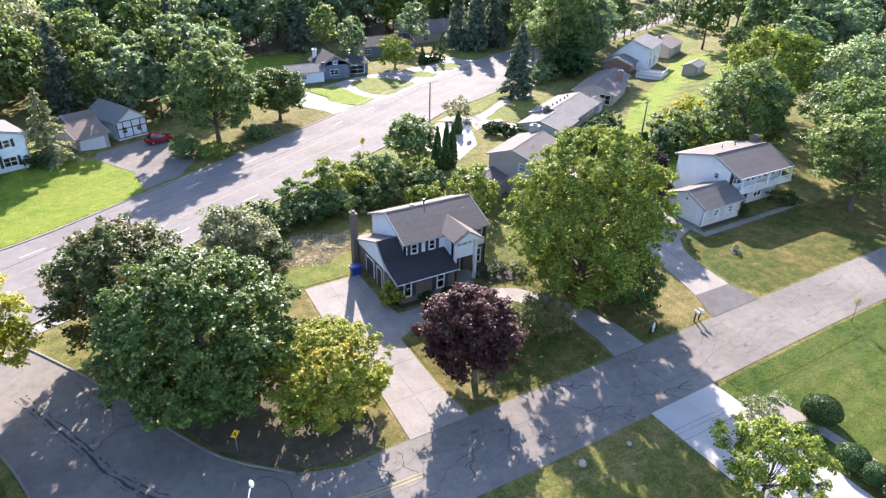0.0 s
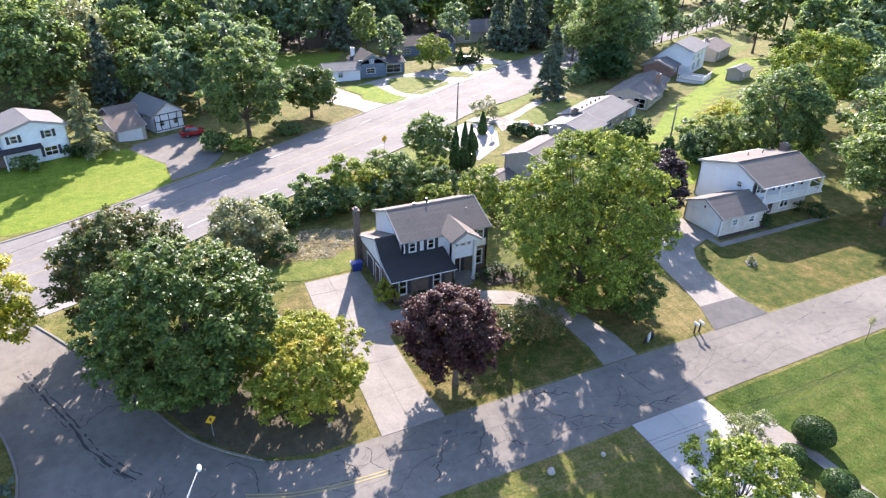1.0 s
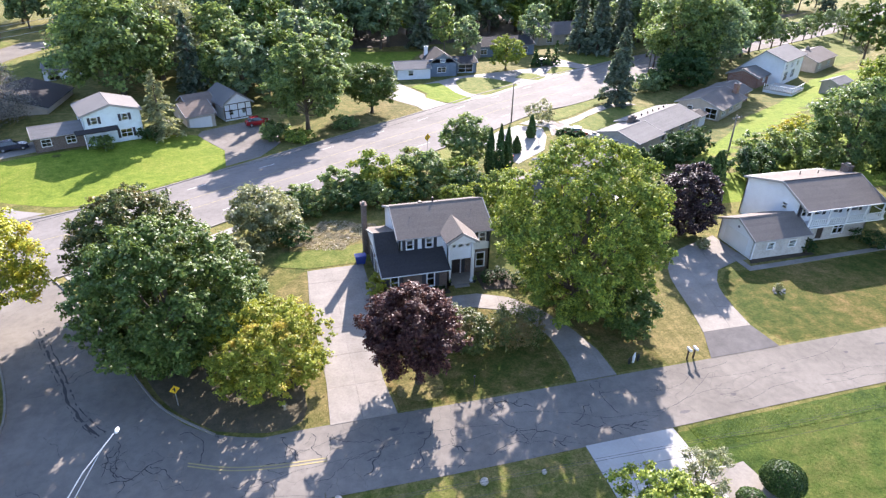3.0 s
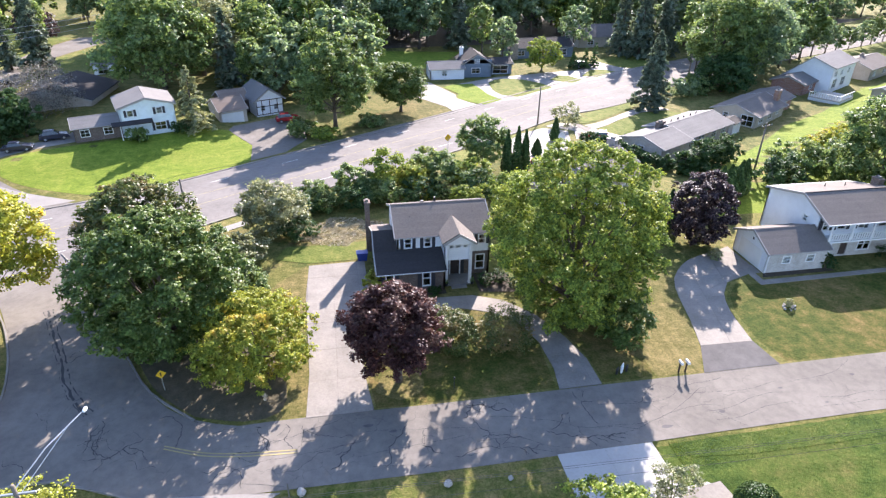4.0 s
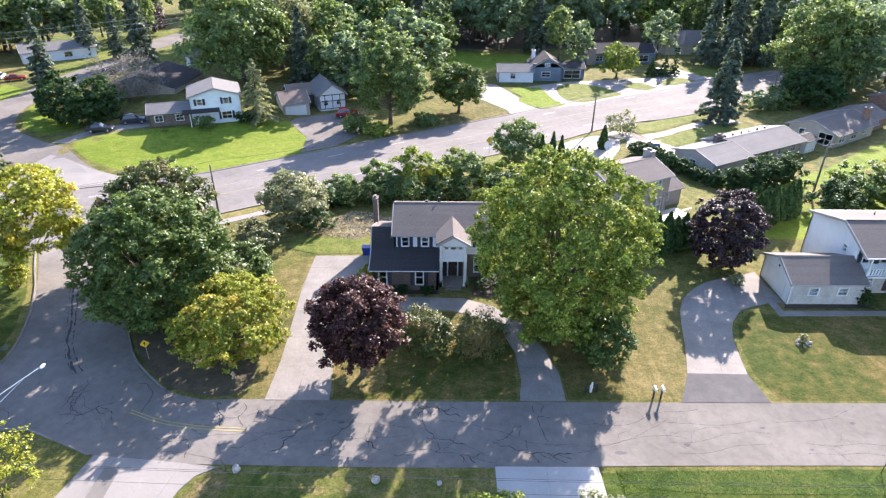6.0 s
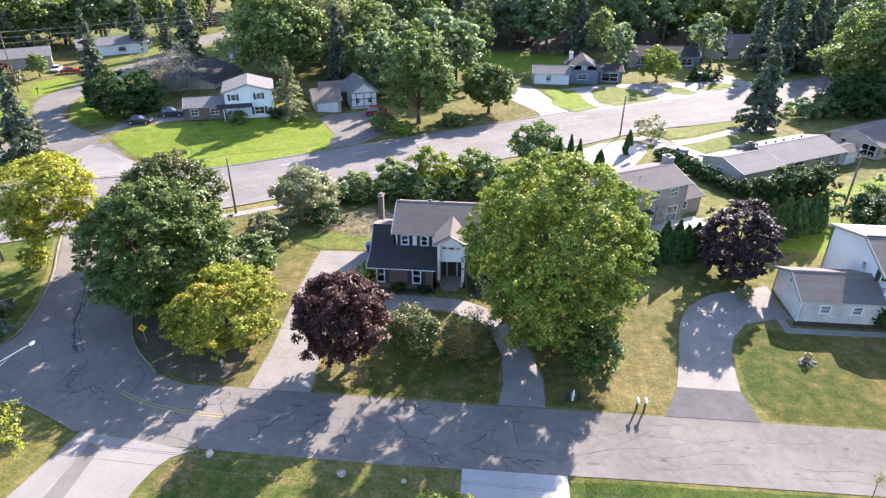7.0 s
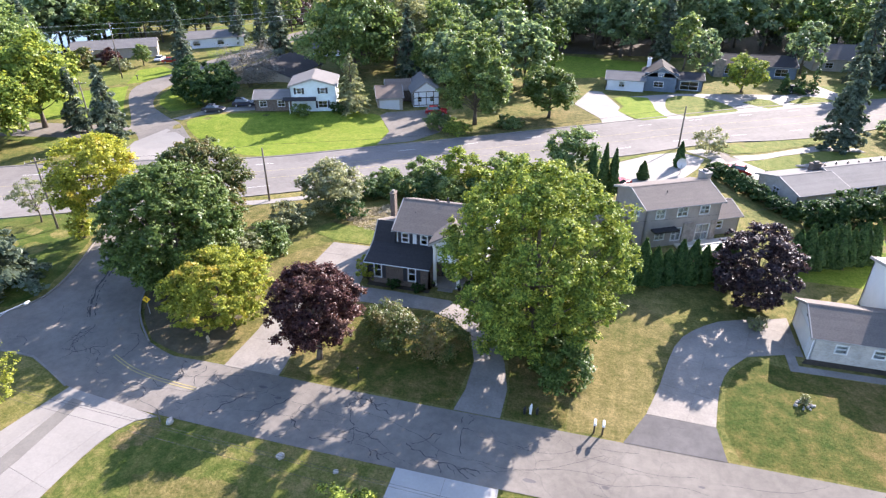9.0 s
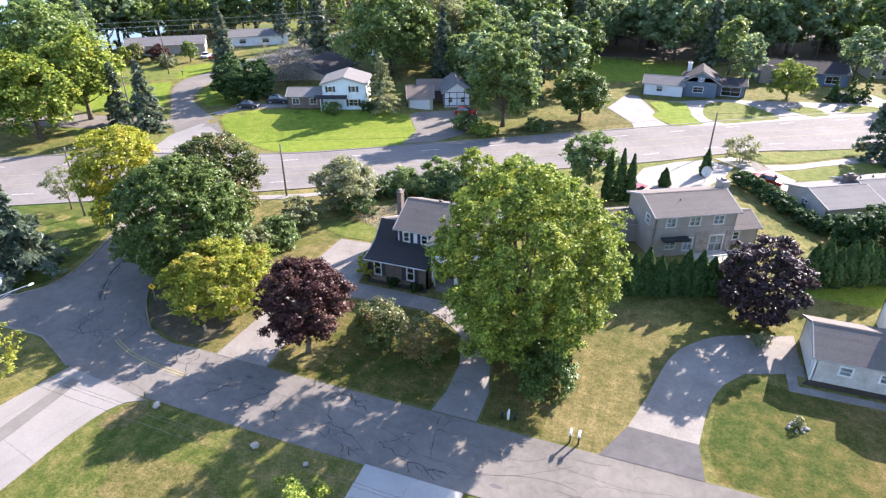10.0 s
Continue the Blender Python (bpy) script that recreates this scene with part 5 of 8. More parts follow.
# two-storey block, local x 0..9.8, y 3..10.9
UP = [(0.78, 3.66, 0.7, 1.08), (2.82, 3.66, 0.7, 1.08), (8.55, 3.66, 0.7, 1.08)]
DN = [(5.6, 0.15, 0.95, 2.05), (8.3, 0.6, 0.95, 1.75)]
wall(house, (0, 3), (9.8, 3), 2.75, M_BRICK, DN, -0.3)
wall(house, (0, 3), (9.8, 3), 5.05, M_SIDING, UP, 2.75)
wall(house, (9.8, 3), (9.8, 10.9), 2.75, M_BRICK, [], -0.3)
wall(house, (9.8, 3), (9.8, 10.9), 5.05, M_SIDING, [(3.5, 3.6, 0.8, 1.1)], 2.75, (3.95, 1.75))
wall(house, (9.8, 10.9), (0, 10.9), 5.05, M_SIDING, [(2, 3.6, 1, 1.1), (6, 3.6, 1, 1.1)], -0.3)
wall(house, (0, 10.9), (0, 3), 5.05, M_SIDING, [], -0.3, (3.95, 1.75))
for u, z, w, h in UP:
    window(house, (0, 3), (9.8, 3), u, z, w, h, shutters=True, mullions=0)
window(house, (0, 3), (9.8, 3), 8.3, 0.6, 0.95, 1.75, shutters=False, mullions=0)
door = part("front_door", Shape().box(5.63, 6.52, 3.06, 3.12, 0.15, 2.18, 0.01), M_DOOR, house, "dark painted front door")
part("door_handle", Shape().tube([(6.42, 3.02, 1.15), (6.42, 3.02, 1.35)], 0.02, 6), M_GREY_METAL, door)
part("door_casing", Shape().box(5.48, 5.6, 2.93, 2.99, 0.14, 2.2, 0.01).box(6.55, 6.67, 2.93, 2.99, 0.14, 2.2, 0.01).box(5.48, 6.67, 2.93, 2.99, 2.2, 2.34, 0.01), M_WHITE, house)
for x in (5.08, 6.72):
    part("sidelight", Shape().box(x, x + 0.35, 2.94, 2.985, 0.2, 2.15, 0.01), M_SHUTTER, house)
gable_roof(house, 0, 9.8, 3, 10.9, 5.05, 6.75, M_ROOF, 0.3, 0.25)
vent_pipe(house, 1.6, 5.2, 5.95)
vent_pipe(house, 4.6, 7.4, 6.7, 0.55, 0.11)
vent_pipe(house, 8.3, 5.4, 6.05)
part("roof_vent", Shape().box(3.1, 3.45, 7.5, 7.85, 6.5, 6.78, 0.03), M_BLACK, house)
# one-storey wing wrapping the west end and the front
wall(house, (-2.2, 0.25), (4.55, 0.25), 2.62, M_BRICK, [(-2.2 + 2.2 + 0.75, 0.72, 0.8, 1.75), (4.45, 0.72, 0.8, 1.75)], -0.3)
window(house, (-2.2, 0.25), (4.55, 0.25), 0.75, 0.72, 0.8, 1.75, shutters=False, mullions=0)
window(house, (-2.2, 0.25), (4.55, 0.25), 4.45, 0.72, 0.8, 1.75, shutters=False, mullions=0)
for u in (0.22, 1.65, 3.92, 5.35):
    sh = part("shutter", Shape().box(u - 2.2, u - 2.2 + 0.38, 0.195, 0.245, 0.68, 2.5, 0.01), M_SHUTTER, house)
wall(house, (4.55, 0.25), (4.55, 3.0), 2.62, M_BRICK, [], -0.3)
wing = Shape()
wing.add([(-2.2, 10.6, -0.3), (-2.2, 0.25, -0.3), (-2.2, 0.25, 2.6), (-2.2, 10.6, 2.6), (-2.0, 10.6, -0.3), (-2.0, 0.25, -0.3), (-2.0, 0.25, 2.6), (-2.0, 10.6, 2.6)],
         [(0, 1, 2, 3), (7, 6, 5, 4), (0, 4, 5, 1), (3, 2, 6, 7), (1, 5, 6, 2), (0, 3, 7, 4)])
part("wall", wing, M_BRICK, house)
PROFILE = [(-0.15, 2.62), (1.4, 2.98), (2.76, 3.5), (3.7, 4.4), (4.45, 5.2), (11.0, 2.6)]
side = [(0.25, 2.58), (1.4, 2.9), (2.76, 3.42), (3.7, 4.3), (4.45, 5.1), (10.6, 2.58)]
n = len(side)
gab = Shape().add([(-2.21, y, z) for y, z in side] + [(-2.0, y, z) for y, z in side], [tuple(range(n - 1, -1, -1)), tuple(range(n, 2 * n))] + [(i, (i + 1) % n, n + (i + 1) % n, n + i) for i in range(n)])
part("gable_siding", gab, M_SIDING, house)
wall(house, (0, 10.6), (-2.2, 10.6), 2.62, M_BRICK, [], -0.3)
# shade painted in: front slopes and filler dark, the sunlit back slope brown
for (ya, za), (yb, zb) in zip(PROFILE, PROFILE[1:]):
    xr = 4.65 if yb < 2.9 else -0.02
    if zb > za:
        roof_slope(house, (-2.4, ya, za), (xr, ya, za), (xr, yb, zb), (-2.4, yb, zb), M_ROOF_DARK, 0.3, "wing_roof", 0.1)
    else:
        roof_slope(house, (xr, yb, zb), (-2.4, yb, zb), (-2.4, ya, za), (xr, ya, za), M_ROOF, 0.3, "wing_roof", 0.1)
    fascia(house, (-2.42, ya, za), (-2.42, yb, zb), 0.16, name="rake_board")
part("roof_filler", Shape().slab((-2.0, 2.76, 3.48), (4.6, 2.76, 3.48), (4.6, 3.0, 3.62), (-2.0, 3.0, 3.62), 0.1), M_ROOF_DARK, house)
part("gutter", Shape().tube([(-2.4, -0.2, 2.54), (4.65, -0.2, 2.54)], 0.045, 6), M_WHITE, house)
part("downpipe", Shape().tube([(-2.26, 3.1, 2.7), (-2.26, 3.1, 0.0)], 0.05, 6), M_WHITE, house)
chimney(house, -2.5, 9.9, 0.52, 0.9, -0.3, 6.2, M_BRICK)
# portico: full-height columns with a recessed panel between them
for x in (4.85, 7.3):
    col = Shape().box(x - 0.15, x + 0.15, 0.98, 1.28, 0.0, 4.8, 0.02)
    col.box(x - 0.2, x + 0.2, 0.93, 1.33, 0.0, 0.24, 0.02)
    col.box(x - 0.2, x + 0.2, 0.93, 1.33, 4.62, 4.8, 0.02)
    part("column", col, M_WHITE, house, "tall square white porch column")
P3 = [(0.5, 4.16, 0.42, 0.36), (1.13, 4.16, 0.58, 0.36), (1.92, 4.16, 0.42, 0.36)]
wall(house, (4.65, 1.45), (7.5, 1.45), 4.8, M_SIDING, P3, 2.75)
wall(house, (4.65, 1.0), (7.5, 1.0), 5.1, M_SIDING, [], 4.8, (1.425, 0.85))
for u, z, w, h in P3:
    window(house, (4.65, 1.45), (7.5, 1.45), u, z, w, h, mullions=0, bars=0)
wall(house, (7.5, 1.45), (7.5, 3.0), 5.1, M_SIDING, [], 2.75)
wall(house, (4.65, 3.0), (4.65, 1.45), 5.1, M_SIDING, [], 2.75)
part("soffit", Shape().box(4.67, 7.48, 1.02, 1.44, 4.8, 4.86), M_WHITE, house)
# west side door and window
for y0, y1, z0, z1, nm in ((3.7, 4.75, 0.05, 2.15, "side_door"), (5.6, 7.4, 0.3, 2.15, "side_window")):
    d = part(nm, Shape().box(-2.25, -2.19, y0, y1, z0, z1, 0.01), M_DOOR if nm == "side_door" else M_SHUTTER, house)
    part("casing", Shape().box(-2.27, -2.195, y0 - 0.1, y0, z0, z1, 0.01).box(-2.27, -2.195, y1, y1 + 0.1, z0, z1, 0.01).box(-2.27, -2.195, y0 - 0.1, y1 + 0.1, z1, z1 + 0.1, 0.01), M_WHITE, d)
part("porch_ceiling", Shape().box(4.67, 7.48, 1.47, 2.98, 2.75, 2.81), M_WHITE, house)
for sgn, xe in ((1, 4.35), (-1, 7.8)):
    roof_slope(house, (xe, 0.65, 5.05), (xe, 3.1, 5.05), (6.08, 5.0, 6.1), (6.08, 0.65, 6.1), M_ROOF, name="porch_roof")
    fascia(house, (xe, 0.63, 5.05), (6.08, 0.63, 6.1), 0.22, name="rake_board")
part("porch_floor", Shape().box(4.5, 7.7, 0.9, 2.98, -0.2, 0.14, 0.02), M_CONCRETE, house)
part("step", Shape().box(5.3, 6.9, 0.3, 0.9, -0.2, 0.07, 0.02), M_CONCRETE, house)
patch("bed", [(22.3, 44.4), (29, 44.4), (29, 45.1), (22.3, 45.1)], 0.06, M_MULCH_AND_SHADE, "dark mulch bed along the brick front", "flower bed", 3)
patch("bed", [(32.4, 44.2), (36, 43.6), (36, 47.7), (32.4, 47.7)], 0.06, M_MULCH_AND_SHADE, "dark mulch bed beside the porch", "flower bed", 3)

# ---- white house with a balcony ----
h2 = thing("house", pose(71.0, 45.2, 0.1), "white two-storey house with a balcony and taupe roof", "house")
B1 = [(0.45, 3.45, 0.8, 1.15), (2.3, 3.45, 1.1, 1.15), (5.0, 3.45, 0.8, 1.15), (7.6, 3.45, 1.1, 1.15)]
B0 = [(1.1, 0.55, 1.3, 1.5), (3.6, 0.1, 0.95, 2.05), (5.9, 0.55, 1.6, 1.5)]
wall(h2, (0, 0), (10.7, 0), 2.7, M_BRICK_PALE, B0, -0.4)
wall(h2, (0, 0), (10.7, 0), 5.1, M_SIDING, B1, 2.7)
for o in B1:
    window(h2, (0, 0), (10.7, 0), *o, shutters=True, mullions=0)
window(h2, (0, 0), (10.7, 0), *B0[0])
window(h2, (0, 0), (10.7, 0), *B0[2])
part("front_door", Shape().box(3.62, 4.53, 0.06, 0.12, 0.1, 2.13, 0.01), M_DOOR, h2, "dark front door")
wall(h2, (10.7, 0), (10.7, 9.0), 5.1, M_SIDING, [], -0.4, (3.1, 1.5))
wall(h2, (10.7, 9.0), (0, 9.0), 5.1, M_SIDING, [(3, 3.4, 1, 1.1)], -0.4)
wall(h2, (0, 9.0), (0, 0), 5.1, M_SIDING, [(6.4, 3.6, 0.7, 0.75)], -0.4, (5.9, 1.5))
window(h2, (0, 9.0), (0, 0), 6.4, 3.6, 0.7, 0.75, mullions=0)
roof_slope(h2, (-0.3, -1.5, 5.2 - 0.35), (11.0, -1.5, 4.85), (11.0, 3.1, 6.7), (-0.3, 3.1, 6.7), M_ROOF_TAUPE)
roof_slope(h2, (11.0, 9.3, 4.98), (-0.3, 9.3, 4.98), (-0.3, 3.1, 6.7), (11.0, 3.1, 6.7), M_ROOF_TAUPE)
for x in (-0.3, 11.0):
    fascia(h2, (x, -1.5, 4.85), (x, 3.1, 6.7), 0.24, name="rake_board")
    fascia(h2, (x, 9.3, 4.98), (x, 3.1, 6.7), 0.24, name="rake_board")
part("gutter", Shape().tube([(-0.3, -1.54, 4.79), (11.0, -1.54, 4.79)], 0.07, 6), M_WHITE, h2)
part("ridge_cap", Shape().tube([(-0.3, 3.1, 6.69), (11.0, 3.1, 6.69)], 0.09, 6), M_ROOF_DARK, h2)
part("balcony_floor", Shape().box(0.2, 11.2, -1.65, -0.02, 2.62, 2.8, 0.02), M_WHITE, h2)
for x in (0.3, 2.95, 5.6, 8.25, 10.7):
    part("post", Shape().box(x - 0.08, x + 0.08, -1.6, -1.44, 2.8, 4.85, 0.01), M_WHITE, h2)
rail = Shape().box(0.25, 11.15, -1.58, -1.5, 3.62, 3.7)
rail.box(0.25, 11.15, -1.57, -1.51, 2.9, 2.96)
rail.box(11.09, 11.15, -1.57, -0.02, 3.62, 3.7)
part("handrail", rail, M_WHITE, h2)
for i in range(36):
    x = 0.45 + i * 0.3
    part("baluster", Shape().box(x - 0.07, x + 0.07, -1.56, -1.53, 2.96, 3.62), M_WHITE, h2)
chimney(h2, 11.05, 5.2, 0.7, 1.2, -0.4, 7.1, M_BRICK)
vent_pipe(h2, 4.0, 5.2, 6.5)
vent_pipe(h2, 6.5, 5.0, 6.55)
add_block(h2, -7.2, -0.02, -2.2, 3.6, 2.45, 3.75, M_SIDING, M_ROOF_TAUPE, "x", front=[(1.85, 1.0, 0.95, 0.85), (4.75, 1.0, 0.95, 0.85)], left=[], right=None, back=[], over=0.35, curtain=True, front_mat=M_BRICK_PALE)
part("garage_trim", Shape().box(-7.24, -7.1, -2.26, -2.12, -0.3, 2.4), M_WHITE, h2)
part("garage_door", Shape().box(-7.24, -7.205, -1.2, 2.6, 0.0, 2.1, 0.005), M_WHITE, h2, "white garage door")
part("gable_vent", Shape().box(-7.23, -7.205, 0.55, 0.8, 2.6, 2.85), M_SHUTTER, h2)
patch("bed", [(63.2, 42.2), (72, 42.3), (72, 43.0), (63.7, 43.0)], 0.05, M_MULCH_AND_SHADE, "dark mulch bed before the garage wing", "flower bed", 3)

# ---- grey house behind the hedge ----
h3 = box_house("house", 50.0, 59.9, 28.6, 9.6, 6.8, 5.2, 6.35, M_SIDING_GREY, M_ROOF_TAUPE, "warm-grey two-storey house with a stone chimney",
               front=[(1.3, 3.75, 1.1, 1.1), (4.0, 3.75, 1.3, 1.1), (6.9, 3.75, 1.2, 1.05), (1.6, 1.0, 1.2, 0.9), (3.7, 0.7, 1.2, 1.6), (6.85, 0.3, 1.7, 2.1)], left=[(4.5, 3.6, 1, 1.1)], right=[(3, 3.6, 1, 1.1)], back=[(2, 3.6, 1, 1.1), (6, 3.6, 1, 1.1)], curtain=True, z=-0.1)
chimney(h3, 10.1, 4.6, 0.9, 1.3, -0.4, 7.1, M_SIDING_GREY)
vent_pipe(h3, 3.6, 2.0, 5.95)
part("stone_facing", Shape().box(5.05, 6.6, -0.12, -0.004, -0.4, 2.9, 0.03), M_STONE, h3, "rough stone facing")
part("stone_facing", Shape().box(8.75, 9.4, -0.12, -0.004, -0.4, 2.9, 0.03), M_STONE, h3, "rough stone facing")
part("canopy", Shape().box(0.9, 4.0, -1.0, -0.004, 2.35, 2.6, 0.04), M_ROOF_DARK, h3, "small dark canopy roof")
add_block(h3, 9.62, 13.6, 1.2, 6.2, 2.3, 3.3, M_SIDING_GREY, M_ROOF_TAUPE, "x", front=[(0.9, 0.9, 0.8, 1.0)], left=None, right=[], back=[], over=0.3)
add_block(h3, -3.4, -0.02, 4.0, 8.2, 2.5, 3.3, M_SIDING_GREY, M_ROOF_TAUPE, "x", front=[], left=[], right=None, back=[], over=0.3)
dk = Shape().box(4.2, 11.5, -2.6, -0.01, 0.05, 0.3, 0.02)
part("deck", dk, M_SIDING_TAN, h3, "pale wooden deck")
rl = Shape()
for i in range(8):
    rl.box(4.2 + i * 1.0, 4.28 + i * 1.0, -2.6, -2.52, 0.3, 1.25)
rl.box(4.2, 11.5, -2.61, -2.51, 1.2, 1.28)
part("deck_railing", rl, M_WHITE, h3)

# ---- pale blue house, half-timbered house and the ranch houses ----
h4 = box_house("house", -17.1, 104.6, 20, 8.9, 8.5, 5.1, 6.4, M_SIDING_BLUE, M_ROOF_GREY, "pale blue two-storey house with black shutters", along="y",
               front=[(1.2, 3.6, 0.95, 1.1), (5.9, 3.6, 0.95, 1.1), (5.3, 0.7, 1.8, 1.4)], left=[(3, 3.6, 1, 1.1)], right=[(3, 3.6, 1, 1.1)], back=[], shutters=True, z=-1.75)
add_block(h4, -7.5, -0.02, 0.8, 6.5, 2.6, 3.6, M_BRICK, M_ROOF_GREY, "x", front=[(1.0, 0.9, 1.4, 1.2), (4.6, 0.9, 1.4, 1.2)], left=[], right=None, back=[], over=0.5)
part("porch_roof", Shape().slab((-1.6, -1.3, 2.55), (5.0, -1.3, 2.55), (5.0, 0.0, 2.95), (-1.6, 0.0, 2.95), 0.12), M_ROOF_DARK, h4)
part("post", Shape().box(-0.4, -0.25, -1.25, -1.1, -0.3, 2.45), M_WHITE, h4)
h5 = box_house("house", -2.4, 114.4, 24, 5.3, 7.5, 2.7, 4.3, M_SIDING_TAN, M_ROOF_TAN, "tan garage house with half-timbered gable and brown roof", along="x", front=[], left=[(3, 1, 0.8, 0.9)], right=None, back=[], z=-3.2)
part("garage_door", Shape().box(0.4, 4.6, -0.05, -0.004, 0.0, 2.15, 0.01), M_WHITE, h5, "wide white garage door")
add_block(h5, 7.8, 13.4, 1.6, 11.0, 3.3, 5.2, M_SIDING, M_ROOF_GREY, "y", front=[(0.9, 1.1, 0.9, 1.1), (3.6, 1.1, 0.9, 1.1)], left=[], right=[], back=[], over=0.5)
tb = Shape()
for x in (7.8, 8.9, 10.5, 12.1, 13.26):
    tb.box(x, x + 0.14, 1.54, 1.597, 0.3, 3.3)
for z in (0.3, 1.9, 3.16):
    tb.box(7.8, 13.4, 1.53, 1.595, z, z + 0.14)
part("timber_framing", tb, M_TIMBER, h5, "dark half-timbering")
add_block(h5, 2.5, 7.78, 6.0, 12.0, 2.8, 4.3, M_BRICK, M_ROOF_TAN, "x", front=[], left=[], right=None, back=[], over=0.4)

h6 = box_house("house", 70.4, 78.6, 29, 8.0, 7.6, 2.55, 3.6, M_BRICK_PALE, M_ROOF_GREY, "long low grey ranch house with pale roof", front=[], left=[(3, 1, 1.2, 1)], right=None, back=[], over=0.6)
add_block(h6, 8.0, 22.5, 0.9, 8.6, 2.6, 3.75, M_SIDING_GREY, M_ROOF_GREY, "x", front=[(1.2, 0.3, 2.0, 2.0), (4.2, 0.3, 2.0, 2.0), (8.5, 0.9, 1.6, 1.2), (11.8, 0.9, 1.4, 1.2)], left=[], right=[], back=[], over=0.8)
chimney(h6, 7.2, 5.6, 1.5, 0.8, 2, 4.4, M_BRICK)
for i in range(6):
    vent_pipe(h6, 9.2 + 2.0 * i, 5.9 + 0.1 * (i % 2), 3.75, 0.22, 0.1)
h7 = box_house("house", 97.2, 93.3, 33, 13.2, 8.4, 2.4, 3.8, M_SIDING_TAN, M_ROOF_TAUPE, "low ranch house with a pale weathered roof", front=[(1.5, 0.6, 2, 1.5), (5.5, 0.6, 2, 1.5), (9.4, 0.9, 1.4, 1.1)], left=[(2, 1, 1, 1), (5.5, 0.2, 2.4, 2.0)], right=None, back=[], over=0.7)
add_block(h7, 13.22, 20.5, 1.2, 8.0, 2.5, 3.7, M_BRICK_RED, M_ROOF_TAUPE, "x", front=[(2.6, 0.9, 1.6, 1.1)], left=[], right=[], back=[], over=0.6)
chimney(h7, 12.5, 1.6, 1.4, 0.9, -0.3, 5.1, M_BRICK_RED)
h8 = thing("house", pose(124.9, 123.8, G(124.9, 123.8), 0, 0, -60), "white saltbox house with brick wing, deck and pale roof", "house")
gable_end = [(0, -0.6), (10.5, -0.6), (10.5, 5.8), (5.8, 7.4), (0, 2.5)]
for y0, y1 in ((0.0, 0.2), (12.8, 13.0)):
    g = Shape().add([(x, y0, z) for x, z in gable_end] + [(x, y1, z) for x, z in gable_end], [(0, 1, 2, 3, 4), (9, 8, 7, 6, 5)] + [(i, 5 + i, 5 + (i + 1) % 5, (i + 1) % 5) for i in range(5)])
    part("wall", g, M_SIDING, h8)
wall(h8, (10.5, 0.2), (10.5, 12.8), 5.75, M_SIDING, [(1.0, 3.5, 1.2, 1.2), (4.6, 3.5, 1.2, 1.2), (8.6, 3.5, 1.2, 1.2), (1.2, 0.9, 2.2, 2.0), (6.0, 0.9, 2.2, 2.0)], -0.6)
for o in ((1.0, 3.5, 1.2, 1.2), (4.6, 3.5, 1.2, 1.2), (8.6, 3.5, 1.2, 1.2), (1.2, 0.9, 2.2, 2.0), (6.0, 0.9, 2.2, 2.0)):
    window(h8, (10.5, 0.2), (10.5, 12.8), *o)
wall(h8, (0, 12.8), (0, 0.2), 2.45, M_SIDING, [], -0.6)
roof_slope(h8, (-0.5, 13.4, 2.2), (-0.5, -0.5, 2.2), (5.8, -0.5, 7.52), (5.8, 13.4, 7.52), M_ROOF_GREY)
roof_slope(h8, (11.1, -0.5, 5.72), (11.1, 13.4, 5.72), (5.8, 13.4, 7.52), (5.8, -0.5, 7.52), M_ROOF_GREY)
for y in (-0.5, 13.4):
    fascia(h8, (-0.5, y, 2.2), (5.8, y, 7.52), 0.2, name="rake_board")
    fascia(h8, (11.1, y, 5.72), (5.8, y, 7.52), 0.2, name="rake_board")
add_block(h8, 0.6, 7.6, -6.8, -0.02, 2.4, 3.6, M_BRICK_RED, M_ROOF_GREY, "y", front=[], left=[], right=[(3.4, 0.9, 1.4, 1.1)], back=None, over=0.5)
part("deck", Shape().box(9.8, 16.2, -8.8, -1.0, 0.6, 0.85, 0.02), M_SIDING_TAN, h8, "tan raised deck with white rails")
part("deck_skirt", Shape().box(9.82, 16.18, -8.78, -8.7, -0.3, 0.6).box(16.1, 16.18, -8.7, -1.1, -0.3, 0.6), M_WHITE, h8)
for i in range(14):
    part("deck_post", Shape().box(9.85 + i * 0.48, 9.97 + i * 0.48, -8.78, -8.68, 0.85, 1.8), M_WHITE, h8)
for i in range(6):
    part("deck_post", Shape().box(16.06, 16.16, -8.0 + i * 1.2, -7.9 + i * 1.2, 0.85, 1.8), M_WHITE, h8)
part("deck_handrail", Shape().box(9.8, 16.2, -8.8, -8.66, 1.8, 1.9, 0.01).box(16.04, 16.18, -8.66, -1.0, 1.8, 1.9, 0.01), M_WHITE, h8)
hs = box_house("shed", 90.6, 90.4, 33, 3.2, 3.0, 2.2, 2.6, M_SIDING, M_ROOF_DARK, "small white garden shed between two ranch houses", front=[], left=[], right=[(0.8, 0.1, 1.4, 2.0)], back=[])
tagged(hs, category="shed")
h9 = box_house("house", 149, 124, 28, 14, 9, 2.8, 4.4, M_SIDING_TAN, M_ROOF_TAUPE, "low tan ranch house with brown roof", front=[(2, 0.8, 1.5, 1.2), (8, 0.8, 2, 1.2)], left=[], right=[], back=[])
chimney(h9, 6, 5, 0.9, 0.7, 3, 5.2, M_STONE)
h10 = box_house("house", 43.6, 145.2, 0, 8.6, 6.5, 2.6, 3.8, M_SIDING, M_ROOF_GREY, "white garage wing and slate-blue gabled house", front=[(3.0, 0.9, 1.2, 1.2)], left=[], right=None, back=[])
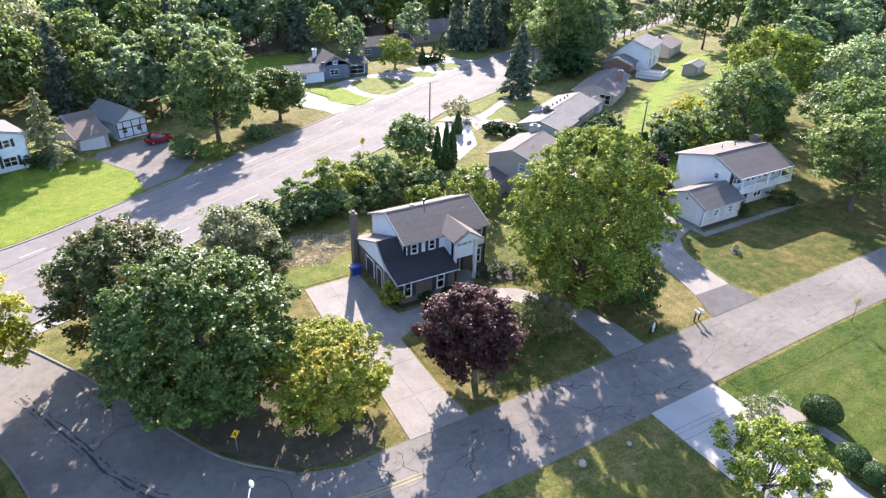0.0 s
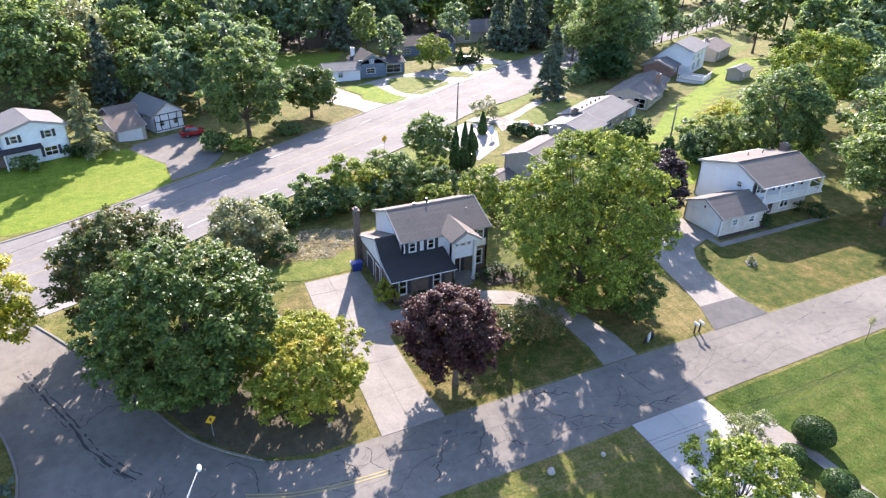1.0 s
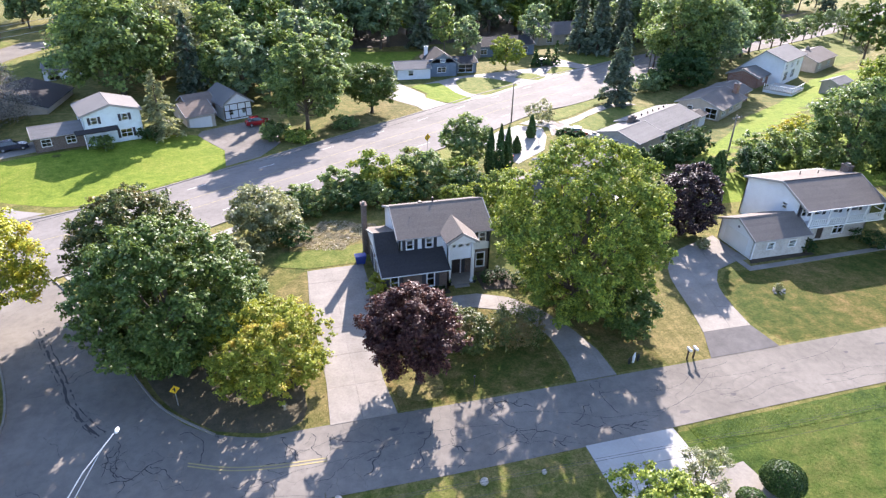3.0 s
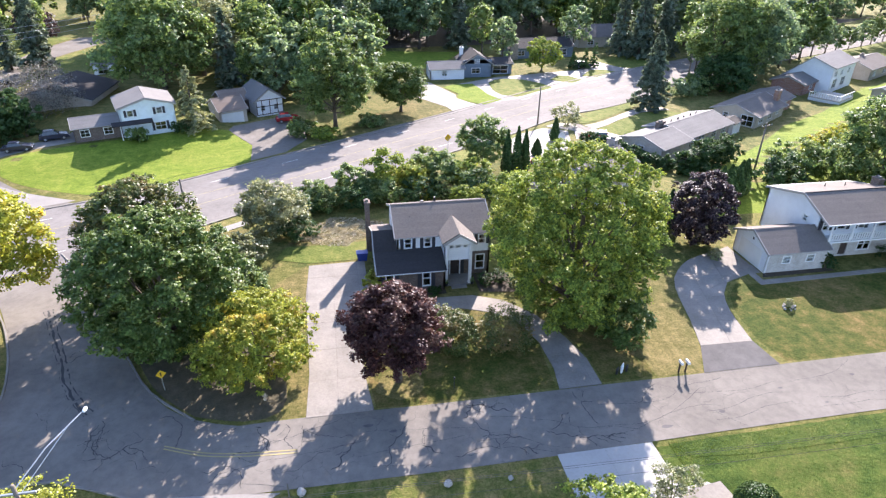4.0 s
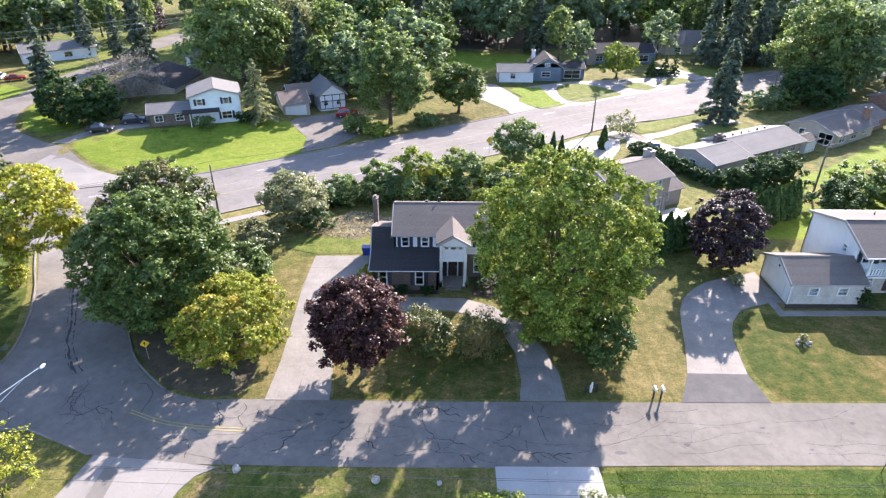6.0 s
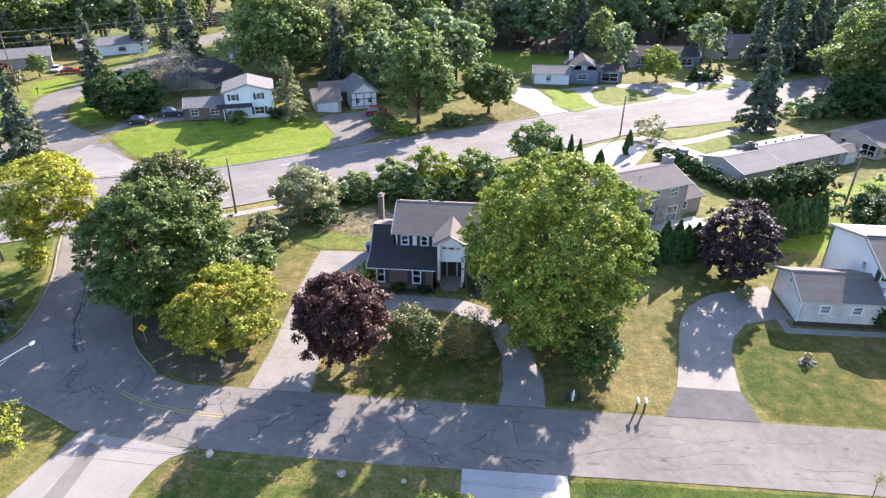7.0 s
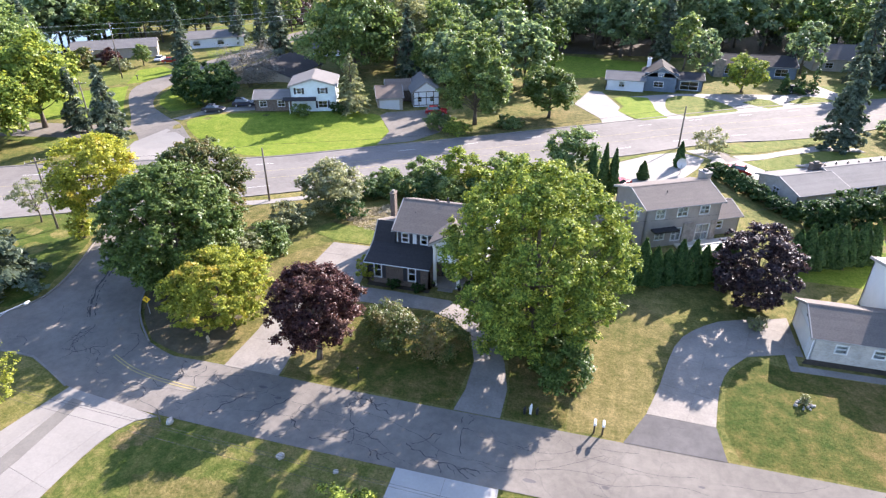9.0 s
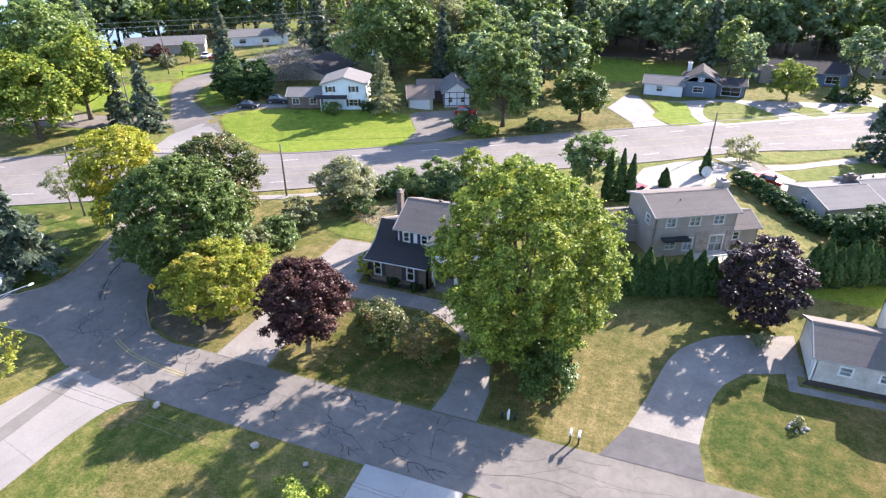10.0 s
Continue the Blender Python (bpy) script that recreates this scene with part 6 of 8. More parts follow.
add_block(h10, 8.6, 16.0, 1.5, 10, 3.4, 5.6, M_SIDING_SLATE, M_ROOF_DARK, "y", front=[(2.2, 1.0, 2.2, 1.3), (3, 3.5, 1.2, 0.8)], left=[], right=[], back=[], over=0.5)
add_block(h10, 16, 22, 4, 10, 2.7, 3.6, M_SIDING_SLATE, M_ROOF_DARK, "x", front=[(1, 0.2, 4, 2.0)], left=None, right=[], back=[], over=0.5)
chimney(h10, 9.5, 8.5, 0.9, 0.7, 3, 6.3, M_WHITE)
h11 = box_house("house", 69.5, 166.5, 4, 20, 9, 3.0, 4.8, M_SIDING_SLATE, M_ROOF_DARK, "long dark ranch house among the trees", front=[(3, 0.8, 2, 1.4), (9, 0.8, 2, 1.4), (15, 0.6, 3, 1.8)], left=[], right=[], back=[])
chimney(h11, 1.5, -0.6, 2.2, 0.7, 0, 4.4, M_STONE)
box_house("house", 96, 180, 6, 17, 10, 3.2, 6.0, M_SIDING_TAN, M_ROOF_TAUPE, "tan house in the shade of tall pines", front=[(3, 0.8, 2, 1.4), (10, 0.8, 2, 1.4)], left=[], right=[], back=[])
box_house("house", -44.5, 127, -4, 16, 15, 2.7, 5.0, M_SIDING_TAN, M_ROOF_DARK, "low house with a broad dark roof", front=[(3, 0.8, 1.6, 1.2)], left=[], right=[], back=[], along="y")
box_house("house", -37, 156, 5, 8, 5, 2.6, 3.8, M_SIDING, M_ROOF_GREY, "small white outbuilding behind trees", front=[(1, 0.3, 2.4, 2)], left=[], right=[], back=[])
box_house("house", -101, 137, 35, 22, 9, 2.8, 4.4, M_SIDING_TAN, M_ROOF_GREY, "long low grey-roofed house by the lake", front=[(3, 0.8, 2, 1.3), (10, 0.8, 2, 1.3)], left=[], right=[], back=[])
box_house("house", -82, 160, 35, 18, 9, 2.8, 4.3, M_SIDING, M_ROOF_GREY, "long low pale-roofed house by the lake", front=[(3, 0.8, 2, 1.3), (10, 0.8, 2, 1.3)], left=[], right=[], back=[])
box_house("house", 158, 64, 10, 16, 9, 2.8, 4.5, M_SIDING_GREY, M_ROOF_TAUPE, "low grey house among shade trees", front=[(3, 0.8, 2, 1.3), (10, 0.8, 2, 1.3)], left=[(3, 1, 1, 1)], right=[], back=[])
shed = box_house("shed", 133.2, 101.6, 22, 6.5, 3.5, 2.2, 2.9, M_SIDING_GREY, M_ROOF_GREY, "small grey garden shed on a lawn", front=[(1, 0.9, 0.8, 0.7)], left=[], right=[], back=[])
tagged(shed, category="shed")

# ---- hero trees ----
tree("maple_tree", 3.5, 40.2, 13.0, 6.7, L_MAPLE_DARK, "large dark green maple tree at the street corner", 11, 76000, 0.215, 1150, 0.02, 0.24, 0.36, clump_r=0.56, low=-0.95, twigs=26, rough=0.06, lobes=150, core_share=0.22)
tree("maple_tree", -0.6, 50.8, 11.9, 5.4, L_MAPLE_TURN, "large maple tree turning brownish at the top", 12, 44000, 0.215, 760, 0.06, 0.28, 0.34, clump_r=0.56, low=-0.95, twigs=22, rough=0.06, lobes=110, core_share=0.14)
tree("maple_tree", 11.1, 35.2, 7.2, 5.4, L_YELLOW, "small maple tree with yellow-green autumn leaves", 13, 36000, 0.165, 560, 0.06, 0.14, 0.2, clump_r=0.44, low=-0.95, twigs=9, rough=0.08, lobes=80, core_share=0.27)
tree("maple_tree", 22.7, 32.0, 9.1, 4.05, L_RED, "crimson maple tree beside the street", 14, 40000, 0.175, 480, 0.16, 0.16, 0.22, clump_r=0.5, low=-0.95, twigs=24, rough=0.07, lobes=70, lean=(-0.35, 0.65), core_share=0.32)
tree("linden_tree", 40.1, 39.0, 18.0, 8.1, L_LIME, "huge yellow-green shade tree beside the house", 15, 104000, 0.19, 1350, 0.02, 0.13, 0.45, clump_r=0.58, low=-0.97, twigs=46, rough=0.07, lobes=140, core_share=0.3)
shrub("shrub", 43.2, 34.4, 4.2, 2.6, L_MAPLE_DARK, "dense dark green shrub under the shade tree", 153, 7000, 0.19, clumps=50)
tree("plum_tree", 60.0, 50.6, 9.2, 3.9, L_PURPLE, "dark purple-leaved plum tree near the driveway", 16, 27000, 0.2, 380, 0.02, 0.14, 0.2, clump_r=0.46, low=-0.97, rough=0.07, lobes=60)
tree("locust_tree", -15.4, 46.2, 12.6, 5.1, L_GOLD, "golden-yellow tree beside the side street", 17, 23000, 0.22, 220, 0.2, 0.0, 0.24, clump_r=0.8, low=-0.7, lobes=26, lean=(3.4, 1.0))
tree("street_tree", 33.0, 12.9, 6.4, 3.5, L_LIME, "sparse yellow-green tree by the pale driveway", 18, 17000, 0.14, 70, 0.2, 0.0, 0.13, clump_r=0.62, low=-0.7, twigs=30, rough=0.24)
shrub("shrub", 38.9, 17.0, 3.4, 1.5, L_SAGE, "loose olive-green shrub on the pale driveway edge", 152, 3600, 0.11, clumps=34)
tree("young_tree", 0.3, 19.6, 6.0, 2.5, L_GOLD, "sparse golden-olive young tree under the lamp", 19, 3600, 0.14, 44, 0.15, 0.0, 0.09, clump_r=0.6, low=-0.8)
shrub("shrub", -14.2, 45.6, 3.0, 1.4, L_GOLD, "small yellow shrub at the foot of a street tree", 154, 1800, 0.18)
tree("small_tree", -23.6, 48.6, 6.0, 2.6, L_SAGE, "thin grey-leaved small tree beside the utility pole", 155, 3200, 0.16, 40, 0.25, 0, 0.1, clump_r=0.6, twigs=22)

# ---- shrubs round the main house ----
shrub("shrub", 28.0, 36.2, 3.3, 2.5, L_MAPLE_TURN, "rounded brown-tinged green shrub on the front lawn", 31, 9000, 0.15, clumps=70)
shrub("shrub", 32.5, 35.4, 3.2, 2.5, L_MAPLE_TURN, "feathery olive-green shrub beside the driveway loop", 32, 6500, 0.13, clumps=60)
shrub("shrub", 21.9, 45.6, 2.6, 1.25, L_YELLOW, "rounded yellow-green shrub at the house corner", 33, 2600, 0.16)
shrub("shrub", 11.0, 61.3, 6.0, 4.0, L_SAGE, "broad grey-green willow shrub behind the house", 34, 9000, 0.26, clumps=60)
shrub("shrub", 15.6, 69.4, 2.8, 2.4, L_GREEN, "dense green shrub in the back hedge", 35, 5000, 0.25)
shrub("shrub", 20.8, 70.4, 4.4, 2.7, L_GREEN, "tall green shrub in the back hedge", 36, 6000, 0.25)
shrub("shrub", 26.5, 71.0, 5.8, 3.4, L_LIME, "tall yellow-green shrub in the back hedge", 37, 7000, 0.26)
shrub("shrub", 32.5, 72.0, 5.6, 3.4, L_GREEN, "tall green shrub in the back hedge", 38, 6500, 0.26)
shrub("shrub", 39.8, 59.5, 6.6, 3.3, L_LIME, "bright yellow-green shrub behind the house", 39, 6500, 0.25)
shrub("shrub", 29.5, 69.8, 3.8, 2.9, L_YELLOW, "low yellowing shrub in the back hedge", 40, 4500, 0.25)
shrub("shrub", 37.0, 70.0, 4.8, 2.9, L_LIME, "yellow-green shrub in the back hedge", 41, 5000, 0.25)
shrub("shrub", 8.3, 54.2, 3.0, 2.4, L_SAGE, "loose grey-green shrub near the maples", 42, 3500, 0.22)
shrub("shrub", 9.4, 48.8, 1.3, 2.2, L_GREEN, "low green shrub near the maples", 43, 3000, 0.2)
shrub("shrub", 24.2, 68.8, 3.0, 2.4, L_GREEN, "dark green shrub in the back hedge", 44, 4500, 0.25)
shrub("shrub", 6.6, 46.2, 2.4, 2.2, L_SAGE, "grey-green shrub in the side border", 46, 2600, 0.2)
shrub("shrub", 9.2, 44.6, 1.7, 1.9, L_LIME, "low yellow-green shrub in the side border", 47, 2000, 0.18)
shrub("shrub", 7.6, 50.2, 2.4, 2.4, L_GREEN, "green shrub in the side border", 48, 2600, 0.2)
shrub("shrub", 13.8, 59.6, 2.6, 2.2, L_CEDAR, "dark low shrub below the willow shrub", 49, 2200, 0.2)
shrub("shrub", 10.6, 42.0, 1.2, 1.5, L_LIME, "low green border shrub beside the lawn", 148, 1300, 0.16)
for i, (x, y, h, r, mat) in enumerate(((17.8, 67.2, 2.6, 2.2, L_GREEN), (21.6, 66.8, 3.0, 2.3, L_CEDAR), (25.4, 67.0, 3.4, 2.4, L_GREEN), (29.6, 67.0, 3.4, 2.5, L_CEDAR), (33.6, 67.6, 4.0, 2.6, L_GREEN), (37.4, 66.6, 4.0, 2.6, L_CEDAR), (35.4, 63.4, 3.4, 2.2, L_LIME), (14.2, 65.8, 2.4, 2.0, L_CEDAR))):
    shrub("hedge_shrub", x, y, h, r, mat, "dense overgrown shrub of the back hedge", 400 + i, 3200, 0.2, group="back hedge")
rg = np.random.default_rng(149)
n_ = 6500
a_, r_ = rg.uniform(0, 6.283, n_), rg.uniform(0, 1, n_) ** 0.7
p_ = np.stack([18.6 + 5.2 * r_ * np.cos(a_) + 0.5 * np.sin(7 * a_), 60.0 + 3.6 * r_ * np.sin(a_) + 0.5 * np.sin(5 * a_), np.zeros(n_)], 1)
lump = np.maximum(0, np.sin(p_[:, 0] * 1.3) * np.cos(p_[:, 1] * 1.7) + 0.3 * np.sin(p_[:, 0] * 3.1))
p_[:, 2] = np.array([G(x, y) for x, y, z in p_]) + 0.04 + 0.16 * lump * rg.uniform(0.2, 1, n_)
tagged(leaf_part("dry_litter", p_, rg.normal(0, 0.6, (n_, 3)) + np.array([0, 0, 1.0]), 0.09, L_STRAW, None, rg, 4.5, 0.05), "scattered dry tan brush and twigs behind the house", "brush", kind="stuff")
for i, (x, y, h, r) in enumerate(((25.2, 44.7, 0.9, 0.75), (27.8, 44.7, 0.8, 0.7), (33.3, 45.6, 1.2, 0.9), (35.0, 45.8, 1.2, 0.9), (36.6, 44.5, 1.3, 1.0))):
    shrub("foundation_shrub", x, y, h, r, L_YEW, "clipped dark evergreen shrub against the house", 50 + i, 900, 0.12, group="foundation shrubs")
tree("tree", 40.6, 77.4, 8.0, 3.4, L_GREEN, "round green tree near the road sign", 45, 7000, 0.3, 60, 0.2, 0, 0.2)
for i, (x, y, h) in enumerate(((43.5, 74.6, 6.8), (45.0, 74.6, 7.3), (46.3, 75.0, 6.6), (50.6, 82.1, 2.7), (56.1, 89.2, 4.0))):
    columnar("evergreen", x, y, h, 0.8, L_CEDAR, "dark narrow upright evergreen", 60 + i, 1500, 0.26, "upright evergreens")

# ---- hedges and evergreens round the grey house ----
for i in range(9):
    columnar("arborvitae", 48.6 + 1.25 * i, 51.6 + 0.45 * i + 0.3 * math.sin(i * 2.1), 4.6 + 0.6 * math.sin(i * 1.7), 1.05, L_CEDAR, "tall dark arborvitae in a screening row", 80 + i, 2000, 0.24, "arborvitae screen")
for i in range(8):
    columnar("arborvitae", 65.8 + 1.2 * i, 59.3 + 0.55 * i + 0.2 * math.sin(i * 2.7), 4.9 + 0.5 * math.sin(i * 2.2), 1.1, L_CEDAR, "tall dark arborvitae behind the white house", 90 + i, 2000, 0.24, "arborvitae screen")
for i in range(8):
    shrub("hedge_shrub", 61.2 + 1.75 * i, 86 - 2.0 * i + 0.3 * math.sin(3 * i), 2.1 + 0.15 * math.sin(i), 1.5, L_CEDAR, "overgrown dark hedge shrub", 100 + i, 2200, 0.26, group="dark hedge")
for i in range(5):
    shrub("hedge_shrub", 72 + 2.2 * i, 73.6 + 0.9 * i, 4.2 + 0.5 * math.sin(i * 2), 2.2, L_CEDAR, "overgrown dark hedge shrub", 110 + i, 2400, 0.28, group="dark hedge")
shrub("shrub", 68.6, 87.0, 2.6, 1.3, L_CEDAR, "rounded dark shrub at a driveway", 120, 1200, 0.2)
shrub("shrub", 61.5, 98.0, 4.2, 2.6, L_SAGE, "bare greyish shrub by the main road", 121, 2200, 0.22)
shrub("shrub", 86.1, 67.9, 5.0, 4.2, L_GREEN, "broad green shrub behind the white house", 122, 6000, 0.3)
shrub("shrub", 80.5, 64.2, 4.5, 3.6, L_CEDAR, "dark green shrub behind the white house", 123, 5000, 0.3)
shrub("shrub", 91.5, 66.5, 5.5, 4.0, L_GREEN, "green shrub behind the white house", 124, 5500, 0.3)
shrub("shrub", 80.4, 42.6, 1.7, 1.8, L_YEW, "dark rounded shrub by the front path", 125, 1800, 0.14)
shrub("shrub", 71.4, 42.9, 1.9, 0.8, L_YEW, "dark upright shrub at the garage wing", 126, 1200, 0.13)
shrub("shrub", 60.3, 46.8, 1.1, 0.9, L_SAGE, "small rounded shrub beside the driveway", 127, 800, 0.13)
for i, (x, y, h, r, mat) in enumerate(((44.1, 15.6, 2.05, 1.55, L_YEW), (41.8, 11.8, 1.5, 1.25, L_CEDAR), (41.6, 10.2, 1.4, 1.15, L_CEDAR), (41.2, 15.0, 1.2, 1.0, L_CEDAR), (41.4, 8.6, 1.4, 1.1, L_CEDAR))):
    clipped_bush(x, y, h, r, mat, "clipped dark round bush on the lawn edge" if i == 0 else "low clipped green bush by the garden path", 128 + i)
sap = thing("sapling", pose(60.0, 21.9, 0.02), "thin young sapling with a small leafy tip on the verge", "tree")
part("stem", Shape().tube([(0, 0, -0.2), (0.06, 0.05, 0.9), (0.02, 0.12, 1.8), (0.14, 0.2, 2.4)], [0.035, 0.028, 0.02, 0.01], 6), M_BARK, sap, round_shading=True)
rg = np.random.default_rng(77)
p_ = rg.normal(0, 1, (260, 3)) * np.array([0.17, 0.17, 0.32]) + np.array([0.1, 0.16, 2.25])
leaf_part("leaves", p_, rg.normal(0, 1, (260, 3)) + np.array([0, 0, 0.5]), 0.08, L_SAGE, sap, rg)
rg = np.random.default_rng(78)
n_ = 5000
p_ = np.stack([41.5 + 75 * rg.uniform(0, 1, n_) ** 1.6, rg.uniform(20.0, 22.1, n_), np.full(n_, 0.045)], 1)
p_[:, 1] += 0.12 * np.sin(p_[:, 0] * 1.7)
tagged(leaf_part("long_grass", p_, rg.normal(0, 1, (n_, 3)) * np.array([1, 1, 0.6]), 0.055, L_GRASS, None, rg, 1.6, 0.1), "uneven tufts of long dark green verge grass", "grass", kind="stuff")

# ---- trees across the main road and round about ----
tree("shade_tree", 19.4, 110.6, 17.3, 7.2, L_GREEN, "tall feathery green shade tree by the main road", 201, 34000, 0.34, 200, 0.14, 0.15, 0.35, clump_r=1.2, lobes=36, rough=0.14, twigs=22)
tree("shade_tree", 33.1, 119, 10.2, 5.8, L_MAPLE_DARK, "round dark green shade tree by the main road", 202, 17000, 0.33, 130, 0.18, 0.0, 0.28, clump_r=1.1, lobes=26, rough=0.1)
conifer("spruce_tree", 83.5, 108.6, 15.5, 4.4, L_SPRUCE, "tall dark spruce by the main road", 203, 7500, 0.55)
conifer("spruce_tree", -6.2, 109.6, 11.5, 4.4, L_SAGE, "pale olive-green spruce between two houses", 204, 9000, 0.36)
tree("shade_tree", -17.0, 138, 19.5, 10.6, L_GREEN, "very large green shade tree behind the blue house", 205, 16000, 0.6, 130, 0.15, 0.1, 0.45)
tree("shade_tree", -10.5, 150, 20, 9, L_SAGE, "tall pale green tree behind the blue house", 206, 10000, 0.6, 100, 0.15, 0.1, 0.4)
tree("shade_tree", 2.5, 152, 17, 6.5, L_GREEN, "tall green tree behind the half-timbered house", 207, 9000, 0.55, 80, 0.15, 0.1, 0.35)
conifer("spruce_tree", -44.2, 84.8, 13.5, 4.0, L_SPRUCE, "dark spruce at the street corner", 208, 6500, 0.5)
conifer("spruce_tree", -51.4, 119.0, 19, 3.8, L_SPRUCE, "tall dark spruce along the side street", 209, 7000, 0.55)
conifer("spruce_tree", -49.6, 160.5, 21, 4.2, L_SPRUCE, "tall dark spruce along the lane", 210, 6500, 0.6)
conifer("spruce_tree", -52.0, 164.0, 21, 4.0, L_SPRUCE, "tall dark spruce along the lane", 211, 6500, 0.6)
conifer("pine_tree", -14.0, 33.5, 11.5, 5.2, L_SPRUCE, "bushy grey-green pine at the corner lawn", 212, 11000, 0.42)
tree("plum_tree", -67, 205, 11, 5.0, L_PURPLE, "dark purple-leaved tree beside a far lawn", 2131, 3500, 0.5, 60, 0.06, 0.1, 0.3)
tree("shade_tree", -61, 86.5, 17, 7.4, L_LIME, "large yellow-green tree beside the service road", 213, 13000, 0.5, 100, 0.2, 0.1, 0.4)
tree("shade_tree", -60, 74, 15, 7.0, L_LIME, "large yellow-green tree by the main road", 214, 12000, 0.5, 100, 0.2, 0.1, 0.4)
tree("shade_tree", -84, 100, 20, 9.0, L_GREEN, "large yellow-green tree before the lake", 215, 12000, 0.55, 100, 0.2, 0.1, 0.4)
conifer("spruce_tree", -53, 86.8, 12, 3.0, L_SPRUCE, "dark spruce beside the side street", 216, 5000, 0.5)
for i, (x, y, h, r) in enumerate(((-39, 106.5, 7.0, 3.4), (-34.5, 108.5, 6.5, 3.0), (-43.5, 109.5, 8.5, 3.6), (-37.5, 112, 7.5, 3.6), (-47, 114, 9, 3.4))):
    shrub("evergreen_shrub", x, y, h, r, L_CEDAR, "large dark evergreen shrub beside the blue house", 220 + i, 4000, 0.4, group="dark evergreens")
shrub("bare_shrub", -36.5, 122, 9, 7.0, L_TWIGS, "broad bare grey shrubby tree before a dark roof", 226, 9000, 0.22, clumps=70)
shrub("shrub", -8.0, 107.8, 1.8, 2.2, L_YEW, "dark clipped shrub by the blue house", 227, 1500, 0.25)
shrub("shrub", -14.6, 103.6, 2.2, 1.8, L_GREEN, "green shrub before the blue house", 228, 1400, 0.25)
shrub("shrub", 13.5, 106.5, 2.6, 3.0, L_GREEN, "low green shrub beneath the shade tree", 229, 2500, 0.3)
shrub("shrub", 17.5, 104.5, 1.8, 2.6, L_LIME, "low yellow-green shrub beneath the shade tree", 230, 1800, 0.3)
shrub("shrub", 26.5, 110.5, 2.0, 2.6, L_GREEN, "low green shrub beneath the shade tree", 231, 1800, 0.3)
tree("small_tree", 74.4, 151.2, 9.0, 4.4, L_LIME, "bright yellow-green small tree by a house", 232, 5000, 0.4, 50, 0.1, 0, 0.2)
for i, (x, y) in enumerate(((84.0, 153.5), (87.0, 152.5), (90.5, 154.5))):
    conifer("small_spruce", x, y, 4.5 + i, 1.7, L_CEDAR, "small dark spruce on the lawn", 233 + i, 900, 0.4, group="small spruces")
tree("shade_tree", 109.5, 126.5, 22, 7.6, L_GREEN, "tall green tree by the bend of the main road", 240, 15000, 0.5, 130, 0.08, 0.1, 0.45)
tree("shade_tree", 119.5, 128.5, 21, 7.0, L_WOODS, "tall dark tree by the bend of the main road", 2401, 12000, 0.5, 110, 0.08, 0.1, 0.42)
tree("shade_tree", 106.5, 119.5, 8.5, 5.4, L_CEDAR, "spreading dark tree beside the main road", 241, 8000, 0.42, 80, 0.05, 0.1, 0.3)
shrub("shrub", 95.5, 117.5, 3.4, 3.4, L_WOODS, "dark rounded shrub by the main road", 242, 2500, 0.35)
shrub("shrub", 100, 119.5, 3.8, 3.4, L_GREEN, "rounded green shrub by the main road", 243, 2500, 0.35)
tree("shade_tree", 91.5, 58.8, 15.0, 6.8, L_GREEN, "broad green shade tree behind the white house", 244, 27000, 0.3, 170, 0.12, 0.0, 0.35, clump_r=1.2, lobes=36, rough=0.1)
tree("shade_tree", 116, 72, 17, 9.0, L_LIME, "broad yellow-green shade tree among back yards", 245, 20000, 0.36, 150, 0.12, 0.0, 0.4, clump_r=1.5, lobes=30, rough=0.1)
tree("shade_tree", 126, 60, 16, 8.5, L_WOODS, "dark green shade tree among back yards", 246, 11000, 0.5, 100, 0.12, 0.0, 0.4)
tree("shade_tree", 86.3, 37.0, 14.0, 7.4, L_GREEN, "green shade tree beside the white house", 247, 40000, 0.24, 260, 0.2, 0.0, 0.35, clump_r=0.95, rough=0.1, lobes=48, low=-0.7, twigs=24)
tree("shade_tree", 100, 46, 14, 7.5, L_GREEN, "green shade tree along the street", 248, 10000, 0.45, 90, 0.15, 0.0, 0.35)
tree("shade_tree", 103, 68, 10, 5.5, L_SAGE, "pale green small tree on the back lawn", 249, 5000, 0.4, 60, 0.1, 0, 0.2)
shrub("shrub", 98, 75, 4.0, 4.0, L_YELLOW, "yellowing rounded shrub on the back lawn", 250, 3500, 0.32)

# ---- woods: a few tree forms, each set out many times ----
proto = []
for i, (h, r, mat, eg, cl) in enumerate(((19, 6.0, L_WOODS, 0.15, 0.15), (17, 6.8, L_WOODS, 0.05, 0.12), (21, 5.6, L_GREEN, 0.2, 0.2), (15, 5.6, L_GREEN, 0.0, 0.12), (18, 6.4, L_MAPLE_DARK, 0.1, 0.15), (16, 6.2, L_LIME, 0.1, 0.15))):
    proto.append(tree("woodland_tree", 0, 0, h, r, mat, "tall leafy woodland tree at the edge of the lots", 300 + i, 2400, 0.8, 90, cl, eg, 0.32, "woodland trees", z=0, twigs=7, lobes=16, clump_r=1.25))
for i, (h, r, mat) in enumerate(((19, 6.6, L_WOODS), (21, 6.2, L_GREEN))):
    proto.append(tree("woodland_tree", 0, 0, h, r, mat, "tall leafy woodland tree deep in the woods", 320 + i, 1300, 1.15, 60, 0.14, 0.1, 0.32, "woodland trees", z=0, twigs=4))
proto.insert(6, conifer("woodland_pine", 0, 0, 20, 4.2, L_SPRUCE, "tall dark pine among the woods", 310, 2400, 0.85, group="woodland trees", z=0, twig=False))
used = set()
rnd = random.Random(5)


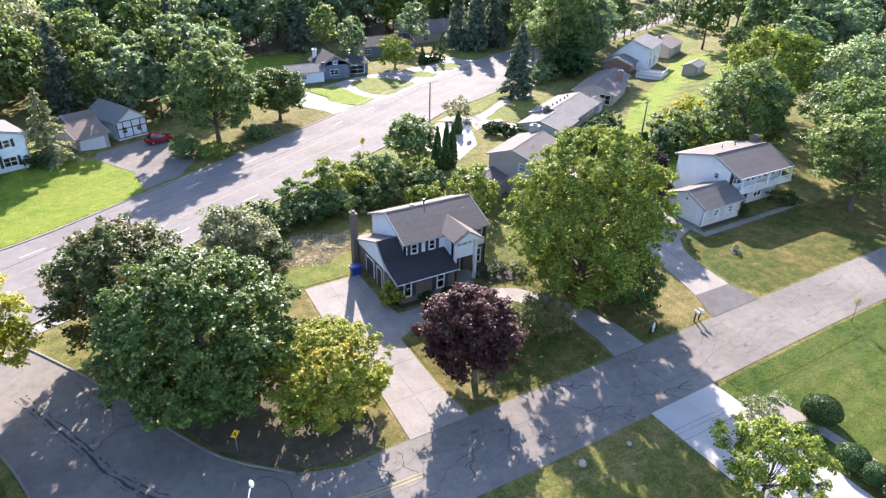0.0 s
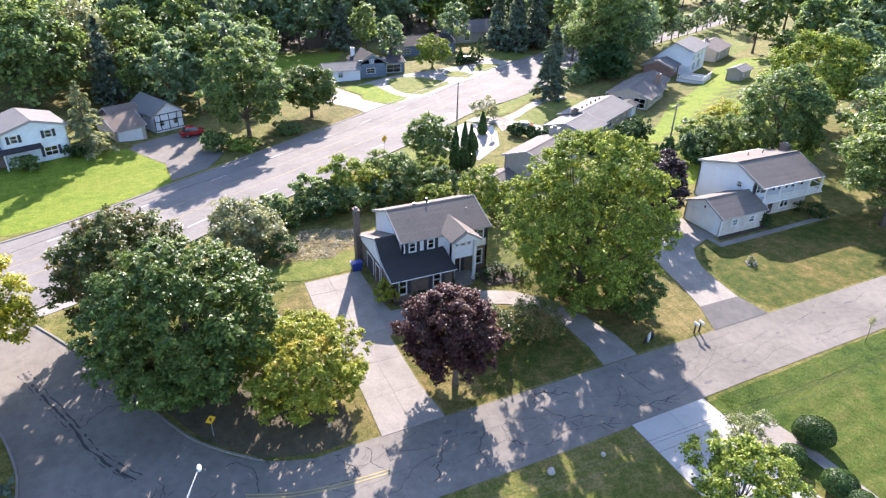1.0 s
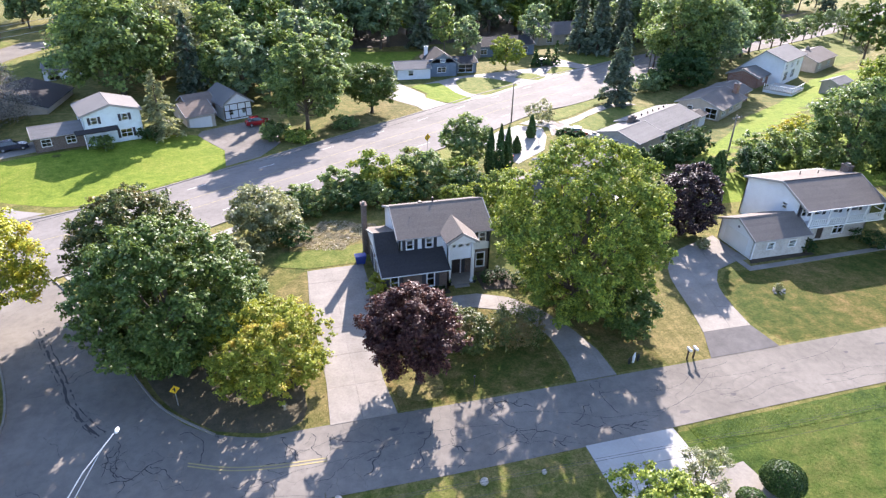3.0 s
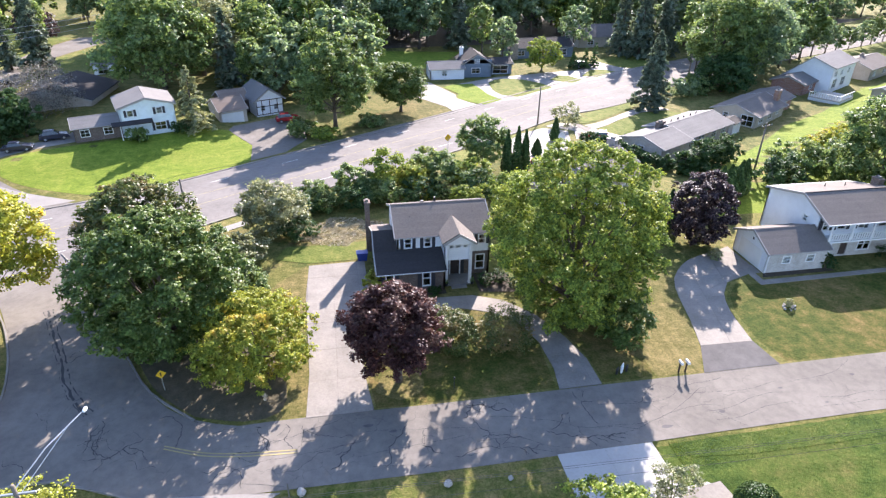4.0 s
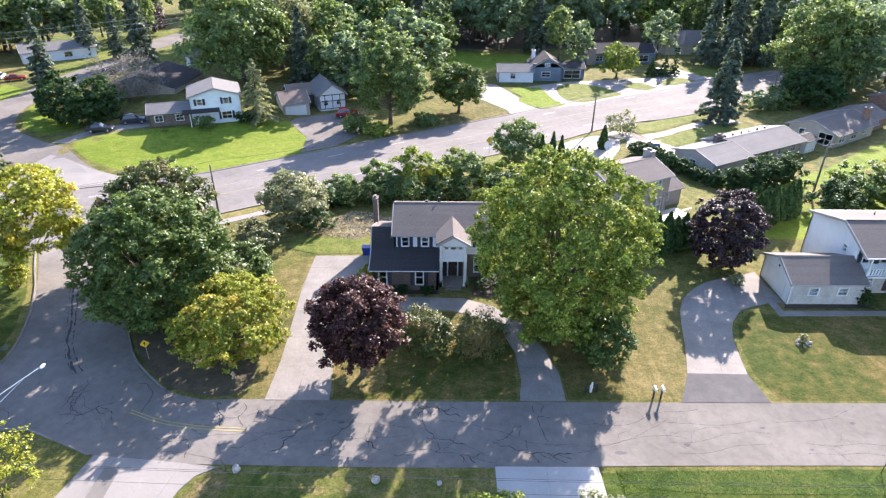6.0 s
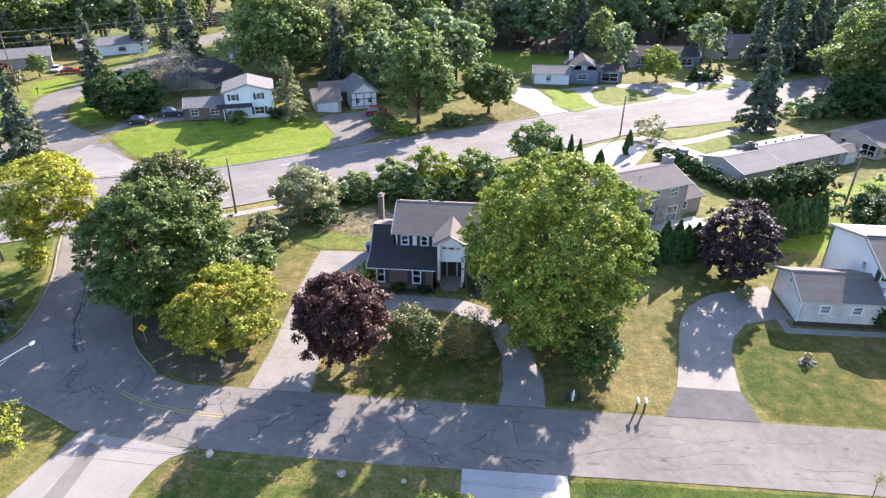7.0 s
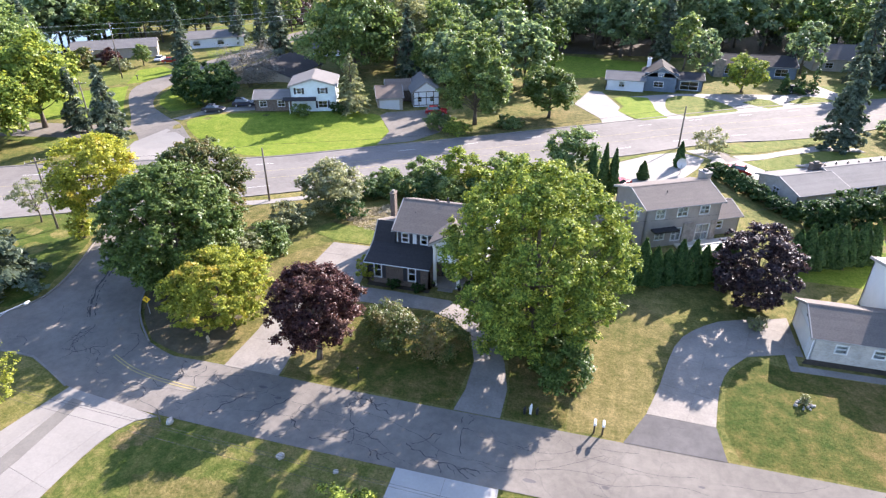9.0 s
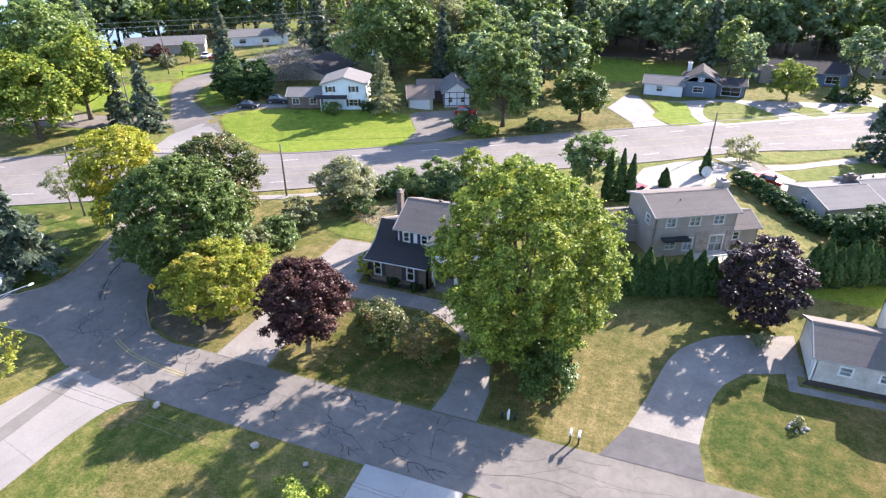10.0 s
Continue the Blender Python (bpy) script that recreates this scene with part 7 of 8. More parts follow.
def wood(x, y, kind=None, s=None):
    k = kind if kind is not None else rnd.choice((0, 0, 1, 1, 2, 3, 4, 4, 0, 6, 5 if rnd.random() < 0.4 else 1))
    s = s or rnd.uniform(0.8, 1.15)
    m = pose(x, y, G(x, y), 0, 0, rnd.uniform(0, 360)) @ Matrix.Diagonal((s * rnd.uniform(0.9, 1.1), s * rnd.uniform(0.9, 1.1), s, 1))
    if k not in used:
        used.add(k)
        proto[k].matrix_basis = m
        return proto[k]
    return copy_thing(proto[k], m)


def belt(x0, x1, y0, y1, step, skip, jitter=0.45, deep=False):
    y = y0
    row = 0
    while y < y1:
        x = x0 + (row % 2) * step / 2
        while x < x1:
            px, py = x + rnd.uniform(-jitter, jitter) * step, y + rnd.uniform(-jitter, jitter) * step
            if not skip(px, py):
                wood(px, py, rnd.choice((7, 8, 7, 8, 6)) if deep else None)
            x += step
        y += step * 0.9
        row += 1


def no_woods(x, y):
    if -90 < x < -25 and y < 185:
        return True
    if -25 < x < 14 and y < 158:
        return True
    if 14 < x < 66 and y < 176 + 0.1 * x:
        return True
    if 66 <= x < 125 and y < 196:
        return True
    if x >= 125 and y < 172 + 0.4 * (x - 125):
        return True
    return 68 < x < 92 and y < 178


belt(-24, 150, 158, 206, 10.2, no_woods)
belt(-24, 150, 206, 250, 12.0, no_woods, deep=True)
belt(-140, -24, 186, 262, 13, lambda x, y: x < -38 and y < 236, deep=True)
belt(110, 260, 150, 262, 14, lambda x, y: y < 172 + 0.4 * (x - 125) or x < 125, deep=True)
belt(150, 256, 92, 152, 15, lambda x, y: (x < 170 and y < 134) or (160 < x < 198 and y > 122) or y > 140 + 0.42 * (x - 150), deep=True)
for x, y, k, s in ((104, 168, 6, 1.0), (108, 164, 6, 1.1), (112, 170, 6, 1.05), (116, 166, 6, 0.95), (120, 172, 6, 1.1), (66, 160, 0, 0.8), (15, 160, 4, 1), (63, 172, 2, 0.9), (92, 175, 1, 0.7), (128, 150, 0, 1.0), (120, 156, 2, 1.0), (138, 160, 1, 1.0), (150, 158, 0, 1.0), (112, 140, 0, 0.85), (118, 136, 4, 0.8)):
    wood(x, y, k, s)
for x, y, k, s in ((2, 134, 2, 0.8), (8, 131, 1, 0.75), (13, 130, 0, 0.7), (16, 137, 4, 0.8), (7, 141, 2, 0.9), (-3, 138, 6, 0.85), (20, 133, 6, 0.8), (25, 139, 1, 0.8), (114, 129.5, 0, 0.85), (121, 132.5, 2, 0.75), (128, 136, 1, 0.85), (136, 140, 0, 0.85), (12, 146, 0, 0.9), (20, 147, 1, 0.9), (28, 148, 4, 0.85)):
    wood(x, y, k, s)
for x, y, k, s in ((192, 158, 4, 0.5), (200, 163, 4, 0.55), (143, 145, 2, 0.85), (149, 149, 4, 0.85), (155, 152, 0, 0.75), (161, 154, 1, 0.5), (167, 157, 4, 0.42), (174, 160, 0, 0.4), (181, 163, 1, 0.42), (188, 167, 4, 0.45), (196, 171, 1, 0.45), (205, 175, 0, 0.5), (214, 179, 4, 0.5), (168, 128, 4, 0.9), (178, 120, 0, 0.9), (160, 112, 3, 0.6), (185, 105, 1, 0.9), (195, 118, 0, 1.0), (150, 88, 1, 0.8), (172, 96, 3, 0.8), (200, 90, 0, 0.9), (140, 52, 1, 0.8), (165, 45, 0, 0.9), (182, 62, 4, 0.9), (205, 70, 0, 1.0), (200, 150, 0, 0.9), (210, 132, 2, 1.0), (225, 110, 1, 1.0), (215, 155, 4, 1.0), (230, 140, 0, 1.0), (130, 38, 3, 0.9), (150, 36, 5, 0.9)):
    wood(x, y, k, s)
for x, y, k, s in ((-112, 132, 3, 1.1), (-120, 120, 3, 1.1), (-100, 124, 6, 0.85), (-106, 118, 5, 1.0), (-96, 108, 2, 0.9), (-120, 142, 1, 1.0), (-128, 152, 4, 1.0), (-118, 162, 3, 1.1), (-106, 166, 5, 1.0), (-112, 176, 1, 1.0), (-100, 160, 0, 0.8), (-124, 175, 0, 1.0), (-132, 165, 3, 1.1), (-110, 190, 1, 1.0), (-112, 150, 1, 0.9), (-95, 168, 0, 0.9), (-88, 176, 4, 0.8), (-100, 182, 3, 0.9), (-70, 172, 6, 0.8), (-60, 168, 6, 0.7), (-30, 176, 4, 1.0), (-64, 196, 2, 0.9), (-80, 200, 0, 0.9), (-84, 92, 5, 0.9), (-95, 84, 0, 0.9), (-80, 70, 3, 0.9), (-98, 68, 1, 1.0), (-66, 60, 5, 0.9), (-118, 86, 1, 1.0), (-78.4, 137.6, 3, 0.4), (-92, 128, 5, 0.38), (-134, 140, 1, 1.1), (-140, 120, 0, 1.1), (-128, 108, 2, 1.1)):
    wood(x, y, k, s)
for x, y, k, s in ((-122, 134, 3, 1.0), (-116, 146, 1, 0.95), (-108, 152, 3, 0.95), (-104, 160, 5, 0.85), (-97, 163, 4, 0.9), (-92, 172, 3, 0.95), (-85, 179, 1, 0.9), (-78, 184, 3, 0.9), (-120, 156, 4, 1.0), (-113, 164, 1, 1.05), (-106, 172, 0, 1.0), (-98, 178, 3, 1.1), (-92, 188, 4, 1.0), (-84, 192, 1, 1.0), (-74, 192, 3, 1.0), (-112, 126, 6, 0.7), (-126, 146, 5, 1.0), (-121, 170, 3, 1.1), (-118, 184, 1, 1.1), (-104, 190, 3, 1.1)):
    wood(x, y, k, s)

# ---- street furniture, cars and small things ----


def utility_pole(x, y, h, label, arm=True, turn=0.0):
    base = thing("utility_pole", pose(x, y, G(x, y), 0, 0, turn), label, "utility pole", "utility poles")
    part("pole", Shape().tube([(0, 0, -0.5), (0, 0, h * 0.5), (0, 0, h)], [0.15, 0.13, 0.1], 10), M_POLE, base, round_shading=True)
    if arm:
        part("crossarm", Shape().box(-1.2, 1.2, -0.16, -0.05, h - 0.55, h - 0.42, 0.01), M_POLE, base)
        for u in (-1.1, -0.45, 0.45, 1.1):
            part("insulator", Shape().tube([(u, -0.1, h - 0.42), (u, -0.1, h - 0.3), (u, -0.1, h - 0.24)], [0.03, 0.06, 0.03], 8), M_GREY_METAL, base)
    return base


def wire(a, b, sag, label, r=0.01, material=None):
    pts = []
    for i in range(17):
        t = i / 16
        p = Vector(a).lerp(Vector(b), t)
        p.z -= sag * 4 * t * (1 - t)
        pts.append(tuple(p))
    return tagged(part("overhead_wire", Shape().tube(pts, r, 5), material or M_WIRE), label, "wire", "overhead wires")


utility_pole(1.3, 62.0, 7.6, "plain weathered wooden pole by the main road", False)
utility_pole(57.0, 101.0, 7.2, "plain weathered wooden pole by the main road", False)
utility_pole(104.8, 131.0, 7.0, "plain weathered wooden pole by the main road", False)
utility_pole(-19.7, 47.3, 9.3, "weathered wooden utility pole with a crossarm", True, 60)
utility_pole(-74.4, 124.2, 13.5, "tall wooden utility pole with crossarms and wires", True, 20)
utility_pole(-51.0, 87.5, 9.5, "weathered wooden utility pole under trees", True, 30)
utility_pole(80.5, 69.5, 8.0, "weathered wooden utility pole behind the hedges", True, 20)
lamp = thing("street_lamp", pose(1.0, 18.6, 0), "wooden pole with a long-armed street lamp", "street lamp")
part("pole", Shape().tube([(0, 0, -0.5), (0, 0, 4), (0, 0, 7.6)], [0.16, 0.14, 0.11], 10), M_POLE, lamp, round_shading=True)
part("arm", Shape().tube([(0.05, 0.1, 7.3), (0.9, 2.2, 7.85), (2.0, 4.7, 7.95)], 0.035, 6), M_GREY_METAL, lamp)
part("brace", Shape().tube([(0.05, 0.1, 6.7), (1.2, 2.9, 7.6), (1.6, 3.8, 7.9)], 0.025, 6), M_GREY_METAL, lamp)
part("lamp_head", Shape().ball((2.12, 4.95, 7.93), (0.13, 0.27, 0.09), 12, 8), M_WHITE, lamp, "pale lamp head", True)
part("crossarm", Shape().box(-1.0, 1.0, -0.06, 0.06, 6.9, 7.02, 0.01), M_GREY_METAL, lamp)
for dz, dy in ((0.0, 0.0), (0.9, -0.9), (-0.7, -0.5)):
    wire((1.0, 18.6 + dy, 4.6 + dz), (75.0, 15.2 + dy, 6.6 + dz), 0.5, "thin dark overhead wire along the street")
    wire((1.0, 18.6 + dy, 4.6 + dz), (-40.0, 20.5 + dy, 5.0 + dz), 0.5, "thin dark overhead wire along the street")
wire((1.3, 62.0, 7.4), (57.0, 101.0, 7.0 - 1.2), 0.9, "thin dark overhead wire along the main road", 0.014)
wire((57.0, 101.0, 5.8), (104.8, 131.0, 5.3), 0.8, "thin dark overhead wire along the main road", 0.014)
wire((1.3, 62.0, 7.4), (-19.7, 47.3, 8.6), 0.5, "thin dark overhead wire along the main road", 0.014)
for dz in (0, 1.2, 2.4):
    wire((-74.4, 124.2, 9.9 - dz), (-160, 75, 12 - dz), 1.2, "pale grey overhead wire across the side street", 0.032, M_WIRE_PALE)
    wire((-74.4, 124.2, 9.9 - dz), (-10, 190, 13 - dz), 1.5, "pale grey overhead wire across the side street", 0.032, M_WIRE_PALE)
wire((80.5, 69.5, 7.6), (48, 56, 5.0), 0.5, "thin pale service wire over the hedges")
wire((80.5, 69.5, 7.2), (71, 53.0, 5.0), 0.4, "thin pale service wire to the white house")

for i, dx in enumerate((0.0, 0.62)):
    mb = thing("mailbox", pose(46.25 + dx, 29.35, 0), "white mailbox on a wooden post by the street", "mailbox", "mailboxes")
    part("post", Shape().box(-0.06, 0.06, -0.06, 0.06, -0.2, 1.02, 0.01), M_TIMBER, mb)
    bx = Shape()
    prof = [(-0.1, 0), (0.1, 0), (0.1, 0.14)] + [(0.1 * math.cos(a), 0.14 + 0.1 * math.sin(a)) for a in (0.6, 1.2, 1.9, 2.5)] + [(-0.1, 0.14)]
    n = len(prof)
    bx.add([(u, -0.32, 1.02 + w) for u, w in prof] + [(u, 0.22, 1.02 + w) for u, w in prof], [tuple(range(n)), tuple(range(2 * n - 1, n - 1, -1))] + [(k, n + k, n + (k + 1) % n, (k + 1) % n) for k in range(n)])
    part("box", bx, M_WHITE, mb)
    part("flag", Shape().box(0.11, 0.12, -0.1, -0.05, 1.08, 1.3), M_CAR_RED, mb)
M_HYDRANT = plain("faded_hydrant_paint", (0.42, 0.33, 0.22), 0.7)
hyd = thing("fire_hydrant", pose(12.0, 31.6, 0), "small faded fire hydrant under a yellow-green maple", "fire hydrant")
part("body", Shape().tube([(0, 0, 0), (0, 0, 0.08), (0, 0, 0.1), (0, 0, 0.55), (0, 0, 0.6), (0, 0, 0.72)], [0.16, 0.16, 0.11, 0.11, 0.13, 0.03], 12), M_HYDRANT, hyd)
part("nozzle", Shape().tube([(-0.2, 0, 0.42), (0.2, 0, 0.42)], 0.06, 8), M_HYDRANT, hyd)


def boulder(x, y, r, label, seed):
    b = part("boulder", Shape().ball((0, 0, r * 0.55), (r, r * 0.85, r * 0.75), 14, 9, 0.35, seed), M_ROCK, None, "", True)
    b.matrix_basis = pose(x, y, G(x, y), 0, 0, seed * 40)
    return tagged(b, label, "rock")


boulder(24.75, 21.1, 0.32, "pale rounded boulder on the verge", 1)
boulder(29.1, 20.9, 0.2, "small white stone on the verge", 2)
boulder(15.0, 22.0, 0.34, "pale boulder in a shaded verge corner", 3)
for i in range(16):
    a = i * 0.9
    boulder(62.2 + 0.75 * math.cos(a) * (0.5 + 0.5 * (i % 3) / 2), 36.7 + 0.6 * math.sin(a) * (0.5 + 0.5 * (i % 2)), 0.07 + 0.03 * (i % 4), "rough stone of a small rock garden", i + 5)
shrub("rock_garden_plant", 62.2, 36.8, 0.9, 0.4, L_SAGE, "small spiky plant among garden stones", 260, 500, 0.1)
tagged(part("marker_post", Shape().tube([(14.2, 21.9, -0.2), (14.2, 21.9, 1.3)], 0.05, 6), M_POLE), "short leaning wooden marker post on the verge", "post")

bins = thing("recycling_bin", pose(21.0, 52.6, 0), "blue plastic wheeled bin beside the chimney", "bin")
bb = Shape()
bb.add([(-0.45, -0.3, 0.0), (0.45, -0.3, 0.0), (0.45, 0.3, 0.0), (-0.45, 0.3, 0.0), (-0.6, -0.4, 0.95), (0.6, -0.4, 0.95), (0.6, 0.4, 0.95), (-0.6, 0.4, 0.95)],
       [(3, 2, 1, 0), (4, 5, 6, 7), (0, 1, 5, 4), (1, 2, 6, 5), (2, 3, 7, 6), (3, 0, 4, 7)])
part("tub", bb, M_BLUE_BIN, bins)
part("lid", Shape().box(-0.64, 0.64, -0.44, 0.44, 0.95, 1.03, 0.02), M_BLUE_BIN, bins)

M_SIGN = plain("sign_yellow", (0.75, 0.45, 0.02), 0.5)


def road_sign(x, y, turn, half, low, label):
    """Diamond warning sign: plate with a dark symbol on a slim post."""
    sign = thing("road_sign", pose(x, y, G(x, y), 0, 0, turn), label, "road sign")
    part("post", Shape().tube([(0, 0, -0.3), (0, 0, low + half * 1.6)], 0.035, 6), M_GREY_METAL, sign)
    diamond = [(0, low), (half, low + half), (0, low + 2 * half), (-half, low + half)]
    plate = Shape().add([(u, -0.05, w) for u, w in diamond] + [(u, -0.036, w) for u, w in diamond], [(0, 1, 2, 3), (7, 6, 5, 4), (0, 4, 5, 1), (1, 5, 6, 2), (2, 6, 7, 3), (3, 7, 4, 0)])
    plate = part("plate", plate, M_SIGN, sign)
    part("symbol", Shape().box(-half * 0.12, half * 0.12, -0.058, -0.05, low + half * 0.55, low + half * 1.5).box(-half * 0.34, half * 0.12, -0.058, -0.05, low + half * 1.1, low + half * 1.32), M_BLACK, plate)
    return sign


road_sign(37.2, 87.5, 205, 0.65, 2.0, "yellow diamond road sign on a post")
road_sign(4.0, 34.0, 20, 0.4, 1.3, "yellow diamond warning sign beneath the dark maple")
yd = thing("garden_ornament", pose(41.4, 30.0, 0), "cluster of small dark and white metal garden ornaments", "garden ornament")
for k, (x, h) in enumerate(((-0.45, 0.8), (0.0, 1.05), (0.5, 0.75))):
    part("figure_post", Shape().tube([(x, 0.1 * k, -0.1), (x, 0.1 * k, h * 0.6), (x + 0.05, 0.1 * k, h)], [0.09, 0.13, 0.04], 8), M_WHITE if k == 1 else M_BLACK, yd)
yp = thing("yard_post", pose(27.0, 30.4, 0), "slim black garden post on the lawn", "garden post")
part("stem", Shape().tube([(0, 0, -0.1), (0, 0, 1.1)], 0.035, 6), M_BLACK, yp)
part("finial", Shape().ball((0, 0, 1.18), (0.1, 0.1, 0.12), 8, 6), M_BLACK, yp)
for x in (29.2, 31.9):
    pot = thing("flower_pot", pose(x, 45.7, 0.14), "dark pot with a small plant on the porch", "flower pot", "porch pots")
    part("pot", Shape().tube([(0, 0, 0), (0, 0, 0.3), (0, 0, 0.36)], [0.14, 0.2, 0.22], 12), M_BLACK, pot)
    rg = np.random.default_rng(int(x))
    p_, n_, c_, d_ = crown_points(rg, 0.2, 0.2, 0.22, 10, 0.1, 160)
    p_[:, 2] += 0.5
    leaf_part("plant", p_, n_, 0.07, L_GREEN, pot, rg)


def car(x, y, turn, paint, label, tall=0.0, length=4.6):
    base = thing("car", pose(x, y, G(x, y) + 0.05, 0, 0, turn), label, "car")
    hl, w = length / 2, 0.9
    body = Shape()
    prof = [(-hl, 0.35), (-hl + 0.05, 0.75 + tall * 0.5), (-hl * 0.55, 0.92 + tall * 0.5), (hl * 0.42, 0.95 + tall * 0.5), (hl * 0.92, 0.78 + tall * 0.4), (hl, 0.55), (hl, 0.3)]
    n = len(prof)
    for sx, k in ((-1, 0.94), (-1, 1.0), (1, 1.0), (1, 0.94)):
        body.v += [(u * (1 if abs(k) == 1 else 0.985), sx * w * k, z + (0.0 if k == 1.0 else 0.03)) for u, z in prof]
    body.f = [(r * n + i, r * n + (i + 1) % n, (r + 1) * n + (i + 1) % n, (r + 1) * n + i) for r in range(3) for i in range(n)] + [tuple(range(n - 1, -1, -1)), tuple(range(3 * n, 4 * n))]
    part("body", body, paint, base)
    z0, z1 = 0.93 + tall * 0.5, 1.42 + tall
    back = -hl * 0.78 if tall else -hl * 0.6
    cab = Shape()
    lo = [(back, -0.8), (hl * 0.4, -0.8), (hl * 0.4, 0.8), (back, 0.8)]
    hi = [(back + 0.35, -0.62), (hl * 0.08, -0.62), (hl * 0.08, 0.62), (back + 0.35, 0.62)]
    cab.add([(a, b, z0 - 0.02) for a, b in lo] + [(a, b, z1) for a, b in hi], [(0, 1, 5, 4), (1, 2, 6, 5), (2, 3, 7, 6), (3, 0, 4, 7), (3, 2, 1, 0), (4, 5, 6, 7)])
    part("cabin_glass", cab, plain("tinted_glass", (0.02, 0.025, 0.03), 0.08, 0, 0.8), base)
    part("roof", Shape().box(back + 0.3, hl * 0.1, -0.65, 0.65, z1 - 0.01, z1 + 0.05, 0.02), paint, base)
    for a in (-hl * 0.6, hl * 0.62):
        for sy in (-0.82, 0.82):
            tyre = part("tyre", Shape().tube([(a, sy - 0.11, 0.32), (a, sy + 0.11, 0.32)], 0.33, 16), M_RUBBER, base)
            part("rim", Shape().tube([(a, sy - 0.12, 0.32), (a, sy + 0.12, 0.32)], 0.2, 12), M_GREY_METAL, tyre)
    for sy in (-0.62, 0.62):
        part("headlight", Shape().box(hl - 0.06, hl + 0.01, sy - 0.18, sy + 0.18, 0.56, 0.68, 0.01), M_WHITE, base)
        part("tail_light", Shape().box(-hl - 0.01, -hl + 0.05, sy - 0.16, sy + 0.16, 0.58, 0.7, 0.01), M_CAR_RED, base)
    return base


car(10.2, 115.4, 12, M_CAR_RED, "parked red car in front of the half-timbered house", 0.25)
car(-32.6, 100.6, 12, M_CAR_DARK, "parked dark sedan on a driveway")
car(-28.6, 105.4, 20, M_CAR_DARK, "parked dark car beside the pale blue house", 0.2)
car(-54.4, 149.6, 70, M_CAR_DARK, "dark car standing on the lane", 0.2)
car(87.0, 154.0, 8, M_CAR_DARK, "dark pickup parked by a driveway", 0.3, 5.2)
car(47.2, 77.6, 60, M_CAR_RED, "red car parked behind the grey house")
car(64.4, 89.4, 160, M_CAR_RED, "dark red car parked by the hedge")
car(-73.8, 142.8, 30, M_CAR_RED, "red car parked by a lakeside house")
car(-78.6, 144.6, 110, M_CAR_WHITE, "white car parked by a lakeside house")
shrub("shrub", -92.4, 132.0, 4.6, 3.4, L_MAPLE_TURN, "brownish rounded shrub before a lakeside house", 171, 2200, 0.4)
shrub("shrub", -87.2, 135.6, 4.2, 3.0, L_RED, "reddish-brown shrub before a lakeside house", 172, 1800, 0.4)
shrub("shrub", -80.0, 131.0, 3.2, 2.6, L_SAGE, "pale grey-green shrub before a lakeside house", 173, 1600, 0.36)
patch("water", [(-300, 130), (-120, 95), (-112, 140), (-130, 215), (-110, 320), (-300, 400)], 0.03, M_WATER, "pale blue lake glimpsed behind trees", "lake", 30)
car(-14.6, 30.4, 10, M_CAR_WHITE, "white van parked under a pine", 0.5, 4.8)
dish = thing("satellite_dish", pose(56.1, 85.8, G(56.1, 85.8), 0, 0, 200), "white satellite dish on a post behind the grey house", "satellite dish")
part("post", Shape().tube([(0, 0, -0.2), (0, 0, 1.4)], 0.05, 8), M_GREY_METAL, dish)
bowl = Shape()
for j in range(5):
    a = j / 4
    bowl.v += [(0.75 * a * math.cos(q * math.pi / 8), -0.3 + 0.22 * a * a - 0.35 * a * math.sin(q * math.pi / 8) * 0.5, 1.6 + 0.75 * a * math.sin(q * math.pi / 8)) for q in range(16)]
bowl.f = [(j * 16 + q, j * 16 + (q + 1) % 16, (j + 1) * 16 + (q + 1) % 16, (j + 1) * 16 + q) for j in range(4) for q in range(16)]
part("bowl", bowl, M_WHITE, dish, round_shading=True)
part("feed_arm", Shape().tube([(0, -0.2, 1.0), (0, -0.9, 1.5)], 0.025, 6), M_GREY_METAL, dish)
mb = thing("mailbox", pose(-69.0, 123.2, G(-69.0, 123.2)), "black mailbox on a post by the side street", "mailbox", "mailboxes")
part("post", Shape().box(-0.07, 0.07, -0.07, 0.07, -0.2, 1.05, 0.01), M_BLACK, mb)
part("box", Shape().box(-0.16, 0.16, -0.3, 0.3, 1.05, 1.4, 0.06), M_BLACK, mb)

# ---- wear of the road surface ----


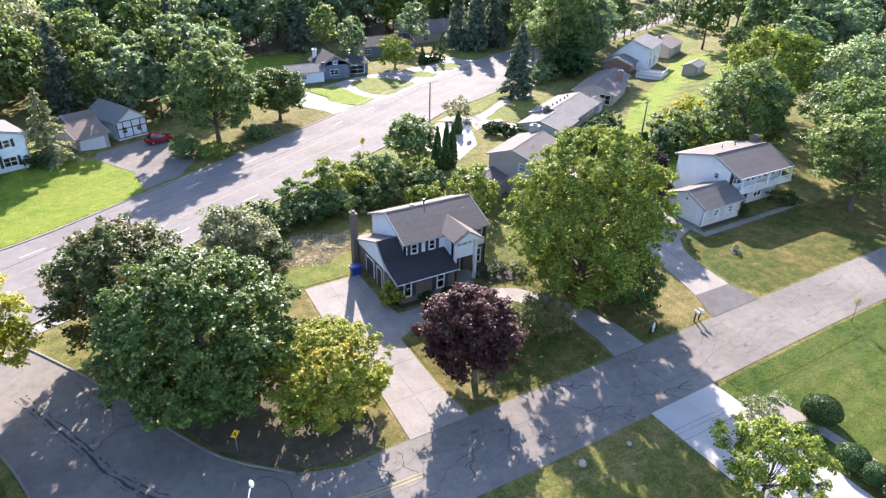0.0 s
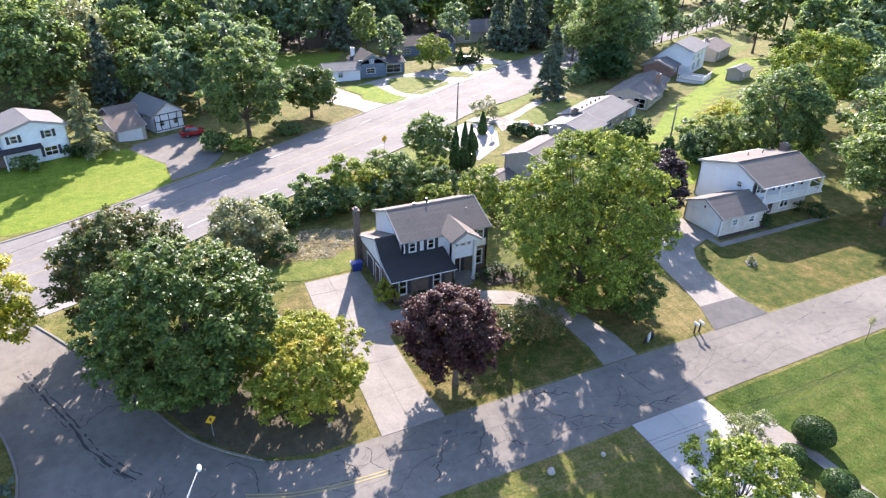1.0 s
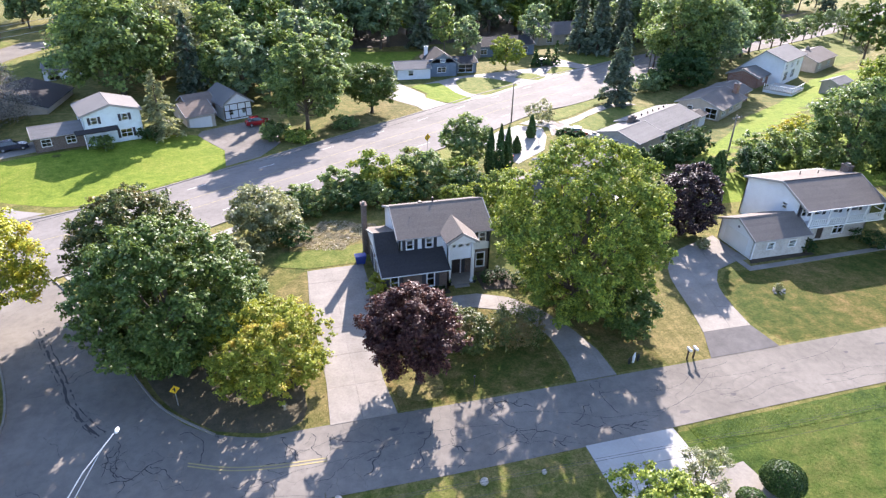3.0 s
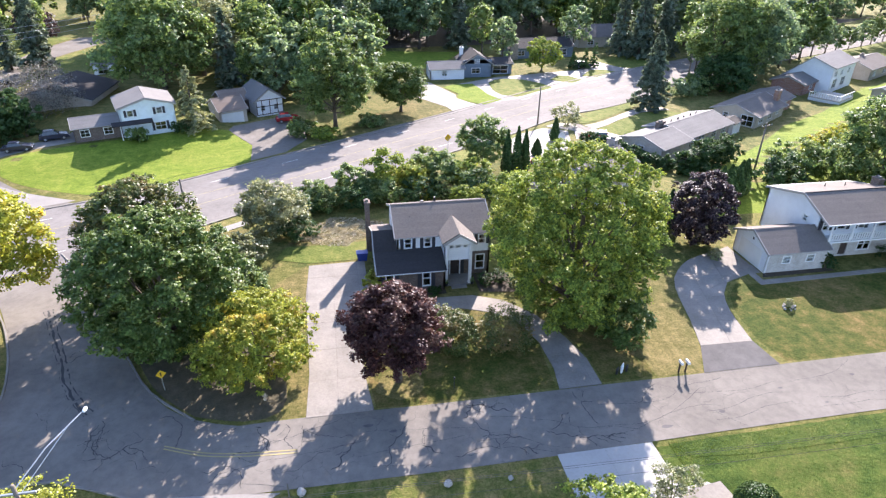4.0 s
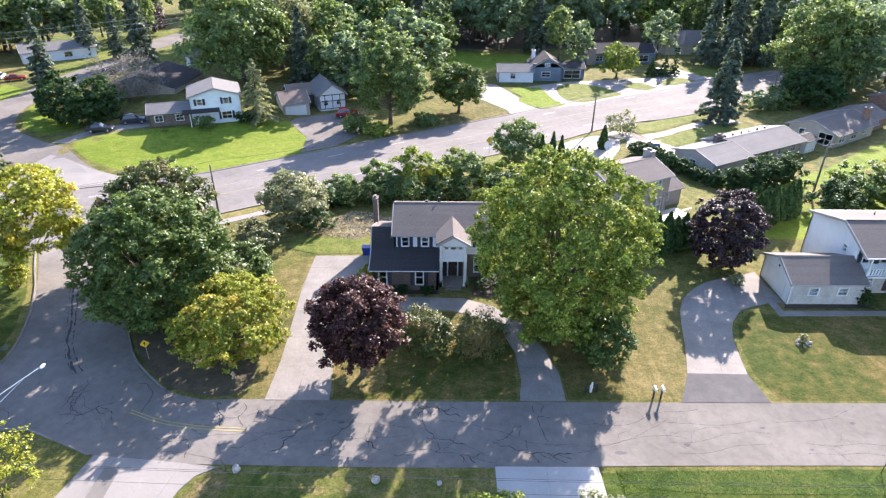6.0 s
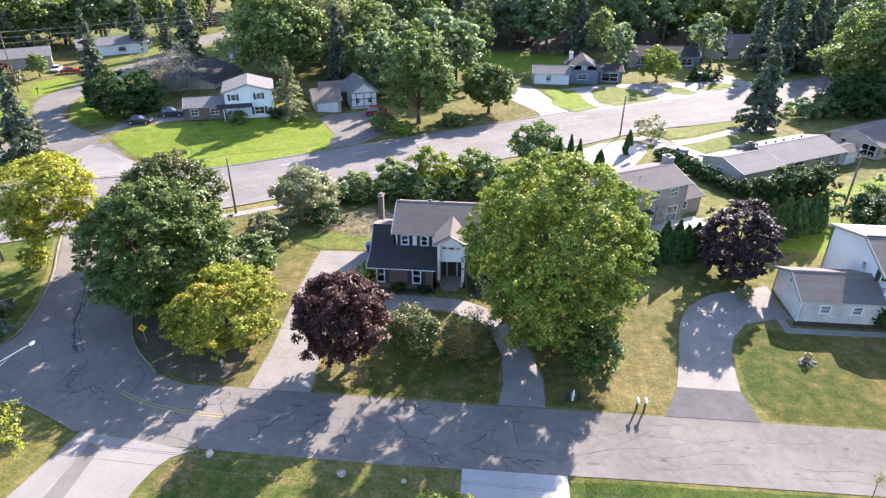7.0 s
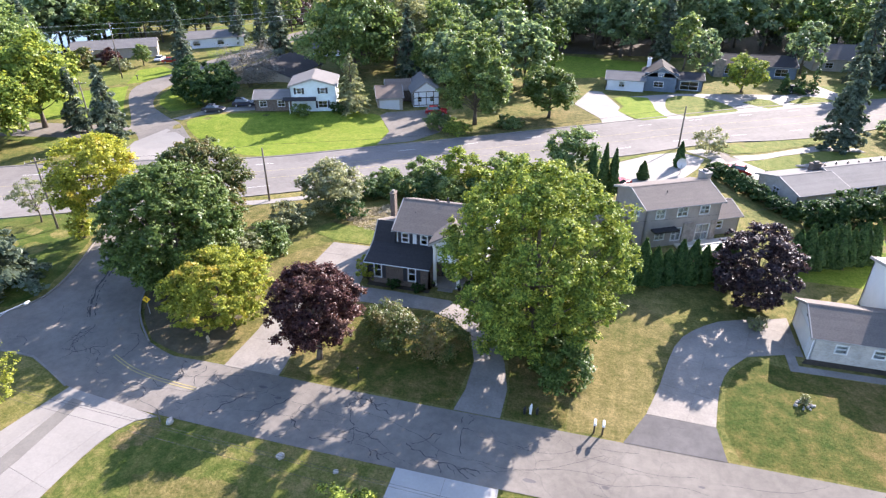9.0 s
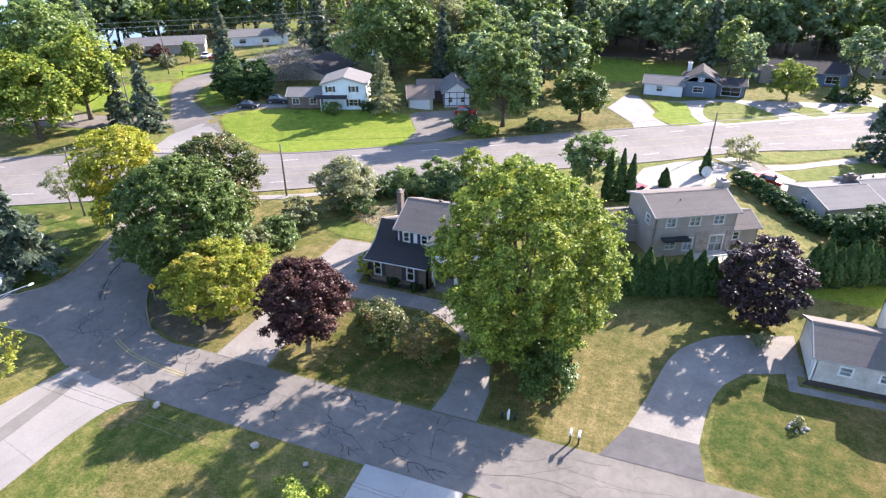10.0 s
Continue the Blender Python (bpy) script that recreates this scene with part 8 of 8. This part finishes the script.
def crack_line(s, x, y, heading, length, rng, w=0.05, wander=0.35, inside=None, fork=0.12):
    """A wandering sealed crack laid on the road."""
    px, py, n, run = x, y, 0, 0.0
    pts = [(px, py)]
    drift = heading
    while run < length:
        heading += rng.uniform(-0.12, 0.12)
        drift += rng.uniform(-wander, wander) * 1.5 + (heading - drift) * 0.45
        st = rng.uniform(0.08, 0.28)
        px, py = px + math.cos(drift) * st, py + math.sin(drift) * st
        if inside and not inside(px, py):
            break
        pts.append((px, py))
        run += st
        if rng.random() < fork * st:
            crack_line(s, px, py, drift + rng.choice((-1, 1)) * rng.uniform(0.6, 1.4), length * 0.3, rng, w * 0.8, wander, inside, 0)
    if len(pts) < 3:
        return
    base = len(s.v)
    for i, p in enumerate(pts):
        a, b = Vector(pts[max(i - 1, 0)]), Vector(pts[min(i + 1, len(pts) - 1)])
        d = (b - a).normalized()
        k = w * rng.uniform(0.15, 0.9) * (0.3 if i in (0, len(pts) - 1) else 1)
        z = G(*p) + 0.036
        s.v += [(p[0] - d.y * k / 2, p[1] + d.x * k / 2, z), (p[0] + d.y * k / 2, p[1] - d.x * k / 2, z)]
    s.f += [(base + 2 * i, base + 2 * i + 1, base + 2 * i + 3, base + 2 * i + 2) for i in range(len(pts) - 1)]


on_street = lambda x, y: 22.7 < y < 28.7 and x > 8
rc = random.Random(77)
cs = Shape()
for i in range(10):
    crack_line(cs, rc.uniform(10, 44), rc.uniform(22.9, 28.5), rc.choice((0.0, 1.57, 1.57, 0.3)), rc.uniform(2, 7), rc, rc.uniform(0.04, 0.1), 0.45, on_street, 0.3)
for yy in (23.6, 24.6, 26.8):
    for x0 in range(9, 140, 9):
        crack_line(cs, x0 + rc.uniform(0, 2), yy + rc.uniform(-0.1, 0.1), 0.0, rc.uniform(7, 12), rc, 0.04, 0.03, on_street, 0.02)
for x0, y0 in ((27.5, 27.4), (28.5, 28.2), (31, 27.6), (33, 25), (30.6, 23.5), (24.5, 23.4), (19, 26.5), (35.5, 24), (37, 27.3), (12, 28.2), (14.5, 26), (21.5, 24.8)):
    for k in range(2):
        crack_line(cs, x0 + rc.uniform(-0.6, 0.6), y0 + rc.uniform(-0.5, 0.5), rc.uniform(0, 6.28), rc.uniform(1.5, 4.5), rc, rc.uniform(0.06, 0.13), 0.55, on_street, 0.5)
bend_in = lambda x, y: -9 < x < 12 and 24.5 < y < 33 and not (x < 0 and y < 26.5) and not (x > 3 and y > 29 + 0.4 * (10 - x))
for i in range(15):
    crack_line(cs, rc.uniform(-7, 11), rc.uniform(25, 31), rc.choice((0.2, 2.0, 2.6, -0.4)), rc.uniform(2, 7), rc, rc.uniform(0.03, 0.13), 0.5, bend_in, 0.4)
side_in = lambda x, y: 30 < y < 52 and -13 + 0.0 * x < x < 3 and (x + 9) > -0.45 * (y - 38) and x < 3.0 - 0.55 * (y - 33.5)
for i in range(8):
    crack_line(cs, rc.uniform(-8, 1), rc.uniform(32, 48), rc.choice((2.1, 2.1, 0.5)), rc.uniform(3, 9), rc, rc.uniform(0.05, 0.1), 0.5, side_in, 0.2)
tagged(part("crack_sealant", cs, plain("bitumen", (0.042, 0.041, 0.043), 0.85)), "dark sealed cracks wandering over the asphalt", "road crack", kind="stuff")
sm = Shape()
seam = curve([(-9.4, 47.6), (-8.2, 45.0), (-6.9, 42.3), (-5.7, 39.6), (-4.5, 36.9), (-3.5, 35.1), (-2.5, 33.6), (-1.2, 32.1)], 0.35)
for off, wd, hole in ((0.0, 0.24, 0.12), (0.42, 0.15, 0.3), (-0.3, 0.08, 0.5)):
    rows_, wob = [], 0.0
    for i, p in enumerate(seam):
        a, b = Vector(seam[max(i - 1, 0)]), Vector(seam[min(i + 1, len(seam) - 1)])
        d = (b - a).normalized()
        wob = wob * 0.7 + rc.uniform(-0.06, 0.06)
        k = wd * rc.uniform(0.3, 1.15)
        ox, oy = p[0] - d.y * (off + wob), p[1] + d.x * (off + wob)
        rows_.append((len(sm.v), rc.random() < hole))
        sm.v += [(ox - d.y * k / 2, oy + d.x * k / 2, G(ox, oy) + 0.034), (ox + d.y * k / 2, oy - d.x * k / 2, G(ox, oy) + 0.034)]
    sm.f += [(i, i + 1, j + 1, j) for (i, cut), (j, _) in zip(rows_, rows_[1:]) if not cut]
tagged(part("road_seam", sm, plain("seam_tar", (0.05, 0.049, 0.05), 0.9)), "dark broken seam along the middle of the side street", "road seam", kind="structure")
pt = Shape()
for i in range(9):
    x, y, w, h = rc.uniform(9, 80), rc.uniform(23.2, 27.6), rc.uniform(0.2, 0.7), rc.uniform(0.08, 0.2)
    n = 9
    pt.add([(x + w * math.cos(6.283 * k / n) * rc.uniform(0.7, 1.1), y + h * math.sin(6.283 * k / n) * rc.uniform(0.7, 1.1), 0.034) for k in range(n)], [tuple(range(n))])
tagged(part("tar_patch", pt, M_APRON), "small dark tar patches on the street", "road patch", kind="stuff")
